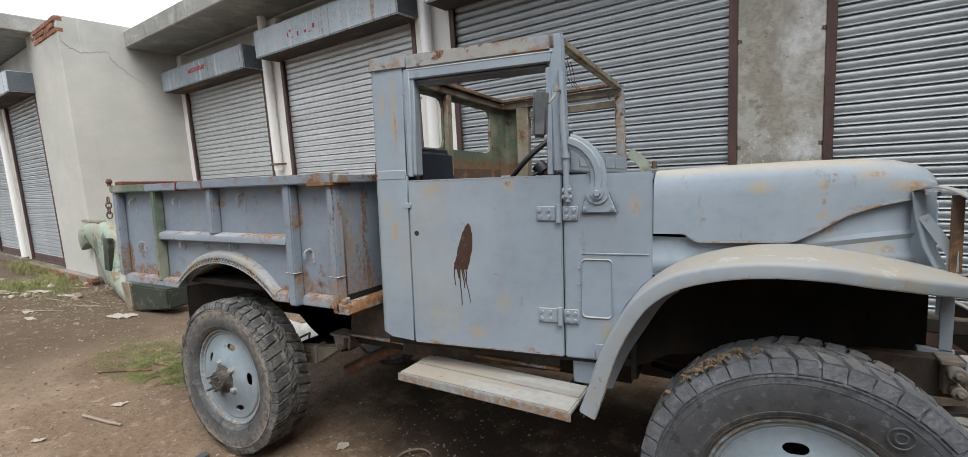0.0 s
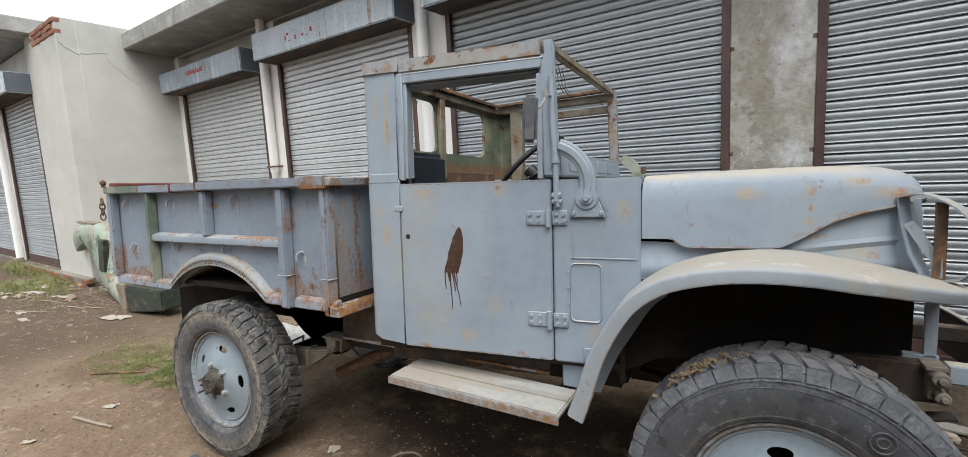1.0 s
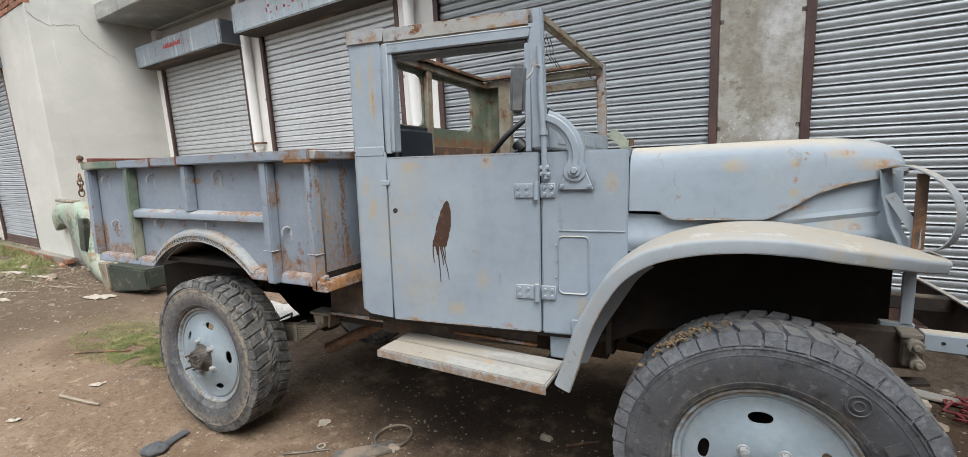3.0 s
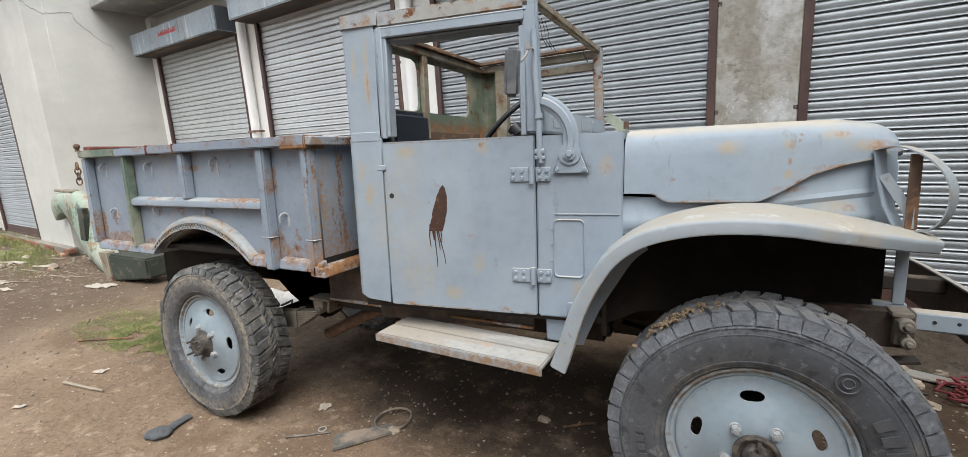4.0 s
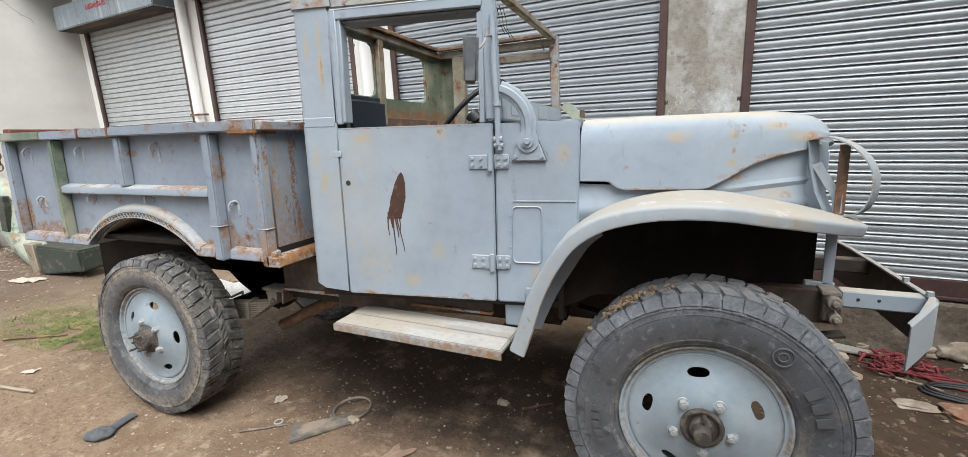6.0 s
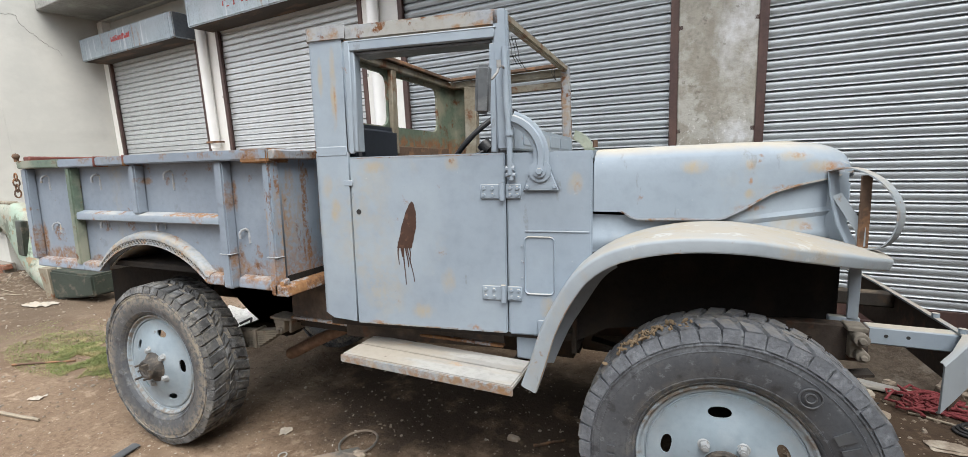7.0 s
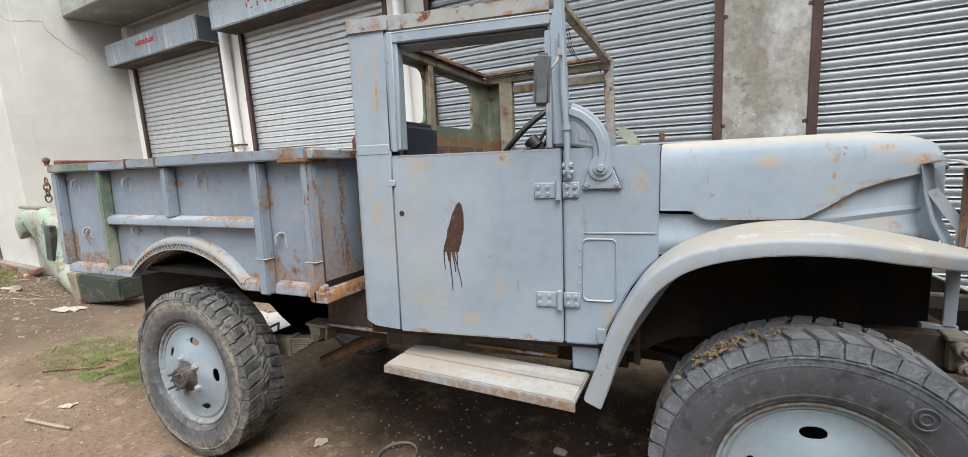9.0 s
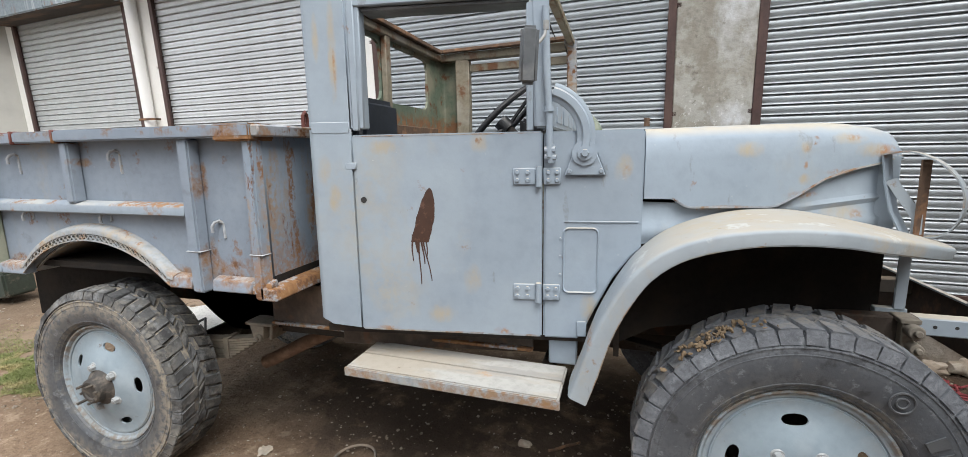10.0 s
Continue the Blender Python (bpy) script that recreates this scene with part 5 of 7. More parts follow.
# wheel arch trim: a folded band with a strip of expanded mesh in its face
rows = []
for k in range(41):
    x = ARCH[0] + (ARCH[1] + 0.02) * (k / 20 - 1)
    z = max(0.985, arch_z(min(max(x, ARCH[0] - ARCH[1]), ARCH[0] + ARCH[1])))
    g = 1 - 0.35 * abs(k / 20 - 1) ** 5
    rows.append([(x, PY - 0.012, z + 0.058 * g), (x, PY - 0.036, z + 0.052 * g), (x, PY - 0.050, z + 0.043 * g), (x, PY - 0.055, z + 0.035 * g), (x, PY - 0.056, z + 0.021 * g), (x, PY - 0.050, z + 0.019 * g)])
bm = bmesh.new()
grid_faces(bm, rows)
arch = thicken(part("arch_band", bm, ARCHPAINT, truck, "folded wheel arch band with tan stains", sharp=50), 0.005, 0.0)
bm = bmesh.new()
N = 34
for k in range(N):
    for s in (0, 1):
        xa, xb = (ARCH[0] + ARCH[1] * (2 * (k + e) / N - 1) for e in (0, 1))
        za, zb = arch_z(xa), arch_z(xb)
        if s:
            xa, xb, za, zb = xb, xa, zb, za
        strap(bm, [(xa, PY - 0.054, za + 0.022), (xb, PY - 0.053, zb - 0.008)], 0.005, 0.005, (0, 1, 0.0))
low_edge = [(ARCH[0] + ARCH[1] * (k / 16 - 1), PY - 0.056, arch_z(ARCH[0] + ARCH[1] * (k / 16 - 1)) - 0.010) for k in range(33)]
strap(bm, low_edge, 0.008, 0.006, (0, 1, 0))
part("arch_mesh", bm, ARCHPAINT, arch, "strip of expanded metal mesh", smooth=False)
bm = bmesh.new()
rows = [[(ARCH[0] + ARCH[1] * f, y, arch_z(ARCH[0] + ARCH[1] * f) - 0.012) for y in (PY - 0.01, 0.15)] for f in (k / 8 - 1 for k in range(17))]
grid_faces(bm, rows)
thicken(part("arch_liner", bm, ARCHPAINT, truck, "dusty grey liner above the rear wheel"), 0.006)
bm = bmesh.new()
rim_box(bm, -1.46, -0.53, 0.10, 0.112, 1.055, 1.19)
part("wheel_box", bm, ARCHPAINT, truck, "dusty grey inner wheel housing")
# added black panel that stands for the shade behind the rear wheel
bm = bmesh.new()
rim_box(bm, -2.05, -1.02, 0.150, 0.158, 0.60, 1.009)
part("inner_guard", bevelled(bm, 0.002), SHADEBLACK, truck, "black panel added for the shade behind the rear wheel")
bm = bmesh.new()
face = bm.faces.new([bm.verts.new((x, 0.152, z)) for x, z in ((-1.015, 1.009), (-1.015, 0.915), (-0.80, 0.765), (-0.72, 0.700), (-0.66, 0.665), (-0.63, 0.648), (-0.34, 0.648), (-0.34, 1.009))])
bmesh.ops.solidify(bm, geom=[face], thickness=0.006)
part("front_guard", bm, FRAMEBROWN, truck, "black cut-away guard in front of the rear wheel", smooth=False)
# head board, tail board and floor
bm = bmesh.new()
rim_box(bm, BX1 - 0.012, BX1, PY - 0.02, far(PY), 1.0, 1.60)
tpart("head_board", bevelled(bm, 0.004), STREAKED, label="front board of the bed, streaked with rust")
bm = bmesh.new()
rim_box(bm, BX1 - 0.03, BX1 + 0.045, BY - 0.006, far(BY), 1.590, BZ1 + 0.002)
tpart("head_rail", bevelled(bm, 0.006), RUSTY)
bm = bmesh.new()
hull8(bm, [(BX1 - 0.02, BY, 0.955), (BX1 + 0.055, BY, 0.955), (BX1 + 0.055, far(BY), 0.955), (BX1 - 0.02, far(BY), 0.955),
           (BX1 - 0.02, BY, 1.012), (BX1 + 0.045, BY, 1.000), (BX1 + 0.045, far(BY), 1.000), (BX1 - 0.02, far(BY), 1.012)])
tpart("head_sill", bevelled(bm, 0.005), CORNERRUST, label="rusted sill below the head board")
bm = bmesh.new()
tube(bm, [(BX1 - 0.01, 0.10, 1.63), (BX1 - 0.01, 0.10, 1.685), (BX1 - 0.01, 0.115, 1.70), (BX1 - 0.01, 0.13, 1.685), (BX1 - 0.01, 0.13, 1.63)], 0.009, 8)
tpart("rope_loop", bm, REDBROWN, label="red-brown rope loop on the head board")
bm = bmesh.new()
rim_box(bm, BX0 - 0.02, BX0 + 0.02, PY - 0.01, far(PY), 1.0, 1.625)
rim_box(bm, BX0 - 0.035, BX0 + 0.035, PY - 0.03, far(PY), 1.625, 1.662)
tpart("tail_board", bevelled(bm, 0.006), REDBROWN, label="red-brown tail board")
bm = bmesh.new()
rim_box(bm, BX0, BX1, PY, far(PY), 1.01, 1.04)
bed_floor = tpart("bed_floor", bm, SHADEBLACK)
for k in range(6):
    x = BX0 + 0.2 + 0.35 * k
    bm = bmesh.new()
    rim_box(bm, x, x + 0.06, 0.17, far(0.17), 0.93, 1.009)
    tpart("floor_bearer", bm, CHASSIS, bed_floor)
for hx, hz, n in ((-1.955, 1.525, 0.075), (-1.435, 1.525, 0.075), (-0.80, 1.535, 0.085), (-1.90, 1.235, 0.05), (-1.40, 1.262, 0.018), (-0.90, 1.265, 0.018), (-0.285, 1.245, 0.055)):
    bm = bmesh.new()
    y = PY - 0.030
    pts = [(hx - 0.020, PY - 0.036, hz - 0.030), (hx - 0.020, PY - 0.038, hz - 0.005), (hx - 0.014, y, hz + 0.010), (hx, y + 0.01, hz + 0.016), (hx + 0.012, y + 0.022, hz + 0.004), (hx + 0.016, PY - 0.014, hz - 0.025), (hx + 0.018, PY - 0.013, hz - n)]
    tube(bm, pts, 0.0065, 7)
    part("tie_hook", bm, HOOKPAINT, side, "pale painted tie hook")
# chain at the tail board
for k in range(4):
    bm = bmesh.new()
    c = Vector((BX0 - 0.045, BY - 0.01, 1.535 - 0.034 * k))
    ring = []
    for j in range(12):
        a = 2 * math.pi * j / 12
        d = Vector((0.016 * math.cos(a), 0, 0.025 * math.sin(a)))
        if k % 2:
            d = Vector((0, d.x, d.z))
        ring.append(c + d)
    tube(bm, ring + ring[:1], 0.0045, 6)
    part("chain_link", bm, RUSTIRON, truck)
bm = bmesh.new()
tube(bm, [(BX0 - 0.02, BY - 0.005, 1.63), (BX0 - 0.02, BY - 0.005, 1.65)], 0.012, 8)
bmesh.ops.create_uvsphere(bm, u_segments=10, v_segments=6, radius=0.020, matrix=Matrix.Translation((BX0 - 0.02, BY - 0.005, 1.662)))
part("pin", bm, RUSTIRON, truck)

# ---- wheels, built at the origin with the outer face towards -y ----
DOME = 0.042


def tyre_mesh(mt):
    prof = [(0.272, 0.060), (0.286, 0.078), (0.292, 0.092), (0.315, 0.113), (0.375, 0.126), (0.430, 0.122), (0.466, 0.112), (0.482, 0.104), (0.4885, 0.085), (0.4905, 0.03)]
    prof = [(r, -d) for r, d in prof] + [(r, d) for r, d in prof[::-1]]
    ribs = []
    for r, d in prof:
        ribs.append((r, d))
    # two thin ridges on the sidewall
    out = []
    for (r0, d0), (r1, d1) in zip(ribs, ribs[1:]):
        out.append((r0, d0))
        if abs(r0 - 0.430) < 1e-6 and d0 < 0:
            out += [(0.4395, d0 + 0.0008), (0.4405, d0 - 0.0024), (0.4445, d0 - 0.0020), (0.4455, d0 + 0.0025)]
        if d0 < 0 and r0 < r1 and 0.31 < r0 < 0.47:
            for f in (0.12,) if r0 < 0.36 else (0.5,) if r0 > 0.44 else (0.8,) if r0 < 0.4 else ():
                rm, dm = r0 + (r1 - r0) * f, d0 + (d1 - d0) * f
                out += [(rm - 0.002, dm), (rm - 0.0015, dm - 0.0016), (rm + 0.0015, dm - 0.0016), (rm + 0.002, dm)]
        if abs(r0 - 0.292) < 1e-6 and d0 < 0:
            out += [(0.297, d0 - 0.006), (0.2985, d0 - 0.010), (0.3025, d0 - 0.0125), (0.304, d0 - 0.0105)]
    out.append(ribs[-1])
    bm = bmesh.new()
    lathe(bm, out, (0, 0, 0), 84)
    return finish("tyre", bm, mt, sharp=32)


def tread_mesh():
    bm = bmesh.new()
    n = 46

    def pt(a, r, d):
        return (r * math.cos(a), d, r * math.sin(a))

    def block(a0, a1, shift, d0, d1, r0, r1, taper=0.0):
        lo, hi = [], []
        for f, d in ((0, d0), (1, d1)):
            for e in (a0, a1):
                w = taper * (1 if e == a0 else -1)
                lo.append(pt(e + shift * f, r0(d), d))
                hi.append(pt(e + shift * f + w, r1(d), d))
        vs = [bm.verts.new(p) for p in lo + hi]
        for q in ((0, 1, 5, 4), (1, 3, 7, 5), (3, 2, 6, 7), (2, 0, 4, 6), (4, 5, 7, 6)):
            bm.faces.new([vs[i] for i in q])

    crown = lambda d: 0.507 - 0.35 * max(0, abs(d) - 0.07) ** 1.0 * 0.25
    base = lambda d: 0.493 if abs(d) < 0.095 else 0.478
    step = 2 * math.pi / n
    for k in range(n):
        for s in (-1, 1):
            a = k * step + (0.5 * step if s > 0 else 0)
            long = 0.020 if k % 2 else 0.040
            block(a, a + step * 0.88, step * 0.35, s * 0.109, s * long, base, crown, 0.014)
            # shoulder step below each lug
            vs = []
            for e, r, d in ((a, 0.498, 0.1085), (a + step * 0.88, 0.498, 0.1085), (a + step * 0.88, 0.452, 0.1205), (a, 0.452, 0.1205),
                            (a, 0.490, 0.098), (a + step * 0.88, 0.490, 0.098), (a + step * 0.88, 0.450, 0.113), (a, 0.450, 0.113)):
                vs.append(bm.verts.new(pt(e, r, s * (d + (0.003 if len(vs) < 4 else 0)))))
            for q in ((0, 1, 2, 3), (0, 4, 5, 1), (1, 5, 6, 2), (2, 6, 7, 3), (3, 7, 4, 0)):
                bm.faces.new([vs[i] for i in q])
        block(k * step + 0.1 * step, k * step + 0.9 * step, step * 0.5, -0.016, 0.016, base, lambda d: 0.5065, 0.008)
    random.seed(31)
    for v in bm.verts:
        r = math.hypot(v.co.x, v.co.z)
        q = noise.noise(v.co * 9.0) * 0.5 + random.uniform(-0.5, 0.5)
        k = 1 + 0.0045 * q
        v.co = Vector((v.co.x * k, v.co.y * (1 + 0.012 * random.uniform(-1, 1)), v.co.z * k)) + Vector((-v.co.z, 0, v.co.x)).normalized() * 0.0025 * random.uniform(-1, 1)
    return finish("tread", bm, TREADRUBBER, sharp=25)


def rim_mesh():
    bm = bmesh.new()
    prof = [(0.262, 0.08), (0.250, 0.03), (0.250, -0.035), (0.262, -0.060), (0.272, -0.083), (0.281, -0.094), (0.288, -0.095), (0.2905, -0.089), (0.288, -0.083), (0.280, -0.084), (0.2755, -0.083)]
    prof2 = [(0.268, -0.081), (0.262, -0.0805), (0.2595, -0.074), (0.2565, -0.074), (0.254, -0.0795), (0.249, -0.0795), (0.246, -0.0775)]
    lathe(bm, prof, (0, 0, 0), 72)
    lathe(bm, [(0.276, -0.083)] + prof2, (0, 0, 0), 72)
    return finish("rim", bm, WHEELPAINT, sharp=40)


def disc_mesh(turn, holes=5):
    bm = bmesh.new()
    edges = []

    def loop(pts):
        vs = [bm.verts.new(p) for p in pts]
        for i, v in enumerate(vs):
            edges.append(bm.edges.new((v, vs[(i + 1) % len(vs)])))

    loop([(0.249 * math.cos(2 * math.pi * k / 72), -0.0785, 0.249 * math.sin(2 * math.pi * k / 72)) for k in range(72)])
    loop([(0.055 * math.cos(2 * math.pi * k / 24), -0.0755, 0.055 * math.sin(2 * math.pi * k / 24)) for k in range(24)])
    for h in range(holes):
        a0 = radians(turn + 360 / holes * h)
        pts = []
        for k in range(20):
            a = 2 * math.pi * k / 20
            r, t = 0.1905 + 0.0175 * math.sin(a), 0.037 * math.cos(a) * (abs(math.cos(a)) ** -0.25 if abs(math.cos(a)) > 0.05 else 1)
            ang = a0 + t / 0.1905
            pts.append((r * math.cos(ang), -0.0755, r * math.sin(ang)))
        loop(pts)
    bmesh.ops.triangle_fill(bm, use_beauty=True, edges=edges)
    bmesh.ops.subdivide_edges(bm, edges=[e for e in bm.edges if e.calc_length() > 0.03], cuts=3, use_grid_fill=True)
    bmesh.ops.triangulate(bm, faces=bm.faces)
    for v in bm.verts:
        v.co.y -= DOME * smooth01((0.243 - math.hypot(v.co.x, v.co.z)) / 0.165)
    me = finish("disc", bm, WHEELPAINT, sharp=50)
    return me


def nut_mesh():
    bm = bmesh.new()
    lathe(bm, [(0.0001, -0.004), (0.021, -0.004), (0.024, 0.0), (0.024, 0.004)], (0, -0.0755, 0), 16)
    ring = [(0.0165 * math.cos(math.pi * k / 3), 0.0165 * math.sin(math.pi * k / 3)) for k in range(6)]
    rows = [[(x * s, -0.0755 - d, z * s) for x, z in ring] for d, s in ((0.0, 1.12), (0.018, 1.0), (0.022, 0.86), (0.022, 0.5), (0.026, 0.48), (0.026, 0.02))]
    grid_faces(bm, rows, closed_v=True)
    return finish("nut", bm, NUT, sharp=25)


def bars_on_wall(bm, r, a0, a1, h, pieces):
    """Raised strokes on the sidewall, in an arc."""
    for k in range(pieces):
        f0 = a0 + (a1 - a0) * k / pieces
        f1 = f0 + (a1 - a0) / pieces * 0.62
        d = -0.1262
        vs = []
        for o in (0, -0.0048):
            for rr, aa in ((r - h / 2, f0), (r - h / 2, f1), (r + h / 2, f1), (r + h / 2, f0)):
                a = radians(aa)
                vs.append((rr * math.cos(a), d + o + (0.0010 if rr > r else 0.0), rr * math.sin(a)))
        hull8(bm, vs)


def text_on_wall(body, r, mid, size):
    """Raised figures bent along the sidewall."""
    cu = bpy.data.curves.new("figures", "FONT")
    cu.body, cu.size, cu.extrude, cu.align_x = body, size, 0.002, "CENTER"
    ob = new("figures", cu)
    me = bpy.data.meshes.new_from_object(ob.evaluated_get(bpy.context.evaluated_depsgraph_get()))
    bpy.data.objects.remove(ob)
    for v in me.vertices:
        a = radians(mid) - v.co.x / r * (1 if mid > 0 else -1)
        rr = r + (v.co.y if mid > 0 else -v.co.y)
        v.co = (rr * math.cos(a), -0.1262 - v.co.z, rr * math.sin(a))
    me.materials.append(MARKRUBBER)
    me.name = "raised_figures"
    return me


def lower(me, top, worn=0.0):
    """A copy of a tyre mesh with its crown at radius top, its lugs rubbed down by worn."""
    me = me.copy()
    for v in me.vertices:
        r = math.hypot(v.co.x, v.co.z)
        if worn and r > 0.48:
            q = worn * (0.7 + 1.2 * noise.noise(v.co * 14.0))
            k = (r - (r - 0.486) * max(0.0, min(0.8, q))) / r
            v.co.x, v.co.z = v.co.x * k, v.co.z * k
            v.co += Vector((-v.co.z, 0, v.co.x)).normalized() * 0.006 * noise.noise(v.co * 30.0)
            v.co.y += 0.008 * noise.noise(v.co * 26.0 + Vector((5, 0, 0)))
        r = math.hypot(v.co.x, v.co.z)
        if r > 0.29:
            k = (0.29 + (r - 0.29) * (top - 0.29) / 0.217) / r
            v.co.x, v.co.z = v.co.x * k, v.co.z * k
    return me


TYRE, DUSTYTYRE, TREAD, RIM, NUTM = lower(tyre_mesh(RUBBER), 0.503), lower(tyre_mesh(DUSTYRUBBER), 0.464), tread_mesh(), rim_mesh(), nut_mesh()
TREADS = (lower(TREAD, 0.503, 0.3), lower(TREAD, 0.468, 0.55))
TREADS[1].materials[0] = WORNTREAD
MARKS = []
for a0, a1, h, pieces in ((12, 36, 0.052, 3), (178, 205, 0.028, 5), (210, 252, 0.028, 8)):
    for k in range(pieces):
        bars = bmesh.new()
        f0 = a0 + (a1 - a0) * k / pieces
        bars_on_wall(bars, 0.372, f0, f0 + (a1 - a0) / pieces, h, 1)
        MARKS.append(finish("sidewall_mark", bars, MARKRUBBER, smooth=False))
for rr in (0.031, 0.015):
    bars = bmesh.new()
    ring = [(0.376 * math.cos(radians(53)) + rr * math.cos(a), 0.376 * math.sin(radians(53)) + rr * math.sin(a)) for a in (2 * math.pi * k / 24 for k in range(25))]
    tube(bars, [(x, -0.1265, z) for x, z in ring], 0.0033, 6)
    MARKS.append(finish("sidewall_mark", bars, MARKRUBBER, smooth=False))
FIGURES = text_on_wall("9.00-20", 0.352, -68, 0.028)


def wheel(x, y, z, turn, rear, flip=False, spin=0.0):
    w = part("wheel", disc_mesh(turn), None, truck, "grey steel disc wheel with five oval holes")
    thicken(w, 0.007, 0.0)
    w.matrix_basis = Matrix.Translation((x, y, z)) @ Matrix.Rotation(math.pi if flip else 0, 4, "Z") @ Matrix.Rotation(spin, 4, "Y")
    part("tyre", DUSTYTYRE if rear else TYRE, None, w, "worn black tyre, its side tan with dust" if rear else "worn blue-black tyre with dust")
    part("tread", TREADS[1] if rear else TREADS[0], None, w, "deep lug tread")
    part("rim", RIM, None, w)
    if not rear:
        for me in MARKS:
            part("sidewall_mark", me, None, w)
        part("sidewall_figures", FIGURES, None, w, "raised size figures")
    for k in range(5):
        n = part("nut", NUTM, None, w)
        a = radians(turn - 38 + 72 * k)
        n.location = (0.098 * math.cos(a), 0.003 - DOME, 0.098 * math.sin(a))
        n.rotation_euler = (0, 0.7 * k, 0)
    if not rear:
        bm = bmesh.new()
        lathe(bm, [(0.0001, -0.070), (0.030, -0.070), (0.056, -0.072), (0.063, -0.080), (0.064, -0.092), (0.056, -0.096), (0.050, -0.094), (0.046, -0.084), (0.038, -0.084), (0.036, -0.098), (0.030, -0.100), (0.027, -0.104), (0.0255, -0.150), (0.022, -0.156), (0.0001, -0.157)], (0, 0, 0), 32)
        for v in bm.verts:
            v.co.x, v.co.z = v.co.x * 1.14, v.co.z * 1.14
        hub = part("hub", bm, GREASE, w, "rusty open hub with a bare axle shaft")
        hub.location.y = -DOME
        for k in range(10):
            a = 2 * math.pi * k / 10
            bm = bmesh.new()
            rim_box(bm, -0.0025, 0.0025, -0.146, -0.106, 0.0235, 0.0275, Matrix.Rotation(a, 4, "Y"))
            part("spline", bm, GREASE, hub)
        bm = bmesh.new()
        tube(bm, [(0.006, -0.092, 0.047), (0.006, -0.125, 0.049)], 0.0085, 8)
        part("stud", bm, GREASE, hub)
    else:
        bm = bmesh.new()
        lathe(bm, [(0.0001, -0.070), (0.068, -0.072), (0.070, -0.090), (0.060, -0.100), (0.050, -0.110), (0.047, -0.135), (0.040, -0.142), (0.030, -0.142), (0.026, -0.136), (0.0001, -0.136)], (0, 0, 0), 24)
        for v in bm.verts:
            v.co.x, v.co.z = v.co.x * 1.2, v.co.z * 1.2
        hub = part("hub", bm, GREASE, w, "greasy rusty hub with bare studs")
        hub.location.y = 0.01 - DOME
        for k in range(8):
            a = 2 * math.pi * k / 8 + 0.2
            bm = bmesh.new()
            ln = (0.155, 0.175, 0.14, 0.165, 0.150, 0.18, 0.16, 0.145)[k]
            tube(bm, [(0.047 * math.cos(a), -0.10, 0.047 * math.sin(a)), (0.047 * math.cos(a), -ln, 0.047 * math.sin(a))], 0.0062, 7)
            tube(bm, [(0.047 * math.cos(a), -0.108, 0.047 * math.sin(a)), (0.047 * math.cos(a), -0.124, 0.047 * math.sin(a))], 0.011, 6)
            part("stud", bm, GREASE, hub)
    return w


FWX, FWZ, RWX, RWZ = 1.828, 0.502, -1.015, 0.470
FY, RY = -0.045, -0.125
wheel(FWX, FY, FWZ, 96, False)
wheel(RWX, RY, RWZ, 78, True)
wheel(FWX - 0.1, far(FY) + 0.05, FWZ, 40, False, True)
wheel(RWX - 0.1, far(RY), RWZ, 10, True, True)
# mud on the near front tyre
random.seed(8)
bm = bmesh.new()
for k in range(90):
    a = radians(random.gauss(122, 9))
    d = random.uniform(-0.118, -0.02)
    r = 0.500 + random.uniform(0, 0.006)
    c = Vector((FWX + r * math.cos(a), FY + d, FWZ + r * math.sin(a)))
    s = random.uniform(0.003, 0.009)
    mt = Matrix.Translation(c) @ Euler((random.uniform(0, 6), random.uniform(0, 6), 0)).to_matrix().to_4x4() @ Matrix.Diagonal((s * random.uniform(0.8, 2.2), s, s * 0.6, 1))
    bmesh.ops.create_icosphere(bm, subdivisions=1, radius=1.0, matrix=mt)
MUD = surf("dry_mud", (0.20, 0.145, 0.09), 0.95, bump=((60, 0.6, 0.006),))
tagged(solo("mud_clods", bm, MUD, "clods of dry brown mud stuck on the front tyre", "mud"), kind="stuff")

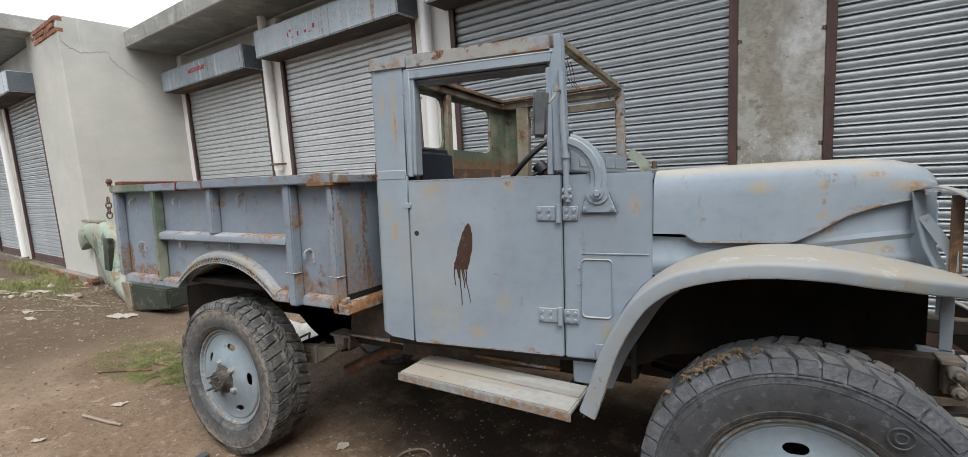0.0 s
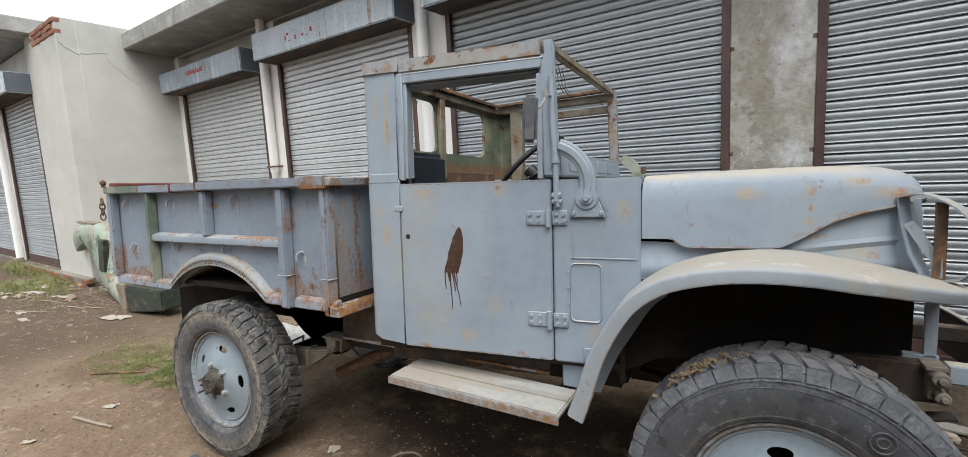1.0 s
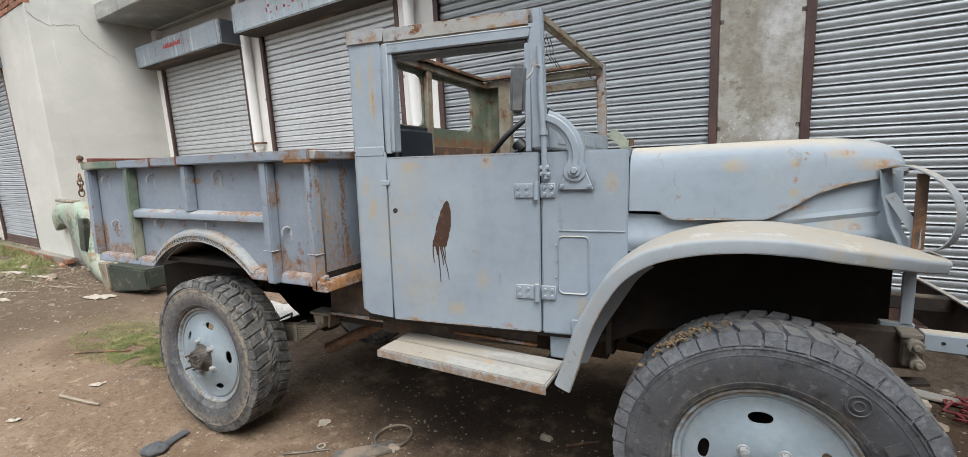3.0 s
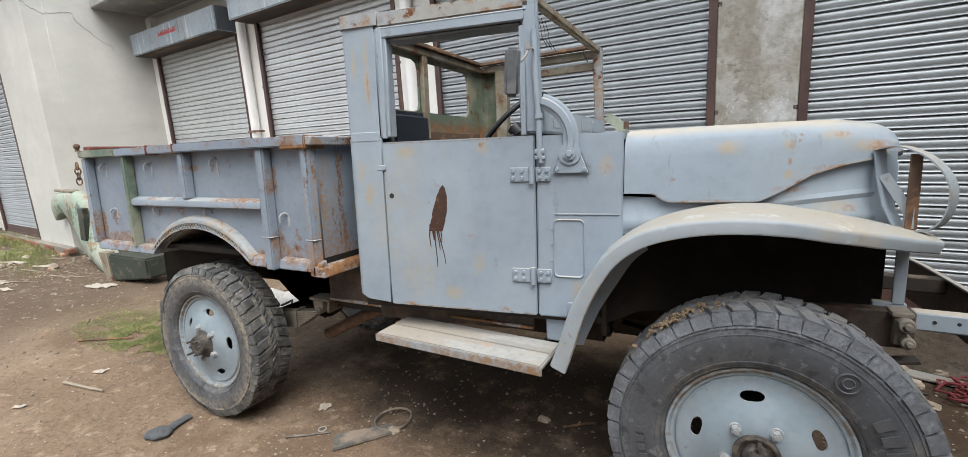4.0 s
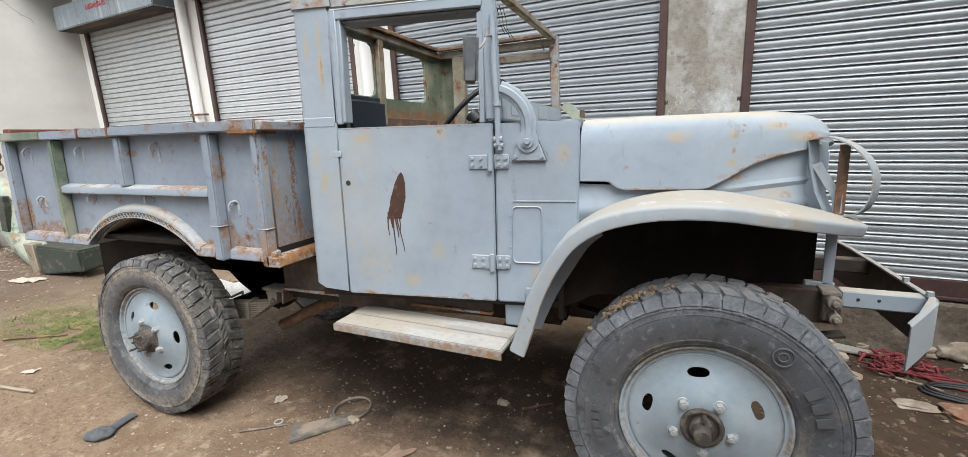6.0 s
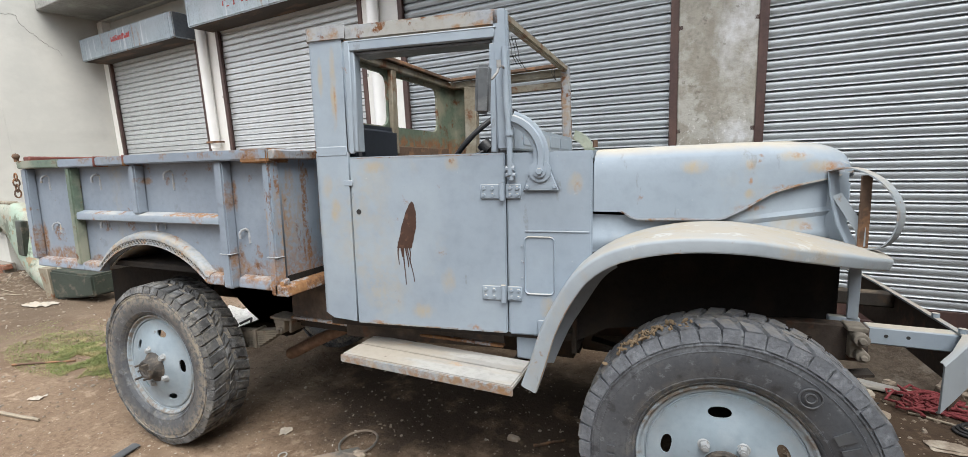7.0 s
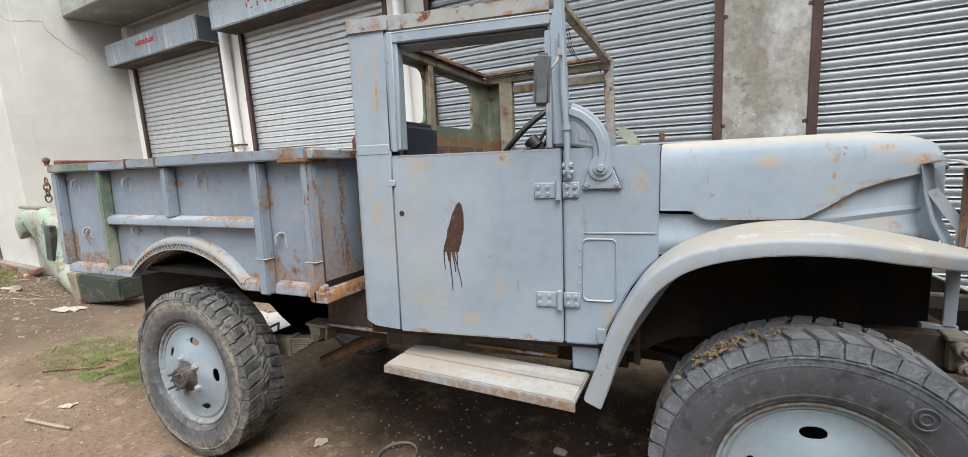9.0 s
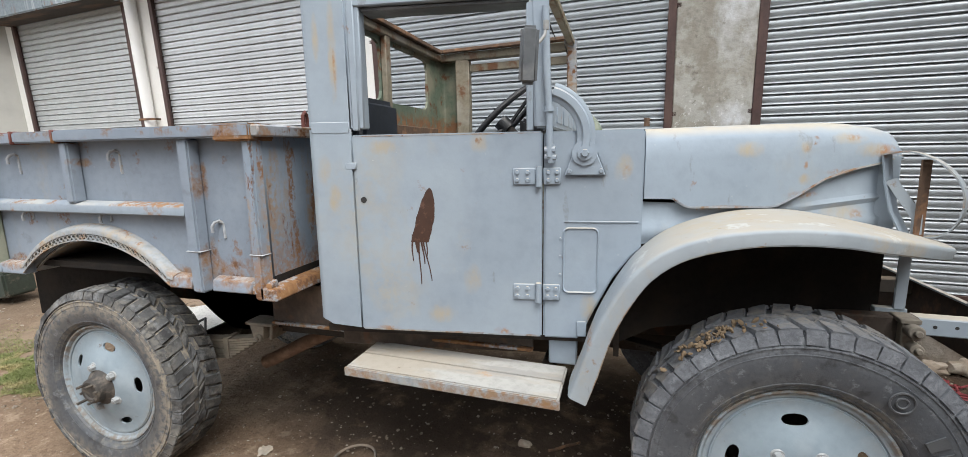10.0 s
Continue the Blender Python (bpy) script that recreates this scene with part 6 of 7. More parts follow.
# ---- chassis ----
for y0, y1 in ((0.30, 0.365), (0.90, 0.965)):
    bm = bmesh.new()
    hull8(bm, [(-2.15, y0, 0.70), (2.36, y0 + 0.075, 0.74), (2.36, y1 + 0.075, 0.74), (-2.15, y1, 0.70),
               (-2.15, y0, 0.86), (2.36, y0 + 0.075, 0.885), (2.36, y1 + 0.075, 0.885), (-2.15, y1, 0.86)])
    tpart("frame_rail", bevelled(bm, 0.006), FRAMEBROWN)
    bm = bmesh.new()
    hull8(bm, [(2.36, y0 + 0.10, 0.81), (2.66, y0 + 0.12, 0.80), (2.66, y1 + 0.12, 0.80), (2.36, y1 + 0.10, 0.81),
               (2.36, y0 + 0.10, 0.880), (2.66, y0 + 0.12, 0.872), (2.66, y1 + 0.12, 0.872), (2.36, y1 + 0.10, 0.880)])
    horn = tpart("frame_horn", bevelled(bm, 0.006), PAINT if y0 < 0.5 else CHASSIS)
    for k in range(3):
        bm = bmesh.new()
        yy = y0 + 0.108 + 0.006 * k
        tube(bm, [(2.42 + 0.07 * k, yy, 0.846), (2.42 + 0.07 * k, yy - 0.006, 0.846)], 0.007, 8)
        tpart("rivet_hole", bm, VOID, horn)
for x in (-1.9, -0.9, 0.2, 1.2, 2.1):
    bm = bmesh.new()
    rim_box(bm, x, x + 0.07, 0.36, 0.92, 0.73, 0.83)
    tpart("cross_member", bm, CHASSIS)


def leaf_spring(x0, x1, y, z_end, drop, n=8, mt=CHASSIS, taper=1.0):
    for k in range(n):
        f = 0.5 * (1 - taper * k / (n + 1.5))
        xm = (x0 + x1) / 2
        half = (x1 - x0) * f
        pts = []
        for j in range(9):
            t = j / 4 - 1
            x = xm + half * t
            u = (x - xm) / ((x1 - x0) / 2)
            pts.append((x, y, z_end - drop * (1 - u * u) - 0.0125 * k))
        bm = bmesh.new()
        strap(bm, pts, 0.065, 0.010, (0, 1, 0))
        tpart("spring_leaf", bm, mt)


leaf_spring(-1.62, -0.37, 0.10, 0.650, 0.060, 8, DUSTSTEEL, 0.42)
leaf_spring(-1.68, -0.46, 1.02, 0.665, 0.075)
leaf_spring(1.30, 2.36, 0.33, 0.72, 0.06)
leaf_spring(1.30, 2.36, 0.95, 0.72, 0.06)
bm = bmesh.new()
rim_box(bm, -0.600, -0.572, 0.058, 0.066, 0.522, 0.632)
rim_box(bm, -0.600, -0.572, 0.134, 0.142, 0.522, 0.632)
rim_box(bm, -0.600, -0.572, 0.066, 0.134, 0.625, 0.632)
tpart("spring_clip", bevelled(bm, 0.003), DUSTSTEEL)
bm = bmesh.new()
hull8(bm, [(-0.41, 0.06, 0.640), (-0.355, 0.06, 0.640), (-0.355, 0.30, 0.640), (-0.41, 0.30, 0.640), (-0.43, 0.06, 0.715), (-0.345, 0.06, 0.715), (-0.345, 0.30, 0.715), (-0.43, 0.30, 0.715)])
hull8(bm, [(-0.335, 0.075, 0.640), (-0.318, 0.075, 0.640), (-0.318, 0.30, 0.640), (-0.335, 0.30, 0.640), (-0.325, 0.075, 0.725), (-0.305, 0.075, 0.725), (-0.305, 0.30, 0.725), (-0.325, 0.30, 0.725)])
rim_box(bm, -0.445, -0.290, 0.05, 0.30, 0.716, 0.732)
tube(bm, [(-0.375, 0.045, 0.655), (-0.375, 0.20, 0.655)], 0.020, 12)
tube(bm, [(-0.375, 0.034, 0.655), (-0.375, 0.046, 0.655)], 0.012, 6)
tpart("spring_shackle", bevelled(bm, 0.004), DUSTSTEEL)
bm = bmesh.new()
rim_box(bm, 2.288, 2.330, 0.340, 0.410, 0.765, 0.875)
rim_box(bm, 2.276, 2.342, 0.330, 0.420, 0.872, 0.892)
tube(bm, [(2.315, 0.300, 0.850), (2.315, 0.415, 0.850)], 0.027, 12)
tube(bm, [(2.322, 0.300, 0.785), (2.322, 0.415, 0.785)], 0.023, 12)
tube(bm, [(2.315, 0.285, 0.850), (2.315, 0.302, 0.850)], 0.015, 6)
tube(bm, [(2.322, 0.285, 0.785), (2.322, 0.302, 0.785)], 0.013, 6)
tpart("front_shackle", bevelled(bm, 0.004), DUSTSTEEL, label="dusty spring shackle with two bolts")
for x, z in ((FWX, FWZ), (RWX, RWZ)):
    bm = bmesh.new()
    tube(bm, [(x, 0.02, z), (x - 0.0, 1.25, z)], 0.045, 14)
    bmesh.ops.create_uvsphere(bm, u_segments=16, v_segments=10, radius=0.155, matrix=Matrix.Translation((x, YC + 0.12, z)))
    tpart("axle", bm, CHASSIS)
    bm = bmesh.new()
    lathe(bm, [(0.0001, 0.05), (0.17, 0.05), (0.18, 0.06), (0.18, 0.12), (0.10, 0.13), (0.0001, 0.13)], (x, FY if x > 0 else RY, z), 28)
    tpart("brake_drum", bm, CHASSIS)
bm = bmesh.new()
tube(bm, [(-0.575, 0.305, 0.395), (-0.50, 0.31, 0.43), (-0.36, 0.33, 0.505), (-0.15, 0.40, 0.60), (0.3, 0.45, 0.64)], 0.036, 14)
tpart("exhaust_pipe", bm, PIPERUST, label="rusty exhaust pipe cut short")
bm = bmesh.new()
lathe(bm, [(0.0001, -0.006), (0.030, -0.006), (0.030, 0.0), (0.0001, 0.0)], (0, 0, 0), 14)
me = finish("pipe_mouth", bm, VOID)
pm = part("pipe_mouth", me, None, truck)
pm.matrix_basis = Matrix.Translation((-0.5795, 0.3047, 0.3929)) @ Vector((-0.14, -0.01, -0.065)).to_track_quat("-Y", "Z").to_matrix().to_4x4()
bm = bmesh.new()
rim_box(bm, 0.30, 1.22, 0.42, 0.86, 0.56, 0.74)
rim_box(bm, 1.2, 2.1, 0.46, 0.86, 0.60, 1.30)
tpart("engine_and_gearbox", bevelled(bm, 0.03, 2), CHASSIS)
bm = bmesh.new()
tube(bm, [(-1.0, YC, 0.56), (0.35, YC, 0.64)], 0.035, 12)
tpart("propeller_shaft", bm, CHASSIS)
bm = bmesh.new()
rim_box(bm, -0.35, 0.10, 0.12, 0.30, 0.66, 0.93)
tpart("fuel_tank", bevelled(bm, 0.03, 3), CHASSIS)
bm = bmesh.new()
rim_box(bm, -0.30, 0.95, 0.080, 0.094, 0.742, 0.93)
skirt = tpart("frame_skirt", bevelled(bm, 0.003), FRAMEBROWN, label="dull grey plate along the frame below the cab")
bm = bmesh.new()
rim_box(bm, -0.30, 0.95, 0.065, 0.094, 0.728, 0.741)
tpart("skirt_flange", bevelled(bm, 0.002), CORNERRUST, skirt, "rusted lower flange")
bm = bmesh.new()
side_box(bm, 0.14, 0.945, 0.70, 0.824, -0.15, -0.13)
tpart("sill", bevelled(bm, 0.006), FRAMEBROWN)

# ---- running board ----
bm = bmesh.new()
for k in range(2):
    a, b = (-0.200 + 0.128 * k), (-0.075 + 0.128 * k)
    hull8(bm, [(0.266, a, 0.688), (1.092, a - 0.022, 0.678), (1.092, b - 0.022, 0.678), (0.266, b, 0.688),
               (0.266, a, 0.712), (1.092, a - 0.022, 0.702), (1.092, b - 0.022, 0.702), (0.266, b, 0.712)])
step_board = part("running_board", bevelled(bm, 0.006, 2), STEPWOOD, truck, "worn pale running board of two planks")
bm = bmesh.new()
hull8(bm, [(0.264, -0.2085, 0.674), (1.097, -0.2305, 0.664), (1.097, -0.2230, 0.664), (0.264, -0.2010, 0.674),
           (0.264, -0.2085, 0.7105), (1.097, -0.2305, 0.7005), (1.097, -0.2230, 0.7005), (0.264, -0.2010, 0.7105)])
part("board_edge", bevelled(bm, 0.003, 2), ARCHPAINT, step_board, "tan and rusty front edge")
for x in (0.36, 0.98):
    bm = bmesh.new()
    rim_box(bm, x, x + 0.05, -0.17, 0.36, 0.635, 0.672)
    part("board_bracket", bevelled(bm, 0.004), CHASSIS, step_board)

bm = bmesh.new()
rim_box(bm, 1.015, 1.125, 0.055, 0.075, 0.695, 0.815)
part("step_block", bevelled(bm, 0.006), PAINT, truck)

# ---- front: bumper, lamp guard, radiator support ----
bm = bmesh.new()
path = [(2.560, 0.300), (2.600, 0.318), (2.650, 0.350), (2.672, 0.400), (2.672, 0.9), (2.672, 1.25), (2.66, 1.50), (2.62, 1.56)]
rows = []
for i, (x, y) in enumerate(path):
    a, b = Vector(path[max(i - 1, 0)]), Vector(path[min(i + 1, len(path) - 1)])
    t = (b - a).normalized()
    n = Vector((t.y, -t.x))
    w = 0.032 if 2 <= i <= 6 else 0.02
    dz = (-0.085, -0.045, 0.0)[i] if i < 3 else 0.0
    rows.append([(x - n.x * w, y - n.y * w, 0.880 + dz), (x - n.x * 0.010, y - n.y * 0.010, 0.880 + dz), (x, y, 0.870 + dz), (x, y, 0.70 + dz * 1.1), (x - n.x * 0.010, y - n.y * 0.010, 0.692 + dz * 1.1)])
grid_faces(bm, rows)
bumper = thicken(tpart("bumper", bm, FENDERPAINT, label="grey channel bumper with its end bent back", sharp=45), 0.008, -1.0)
rows = []
for i, (x, y) in enumerate(path[1:7]):
    a, b = Vector(path[i]), Vector(path[min(i + 2, len(path) - 1)])
    t = (b - a).normalized()
    n = Vector((t.y, -t.x))
    dz = -0.045 if i == 0 else 0.0
    rows.append([(x - n.x * d, y - n.y * d, z + dz) for d, z in ((0.013, 0.866), (0.013, 0.655))])
bm = bmesh.new()
grid_faces(bm, rows)
thicken(tpart("bumper_lining", bm, DARKLINING, bumper, "rust inside the bumper channel"), 0.004, -1.0)
for y in (0.42, 0.62):
    bm = bmesh.new()
    tube(bm, [(2.65, y, 0.880), (2.65, y, 0.898)], 0.013, 6)
    tpart("bumper_bolt", bm, PAINT, bumper)
bm = bmesh.new()
pts = [(2.205, 0.445, 1.488), (2.265, 0.400, 1.498), (2.325, 0.355, 1.466), (2.366, 0.323, 1.416), (2.388, 0.306, 1.358), (2.390, 0.304, 1.295), (2.376, 0.315, 1.238), (2.350, 0.335, 1.205), (2.320, 0.358, 1.196)]
fine = []
for i in range(len(pts) - 1):
    p0, p1, p2, p3 = (Vector(pts[min(max(j, 0), len(pts) - 1)]) for j in (i - 1, i, i + 1, i + 2))
    for j in range(4):
        f = j / 4
        fine.append(0.5 * (2 * p1 + (p2 - p0) * f + (2 * p0 - 5 * p1 + 4 * p2 - p3) * f * f + (3 * p1 - p0 - 3 * p2 + p3) * f ** 3))
fine.append(Vector(pts[-1]))
strap(bm, fine, 0.060, 0.005, (0.6, 0.8, 0))
guard = part("lamp_guard", bm, FENDERPAINT, truck, "bent flat-steel lamp guard without its lamp")
bm = bmesh.new()
strap(bm, [(2.212, 0.440, 1.485), (2.222, 0.435, 1.39), (2.245, 0.425, 1.28), (2.280, 0.405, 1.195)], 0.050, 0.005, (0.8, 0.6, 0))
part("guard_post", bm, PAINT, guard)
bm = bmesh.new()
strap(bm, [(2.226, 0.425, 1.395), (2.296, 0.375, 1.265), (2.298, 0.372, 1.195)], 0.034, 0.005, (0.8, -0.2, 0.4))
part("guard_post", bm, FENDERPAINT, guard)
bm = bmesh.new()
strap(bm, [(2.302, 0.372, 1.470), (2.304, 0.370, 1.190)], 0.040, 0.006, (0.9, 0.4, 0))
part("guard_post", bm, RUSTIRON, guard, "rusted guard post")
bm = bmesh.new()
tube(bm, [(2.30, 0.47, 1.30), (2.30, 0.43, 1.31)], 0.012, 8)
tube(bm, [(2.29, 0.46, 1.325), (2.305, 0.44, 1.275)], 0.008, 6)
part("lamp_bracket", bm, CHASSIS, guard)
bm = bmesh.new()
rim_box(bm, 2.298, 2.338, 0.435, 0.445, 0.89, 1.16)
rim_box(bm, 2.330, 2.338, 0.445, 0.50, 0.89, 1.16)
rim_box(bm, 2.240, 2.345, 0.435, 0.47, 0.875, 0.90)
tpart("radiator_support", bevelled(bm, 0.003), PAINT)

# ---- inside the cab ----
bm = bmesh.new()
rim_box(bm, 0.17, 0.27, 0.02, 0.365, 1.10, 1.75)
seat = tpart("seat_back", bevelled(bm, 0.03, 3), NAVY, label="dark navy vinyl seat back")
bm = bmesh.new()
rim_box(bm, 0.25, 0.68, 0.02, 0.565, 1.05, 1.20)
tpart("seat_cushion", bevelled(bm, 0.03, 3), NAVY)
sc = Vector((0.765, 0.335, 1.640))
axis = Vector((-0.70, 0.0, 0.714))
bm = bmesh.new()
u = Vector((0, 1, 0))
v = axis.cross(u).normalized()
tube(bm, [sc + (u * math.cos(a) + v * math.sin(a)) * 0.215 for a in (2 * math.pi * k / 36 for k in range(37))], 0.0125, 10)
for a in (0.4, 2.5, 4.7):
    tube(bm, [sc - axis * 0.03, sc + (u * math.cos(a) + v * math.sin(a)) * 0.215], 0.008, 6)
tube(bm, [sc + axis * 0.01, sc - axis * 0.04], 0.035, 12)
sw = part("steering_wheel", bm, BLACKPLASTIC, truck, "thin black steering wheel")
bm = bmesh.new()
tube(bm, [sc - axis * 0.04, sc - axis * 0.45], 0.022, 10)
part("steering_column", bm, CHASSIS, sw)
bm = bmesh.new()
rim_box(bm, 0.86, 0.96, 0.24, 0.50, 1.50, 1.615)
for vv in bm.verts:
    if vv.co.z > 1.6 and vv.co.x < 0.9:
        vv.co.z += 0.045
part("dash_cowl", bevelled(bm, 0.015, 2), BLACKPLASTIC, truck, "black instrument cowl")
bm = bmesh.new()
rim_box(bm, 0.93, 0.99, 0.02, far(0.02), 1.40, 1.585)
tpart("dashboard", bevelled(bm, 0.01), PAINT)
bm = bmesh.new()
rim_box(bm, -0.029, 0.029, -0.013, 0.013, -0.088, 0.088)
bevelled(bm, 0.012, 3)
me = finish("mirror", bm, MIRRORBACK)
mi = part("door_mirror", me, None, truck, "dark grey rounded door mirror seen from behind")
mi.matrix_basis = pose(0.983, -0.180, 1.815, 0, 3, 18)
bm = bmesh.new()
tube(bm, [(0.992, -0.168, 1.850), (1.012, -0.158, 1.856), (1.026, -0.142, 1.880), (1.028, -0.130, 1.905), (1.018, -0.070, 1.915), (1.004, -0.010, 1.920)], 0.005, 8)
tube(bm, [(1.028, -0.131, 1.898), (1.028, -0.131, 1.925)], 0.009, 8)
part("mirror_arm", bm, RUSTY, truck, "bent rusty mirror arm")
for k in range(3):
    bm = bmesh.new()
    y = 0.12 + 0.05 * k
    tube(bm, [(0.975, y, 2.085), (0.98, y + 0.03, 2.04), (0.99, y + 0.01, 2.0), (1.0, y + 0.05 + 0.02 * k, 1.965)], 0.0016, 5)
    tpart("loose_wire", bm, CABLE)
for k in range(2):
    bm = bmesh.new()
    tube(bm, [(0.975, 0.9 + 0.06 * k, 2.085), (0.98, 0.86 + 0.06 * k, 2.05), (0.985, 0.93 + 0.02 * k, 2.02)], 0.0018, 5)
    tpart("loose_wire", bm, CABLE)

# ---- small things on the building ----
def down_pipe(s, q, z0, z1, r, lean=0.0):
    bm = bmesh.new()
    tube(bm, [(s, q, z1), (s + lean, q, z0)], r, 16)
    t = solo("down_pipe", bm, PVC, "white plastic down pipe on the shop front", "pipe", group="down pipes", matrix=FM)
    return t


down_pipe(-6.00, -0.075, 1.86, 3.97, 0.060)
down_pipe(-3.10, -0.075, 0.35, 3.97, 0.060)
down_pipe(-12.55, NEAR_Q - 0.07, 0.5, 4.1, 0.055)
for s, z in ((-6.00, 1.93), (-3.10, 1.2), (-3.10, 2.9)):
    bm = bmesh.new()
    rim_box(bm, s - 0.09, s + 0.09, -0.145, -0.135, z, z + 0.025)
    rim_box(bm, s - 0.09, s - 0.08, -0.135, 0.0, z, z + 0.025)
    rim_box(bm, s + 0.08, s + 0.09, -0.135, 0.0, z, z + 0.025)
    solo("pipe_clamp", bevelled(bm, 0.002), RUSTIRON, "rusty steel clamp round a down pipe", "pipe clamp", group="pipe clamps", matrix=FM)
# crack in the side wall
CRACKED = surf("crack_shadow", (0.12, 0.11, 0.095), 0.95)
bm = bmesh.new()
crack = [(-1.54, 3.97), (-1.50, 3.88), (-1.42, 3.82), (-1.30, 3.77), (-1.10, 3.80), (-0.96, 3.82), (-0.93, 3.72), (-0.86, 3.64), (-0.76, 3.56), (-0.68, 3.47), (-0.55, 3.40), (-0.45, 3.28)]
random.seed(5)
pts = []
for (a, za), (b, zb) in zip(crack, crack[1:]):
    for k in range(4):
        f = k / 4
        pts.append((SIDE_S + 0.001, a + (b - a) * f + random.uniform(-0.012, 0.012), za + (zb - za) * f + random.uniform(-0.016, 0.016)))
for k in range(0, len(pts) - 3, 3):
    strap(bm, pts[k:k + 4], 0.0022 + 0.0028 * random.random() * (1 - k / len(pts)), 0.004, (0, 0.3, 1))
solo("crack", bm, CRACKED, "dark jagged crack in the plaster", "crack", matrix=FM, smooth=False)
# bare bricks at the top of the pier and along the plinth
bm = bmesh.new()
rim_box(bm, 0, 0.215, 0, 0.10, 0, 0.066)
BRICKM = finish("brick", bevelled(bm, 0.006), BRICK)


def brick_patch(name, s0, s1, z0, courses, q, label, ragged=0.2):
    bm = bmesh.new()
    rim_box(bm, s0 + 0.02, s1 - 0.02, q - 0.006, q + 0.12, z0, z0 + courses * 0.078)
    wall = solo(name, bm, MORTAR, label, "brickwork", kind="structure", matrix=FM)
    for c in range(courses):
        s = s0 - (0.11 if c % 2 else 0.0)
        while s + 0.215 < s1 + 0.1:
            if random.random() > ragged * (c == courses - 1):
                b = part("brick", BRICKM, None, wall)
                b.location = (s + random.uniform(-0.004, 0.004), q - 0.016 + random.uniform(-0.012, 0.006), z0 + c * 0.078 + 0.006)
                b.rotation_euler = (0, 0, random.uniform(-0.04, 0.04))
            s += 0.227


brick_patch("wall_brick_1", -9.90, -8.84, 4.02, 3, NEAR_Q + 0.006, "bare red bricks at the top of the pier")
brick_patch("plinth_brick", -12.4, -8.70, 0.10, 4, NEAR_Q - 0.10, "low plinth of weathered red bricks", 0.3)
bm = bmesh.new()
rim_box(bm, -8.775, -8.70, -1.66, -1.38, 1.08, 1.13)
solo("wall_ledge", bevelled(bm, 0.01), BRICK, "broken brick ledge on the side wall", "ledge", kind="structure", matrix=FM)

# ---- wrecked body panel behind the truck ----
WINGPAINT = surf("flaking_wing_paint", (0.33, 0.34, 0.28), 0.7, layers=(
    dict(colour=(0.27, 0.36, 0.29), scale=2.0, at=0.50, soft=0.08, amount=0.8),
    dict(colour=(0.10, 0.12, 0.085), scale=4.5, at=0.57, soft=0.05, amount=0.85),
    dict(colour=(0.21, 0.44, 0.33), scale=3, at=0.45, soft=0.1, z=(0.35, 0.25), amount=0.8),
    dict(colour=(0.27, 0.17, 0.09), scale=8, at=0.58, soft=0.05, amount=0.8),), bump=((40, 0.3, 0.006),))
panel = thing("car_wing", "faded tan and green wing cut from a car", "car wing", base=(-5.5, 1.3, ground_z(-5.5, 1.3)))
outer = [(-7.20, 1.18), (-6.69, 1.22), (-6.23, 1.25), (-5.95, 1.15), (-5.78, 1.05), (-5.71, 0.80), (-5.70, 0.55), (-5.43, 0.40), (-5.17, 0.36)]
inner = [(-7.22, 0.74), (-7.08, 0.82), (-6.88, 0.89), (-6.66, 0.84), (-6.43, 0.67), (-6.26, 0.46), (-5.97, 0.29), (-5.61, 0.18), (-5.27, 0.10)]


def wing_y(x):
    return 1.16 - 0.141 * (x + 5.03)


bm = bmesh.new()
rows = []
for (xo, zo), (xi, zi) in zip(outer, inner):
    row = [(xo + 0.03, wing_y(xo) + 0.20, zo - 0.04), (xo, wing_y(xo) + 0.03, zo)]
    for f, d in ((0.25, 0.03), (0.5, 0.045), (0.75, 0.03)):
        x = xo + (xi - xo) * f
        row.append((x, wing_y(x) - d, zo + (zi - zo) * f))
    row += [(xi + 0.01, wing_y(xi) - 0.01, zi + 0.012), (xi, wing_y(xi) + 0.01, zi), (xi + 0.02, wing_y(xi) + 0.14, zi + 0.02)]
    rows.append(row)
grid_faces(bm, rows)
w = part("wing_sheet", bm, WINGPAINT, panel, sharp=60)
thicken(w, 0.01)
md = w.modifiers.new("soft", "SUBSURF")
md.levels = md.render_levels = 2
bm = bmesh.new()
hull8(bm, [(x, wing_y(x) + d, z) for z, s in ((0.56, 0.0), (1.00, 0.04)) for x, d in ((-6.02 + s, -0.05), (-5.80 + s, -0.05), (-5.80 + s, 0.02), (-6.04 + s, 0.02))])
part("wing_slot", bevelled(bm, 0.01), DARKGREEN, panel, "dark slot in the wing")
bm = bmesh.new()
hull8(bm, [(x, wing_y(x) + d, z) for z in (1.185, 1.225) for x, d in ((-7.16, 0.02), (-6.30, 0.0), (-6.25, 0.09), (-7.10, 0.07))])
part("wing_flange", bevelled(bm, 0.008), TAN, panel, "tan bent flange along the top")
bm = bmesh.new()
hull8(bm, [(x, wing_y(x) + d, z) for z in (0.30, 0.80) for x, d in ((-7.1, 0.22), (-6.3, 0.22), (-6.3, 0.30), (-7.1, 0.30))])
part("inner_arch", bevelled(bm, 0.03), DARKGREEN, panel, "dark inner side of the wheel arch")
bm = bmesh.new()
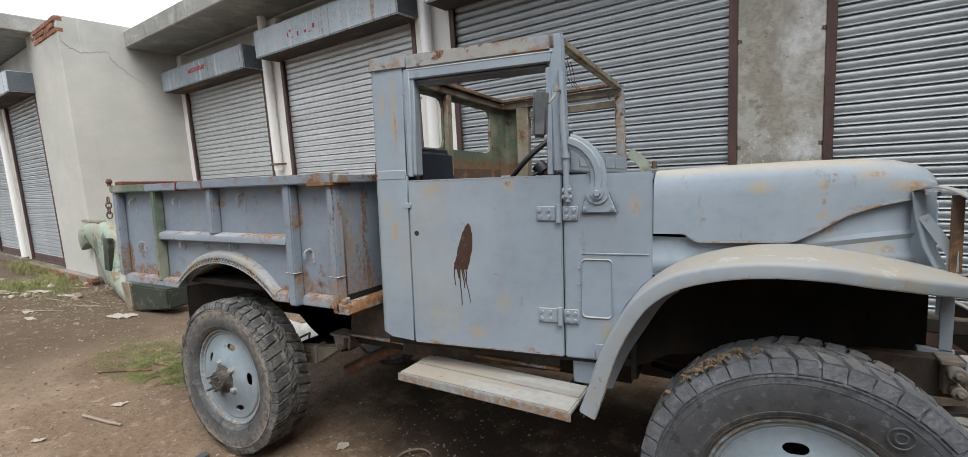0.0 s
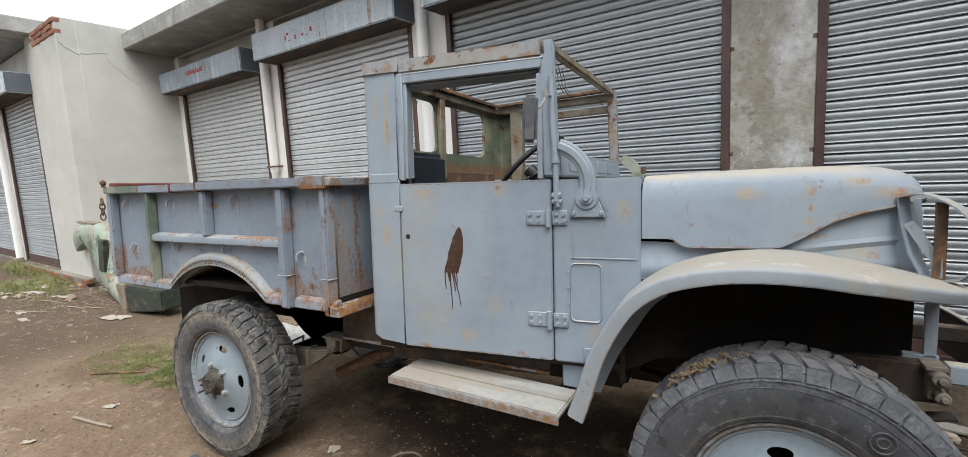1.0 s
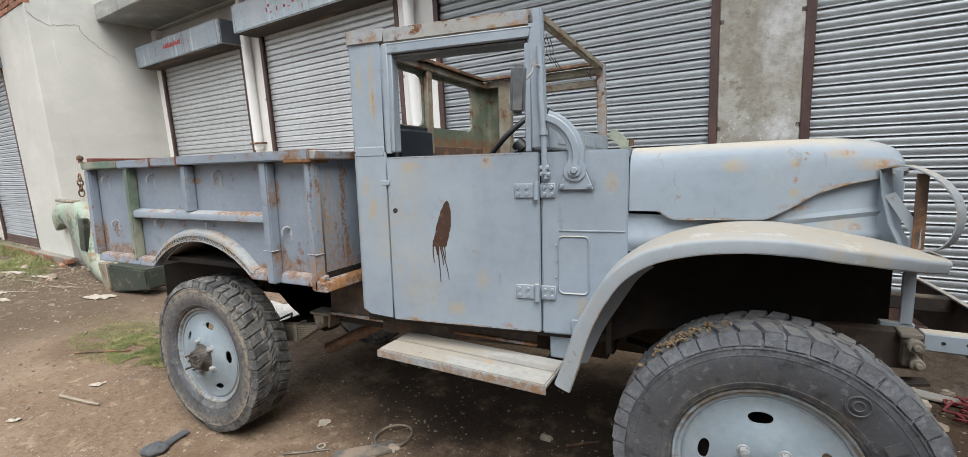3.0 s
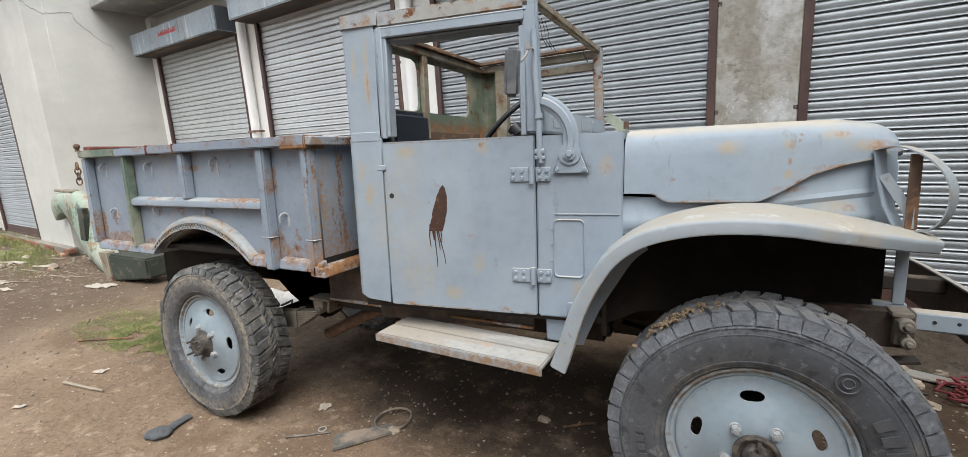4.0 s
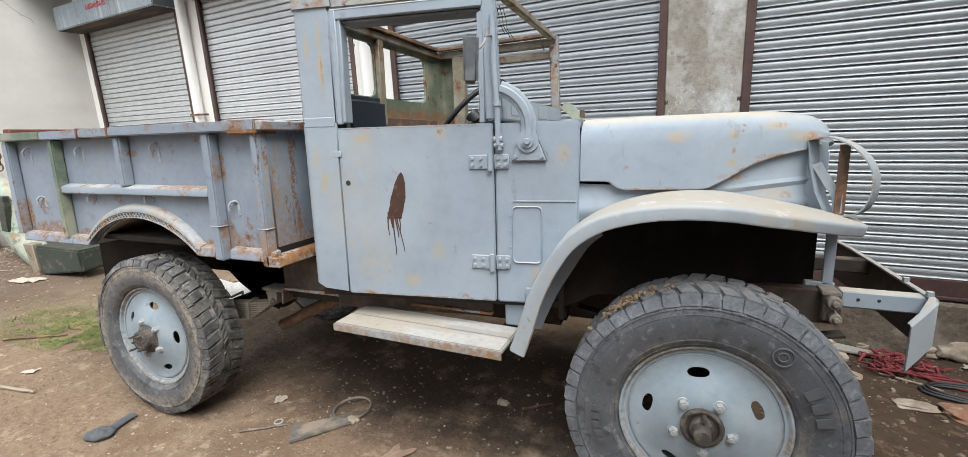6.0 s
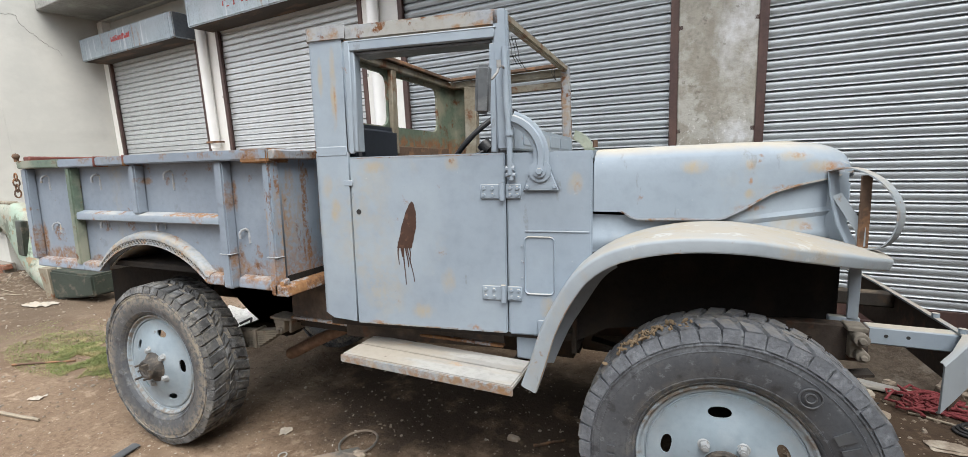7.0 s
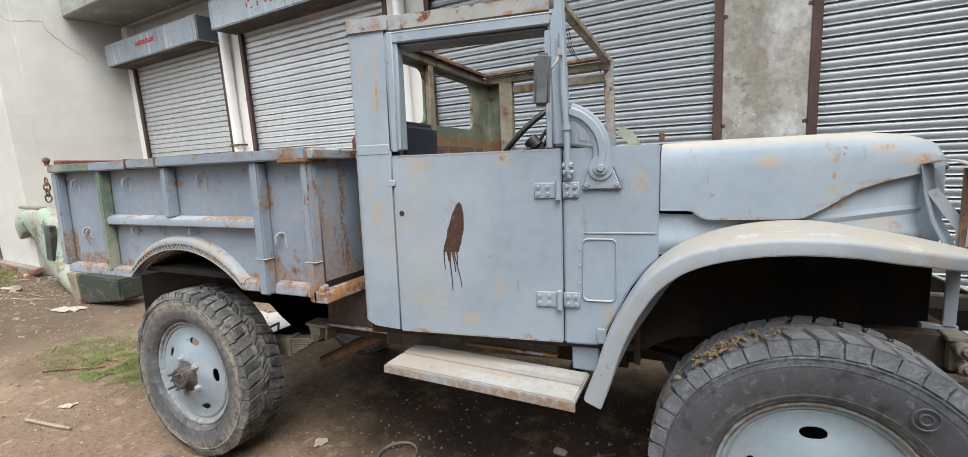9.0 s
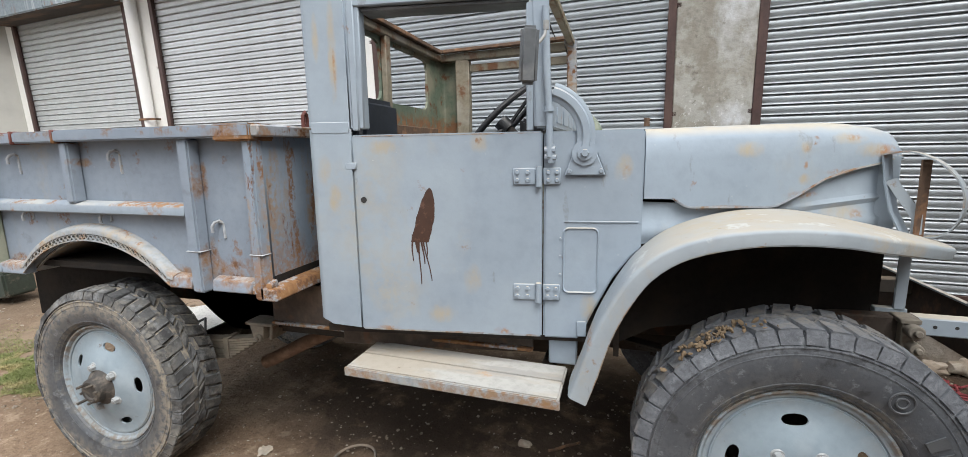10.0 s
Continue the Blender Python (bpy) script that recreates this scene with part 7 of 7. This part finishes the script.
hull8(bm, [(-5.00, 1.10, 0.12), (-4.40, 1.20, 0.18), (-4.44, 1.48, 0.18), (-5.04, 1.38, 0.12), (-5.05, 1.10, 0.46), (-4.42, 1.20, 0.42), (-4.46, 1.48, 0.42), (-5.09, 1.38, 0.46)])
part("inner_box", bevelled(bm, 0.02, 2), DARKGREEN, panel, "dark green inner panel")
bm = bmesh.new()
hull8(bm, [(-5.10, 1.08, 0.10), (-5.01, 1.09, 0.10), (-5.03, 1.20, 0.10), (-5.12, 1.19, 0.10), (-5.22, 1.08, 0.48), (-5.06, 1.09, 0.48), (-5.08, 1.20, 0.48), (-5.24, 1.19, 0.48)])
part("edge_plate", bevelled(bm, 0.006), TAN, panel, "brown edge of the cut wing")

# ---- loose things on the ground ----
def on_ground(x, y, up=0.0):
    return Vector((x, y, ground_z(x, y) + up))


def crumpled(bm, c, lx, ly, turn, h, seed, n=12, edge=0.25):
    """A crumpled sheet lying on the ground."""
    random.seed(seed)
    off = Vector((seed * 3.7, seed * 1.3, 0))
    m = Matrix.Rotation(radians(turn), 4, "Z")
    rows = []
    for i in range(n + 1):
        row = []
        for j in range(n + 1):
            u, v = 2 * i / n - 1, 2 * j / n - 1
            k = 1 + edge * noise.noise(Vector((u * 1.6, v * 1.6, seed)))
            p = m @ Vector((u * lx / 2 * k, v * ly / 2 * k, 0))
            q = on_ground(c[0] + p.x, c[1] + p.y, 0.006)
            q.z += h * abs(noise.noise(Vector((u * 2.3, v * 2.3, 0)) + off)) + 0.3 * h * abs(noise.noise(Vector((u * 6, v * 6, 1)) + off))
            row.append(q)
        rows.append(row)
    grid_faces(bm, rows)


GLOVE = surf("old_black_cloth", (0.085, 0.092, 0.10), 0.85, bump=((60, 0.4, 0.004),))
bm = bmesh.new()
gz = ground_z(-1.13, -0.49)
bmesh.ops.create_icosphere(bm, subdivisions=4, radius=1.0, matrix=Matrix.Translation((-1.13, -0.50, gz + 0.016)) @ Matrix.Rotation(0.5, 4, "Z") @ Matrix.Diagonal((0.075, 0.058, 0.028, 1)))
for v in bm.verts:
    p = v.co * 26.0
    v.co += Vector((noise.noise(p), noise.noise(p + Vector((7, 0, 0))), abs(noise.noise(p * 1.5)) * 1.2)) * 0.014
rows = []
for k in range(9):
    f = k / 8
    c = Vector((-1.125 - 0.035 * f, -0.455 + 0.145 * f, gz + 0.016))
    wid, hig = 0.032 - 0.004 * math.sin(3 * f), 0.016 - 0.005 * f
    rows.append([c + Vector((wid * math.cos(a), 0.2 * wid * math.cos(a), hig * math.sin(a) + 0.004 * noise.noise(Vector((9 * f, 2 * a, 3))))) for a in (2 * math.pi * m / 12 for m in range(12))])
grid_faces(bm, rows, closed_v=True)
solo("old_glove", bm, GLOVE, "crumpled dark grey cloth glove on the earth", "glove", sharp=70)
FLAP = surf("rubber_flap", (0.12, 0.115, 0.105), 0.7, layers=(dict(colour=(0.25, 0.20, 0.155), scale=7, at=0.48, soft=0.15),))
bm = bmesh.new()
hull8(bm, [(x, y, ground_z(x, y) + 0.002) for x, y in ((-0.10, -0.20), (-0.20, -0.075), (0.06, 0.13), (0.12, 0.055))] + [(x, y, ground_z(x, y) + 0.018) for x, y in ((-0.10, -0.20), (-0.20, -0.075), (0.06, 0.13), (0.12, 0.055))])
solo("rubber_flap", bevelled(bm, 0.006, 2), FLAP, "flat dusty rubber flap on the earth", "mud flap")
bm = bmesh.new()
tube(bm, [on_ground(0.035 + 0.105 * math.cos(a), 0.155 + 0.105 * math.sin(a), 0.024 + 0.008 * math.sin(a)) for a in (2 * math.pi * k / 32 for k in range(33))], 0.0065, 8)
solo("rubber_ring", bm, FLAP, "thin dark rubber ring lying over the flap", "ring")
bm = bmesh.new()
tube(bm, [on_ground(-0.31 + 0.022 * math.cos(a), -0.06 + 0.022 * math.sin(a), 0.006) for a in (2 * math.pi * k / 16 for k in range(17))], 0.004, 6)
solo("washer", bm, STEPWOOD, "small pale ring on the earth", "ring")
WOODBIT = surf("weathered_stick", (0.34, 0.29, 0.22), 0.9, bump=((50, 0.5, 0.004),))
for a, b, r, mt in (((-0.44, -0.21), (-0.24, -0.06), 0.006, FLAP), ((-2.47, -0.41), (-2.05, -0.36), 0.012, WOODBIT), ((-3.3, 0.02), (-2.95, 0.28), 0.010, RUSTIRON), ((-0.75, -0.62), (-0.35, -0.52), 0.003, WOODBIT), ((0.95, 0.5), (1.10, 0.62), 0.008, RUSTIRON), ((3.35, 1.25), (3.75, 1.2), 0.012, WOODBIT), ((2.95, 1.62), (3.22, 1.5), 0.008, WOODBIT)):
    bm = bmesh.new()
    n = 6
    tube(bm, [on_ground(a[0] + (b[0] - a[0]) * k / n, a[1] + (b[1] - a[1]) * k / n, r + random.uniform(0, 0.004)) for k in range(n + 1)], r, 6, [1, 0.9, 1.05, 0.9, 1, 0.85, 0.7])
    solo("stick", bm, mt, "thin dry stick lying on the earth" if mt is WOODBIT else "thin rusty rod lying on the earth", "stick", group="sticks on the ground")
PLASTIC = surf("pink_plastic", (0.30, 0.205, 0.155), 0.45, layers=(dict(colour=(0.21, 0.15, 0.11), scale=9, at=0.46, soft=0.12),))
for c, lx, ly, tn, mt, s in (((0.52, -0.31), 0.19, 0.20, 50, PLASTIC, 11), ((0.46, -0.14), 0.09, 0.26, -20, PLASTIC, 13), ((0.62, -0.25), 0.12, 0.15, 10, PLASTIC, 14)):
    bm = bmesh.new()
    crumpled(bm, c, lx, ly * 0.8, tn, 0.010, s, 22, 0.7)
    solo("plastic_scrap", bm, mt, "torn pinkish plastic sheet trodden into the earth", "plastic scrap", group="plastic scraps", sharp=60)
for c, lx, ly, tn, s in (((-2.47, -0.19), 0.13, 0.08, 20, 21), ((-2.35, -0.70), 0.11, 0.05, 40, 22), ((-4.9, 0.92), 0.42, 0.22, 20, 23), ((-1.78, 0.05), 0.10, 0.10, 10, 24), ((-0.47, 0.12), 0.09, 0.11, 30, 25), ((-0.02, -0.36), 0.05, 0.10, -25, 26), ((-6.5, 1.0), 0.5, 0.12, 12, 27), ((-7.2, 0.95), 0.6, 0.15, 15, 28), ((-6.0, 0.4), 0.25, 0.12, -10, 29), ((3.52, 1.9), 0.10, 0.12, 60, 30), ((-5.6, 0.3), 0.2, 0.1, 0, 31), ((-7.6, 0.7), 0.35, 0.15, 5, 32)):
    bm = bmesh.new()
    crumpled(bm, c, lx * 0.72, ly * 0.72, tn, 0.02, s, 8, 0.5)
    solo("paper_scrap", bm, PAPER, "crumpled dirty white scrap of paper on the earth", "paper", group="paper scraps", sharp=60)
bm = bmesh.new()
crumpled(bm, (-2.45, 1.55), 0.9, 0.7, 15, 0.16, 41)
SACK = surf("white_sack", (0.78, 0.77, 0.74), 0.7, bump=((40, 0.3, 0.006),))
solo("plastic_sack", bm, SACK, "crumpled white plastic sack behind the rear wheel", "sack", sharp=70)
bm = bmesh.new()
tube(bm, [on_ground(-2.2 + 0.1 * k, 1.25 + 0.06 * math.sin(2.1 * k), 0.10 + 0.05 * math.sin(1.7 * k)) for k in range(7)], 0.012, 7)
solo("loose_cable", bm, CABLE, "loose black cable beside a white sack", "cable")


def rock(name, c, size, mt, seed, label, cat, flat=0.6, group=""):
    bm = bmesh.new()
    bmesh.ops.create_icosphere(bm, subdivisions=3, radius=0.5)
    for v in bm.verts:
        d = v.co.normalized()
        k = 1 + 0.35 * noise.noise(d * 1.6 + Vector((seed, 0, 0))) + 0.12 * noise.noise(d * 5 + Vector((0, seed, 0)))
        q = Vector((round(d.x * 1.4) * 0.25 + d.x * 0.75, round(d.y * 1.4) * 0.25 + d.y * 0.75, d.z))
        v.co = Vector((q.x * size[0], q.y * size[1], q.z * size[2])) * 0.5 * k
    z = min(v.co.z for v in bm.verts)
    base = on_ground(c[0], c[1])
    for v in bm.verts:
        v.co += Vector((c[0], c[1], base.z - z - 0.25 * size[2]))
    return solo(name, bm, mt, label, cat, group)


ROCK = surf("rough_stone", (0.33, 0.27, 0.21), 0.95, layers=(dict(colour=(0.45, 0.40, 0.33), scale=6, at=0.5, soft=0.12),), bump=((30, 0.6, 0.008),))
REDROCK = surf("brick_rubble", (0.30, 0.16, 0.10), 0.95, layers=(dict(colour=(0.36, 0.28, 0.21), scale=8, at=0.5, soft=0.12),), bump=((30, 0.6, 0.008),))
for c, sz, mt, s in (((2.90, 2.20), (0.20, 0.14, 0.14), REDROCK, 1), ((3.12, 2.32), (0.14, 0.10, 0.10), ROCK, 2), ((3.00, 2.1), (0.09, 0.08, 0.05), ROCK, 3), ((3.60, 2.05), (0.42, 0.22, 0.17), ROCK, 4), ((3.95, 2.0), (0.30, 0.2, 0.16), ROCK, 5),
                     ((3.30, 1.22), (0.42, 0.20, 0.07), REDROCK, 6), ((2.80, 1.85), (0.10, 0.08, 0.05), ROCK, 7), ((3.7, 1.5), (0.12, 0.1, 0.06), ROCK, 8), ((0.82, 0.53), (0.07, 0.05, 0.03), ROCK, 9), ((0.10, 0.075), (0.07, 0.06, 0.04), ROCK, 10),
                     ((2.75, 2.05), (0.16, 0.14, 0.08), ROCK, 11), ((3.32, 2.05), (0.18, 0.14, 0.10), ROCK, 12), ((2.72, 1.55), (0.22, 0.12, 0.04), ROCK, 13), ((3.0, 1.25), (0.2, 0.12, 0.03), ROCK, 14), ((3.25, 0.9), (0.12, 0.09, 0.04), REDROCK, 15)):
    rock("stone", c, sz, mt, s, "broken brick lump on the earth" if mt is REDROCK else "rough pale stone on the earth", "stone", group="stones beside the shops")
random.seed(77)
for k in range(26):
    x, y = random.uniform(-8.6, -5.6), random.uniform(0.55, 1.75)
    s = random.uniform(0.05, 0.14)
    rock("stone", (x, y), (s, s * random.uniform(0.6, 0.9), s * 0.6), REDROCK if k % 4 == 0 else ROCK, 40 + k, "small lump of broken brick" if k % 4 == 0 else "small rough stone on the earth", "stone", group="rubble before the shops")
for k in range(16):
    x, y, a, ln = random.uniform(-8.6, -5.4), random.uniform(0.3, 1.6), random.uniform(-0.6, 0.9), random.uniform(0.2, 0.6)
    bm = bmesh.new()
    tube(bm, [on_ground(x + math.cos(a) * ln * j / 5, y + math.sin(a) * ln * j / 5, 0.008 + random.uniform(0, 0.012)) for j in range(6)], random.uniform(0.004, 0.009), 5, [1, 0.9, 1.0, 0.85, 0.9, 0.6])
    solo("stick", bm, WOODBIT, "thin dry twig lying on the earth", "stick", group="sticks on the ground")
bm = bmesh.new()
hull8(bm, [(x, y, ground_z(x, y) + h) for h in (0.01, 0.03) for x, y in ((2.48, 2.02), (3.08, 1.86), (3.10, 1.95), (2.52, 2.16))])
solo("steel_plate", bevelled(bm, 0.004), STEPWOOD, "flat dusty steel plate lying by the shops", "steel plate")
random.seed(12)
bm = bmesh.new()
for k in range(24):
    a0 = random.uniform(0, 6.28)
    c = Vector((3.10, 1.78)) + Vector((random.gauss(0, 0.07), random.gauss(0, 0.06)))
    pts = []
    for j in range(9):
        a = a0 + j * random.uniform(0.3, 0.6)
        r = 0.04 + 0.009 * j
        x, y = c.x + r * math.cos(a) * 1.2, c.y + r * math.sin(a)
        pts.append(on_ground(x, y, 0.015 + random.uniform(0, 0.05) * max(0, 1 - 4 * math.hypot(x - 3.1, y - 1.78) ** 2)))
    tube(bm, pts, 0.0075, 6)
for k in range(6):
    tube(bm, [on_ground(3.1 + 0.045 * j, 1.66 - 0.018 * j + 0.012 * k + 0.02 * math.sin(j + k), 0.012 + 0.004 * k) for j in range(9)], 0.0075, 6)
solo("red_rope", bm, REDROPE, "tangled heap of faded red rope on the earth", "rope")
bm = bmesh.new()
for k in range(3):
    tube(bm, [on_ground(3.30 + 0.20 * math.cos(a) + 0.02 * k, 1.47 + 0.09 * math.sin(a) + 0.01 * k, 0.012 + 0.008 * k) for a in (0.6 + 0.35 * j for j in range(15))], 0.009, 6)
tube(bm, [on_ground(3.45 + 0.12 * j, 1.44 - 0.05 * j + 0.03 * math.sin(j * 1.3), 0.012) for j in range(9)], 0.010, 6)
solo("black_cable", bm, CABLE, "loose coils of black cable on the earth", "cable")
bm = bmesh.new()
tube(bm, [on_ground(2.78 + 0.16 * math.cos(a), 1.60 + 0.12 * math.sin(a), 0.010) for a in (1.2 + 0.35 * j for j in range(11))], 0.006, 6)
solo("black_cable", bm, CABLE, "single loop of thin black cable on the earth", "cable")

# ---- grass, pebbles and litter ----
random.seed(21)


def blades(bm, spots):
    for (cx, cy, rx, ry, n, hmax) in spots:
        for k in range(n):
            a, r = random.uniform(0, 6.28), math.sqrt(random.random())
            x, y = cx + rx * r * math.cos(a), cy + ry * r * math.sin(a)
            if noise.noise(Vector((x * 5, y * 5, 2))) < -0.22:
                continue
            p = on_ground(x, y, -0.004)
            h = hmax * random.uniform(0.35, 1.0) * (1.1 - 0.6 * r)
            t = random.uniform(0, 6.28)
            d = Vector((math.cos(t), math.sin(t), 0))
            s = Vector((-d.y, d.x, 0)) * random.uniform(0.0010, 0.0020)
            mid = p + Vector((0, 0, h * 0.6)) + d * h * 0.35
            tip = p + Vector((0, 0, h * 0.85)) + d * h * random.uniform(0.6, 1.2)
            v = [bm.verts.new(q) for q in (p - s, p + s, mid + s * 0.8, mid - s * 0.8, tip)]
            bm.faces.new((v[0], v[1], v[2], v[3]))
            bm.faces.new((v[3], v[2], v[4]))


bm = bmesh.new()
blades(bm, [(-2.75, 0.42, 0.60, 0.34, 22000, 0.042), (-3.1, 0.42, 0.80, 0.42, 14000, 0.034), (-3.4, 0.55, 0.9, 0.5, 4500, 0.030), (-9.6, 1.75, 0.9, 0.35, 1500, 0.30), (-10.6, 1.9, 0.9, 0.3, 1200, 0.34), (-8.2, 1.5, 0.5, 0.2, 500, 0.2), (-8.1, 1.0, 0.9, 0.4, 2600, 0.15), (-7.4, 1.0, 0.8, 0.35, 2200, 0.10), (-7.9, 1.45, 0.7, 0.3, 1800, 0.16), (-8.8, 1.75, 0.7, 0.3, 1600, 0.28), (-6.4, 0.8, 0.7, 0.3, 900, 0.05), (-7.4, 0.8, 0.9, 0.5, 900, 0.06)])
solo("grass", bm, GRASS, "sparse short grass in thin patches on the earth", "grass", kind="stuff", smooth=False)
bm = bmesh.new()
pos, faces = [], []
cube = [(-1, -1, -1), (1, -1, -1), (1, 1, -1), (-1, 1, -1), (-0.7, -0.6, 1), (0.6, -0.7, 1), (0.7, 0.6, 1), (-0.6, 0.7, 1)]
quads = ((0, 1, 5, 4), (1, 2, 6, 5), (2, 3, 7, 6), (3, 0, 4, 7), (4, 5, 6, 7))


def scatter(n, xr, yr, smin, smax):
    for k in range(n):
        x, y = random.uniform(*xr), random.uniform(*yr)
        s = smin + (smax - smin) * random.random() ** 3
        m = Matrix.Translation(on_ground(x, y, s * 0.15)) @ Euler((random.uniform(-0.4, 0.4), random.uniform(-0.4, 0.4), random.uniform(0, 6.28))).to_matrix().to_4x4()
        b = len(pos)
        for c in cube:
            pos.append(tuple(m @ Vector((c[0] * s * random.uniform(0.6, 1.2), c[1] * s * random.uniform(0.5, 1.0), c[2] * s * random.uniform(0.3, 0.6)))))
        for q in quads:
            faces.append(tuple(b + i for i in q))


scatter(3600, (-2.6, 2.6), (-1.2, 1.6), 0.0015, 0.011)
scatter(3200, (-7.5, -2.2), (-1.5, 2.0), 0.002, 0.018)
scatter(900, (-9.5, -5.0), (0.5, 2.2), 0.006, 0.035)
scatter(700, (2.2, 4.2), (0.2, 2.1), 0.004, 0.022)
me = bpy.data.meshes.new("pebbles")
me.from_pydata(pos, [], faces)
me.materials.append(STONE)
tagged(new("pebbles", me), "small pebbles and clods scattered over the earth", "pebbles", kind="stuff")
pos, faces = [], []
for k in range(760):
    x, y = (random.uniform(-2.5, 1.6), random.uniform(-1.0, 0.9)) if k < 600 else (random.uniform(-7, 4), random.uniform(-0.5, 1.9))
    s = random.uniform(0.002, 0.0065)
    p = on_ground(x, y, 0.006)
    t = random.uniform(0, 6.28)
    b = len(pos)
    for j in range(4):
        a = t + math.pi / 2 * j
        pos.append((p.x + s * math.cos(a) * (1.5 if j % 2 else 0.8), p.y + s * math.sin(a) * (1.5 if j % 2 else 0.8), p.z + random.uniform(0, 0.005)))
    faces.append((b, b + 1, b + 2, b + 3))
me = bpy.data.meshes.new("litter")
me.from_pydata(pos, [], faces)
me.materials.append(PAPER)
tagged(new("litter", me), "tiny pale flecks of litter on the earth", "litter", kind="stuff")
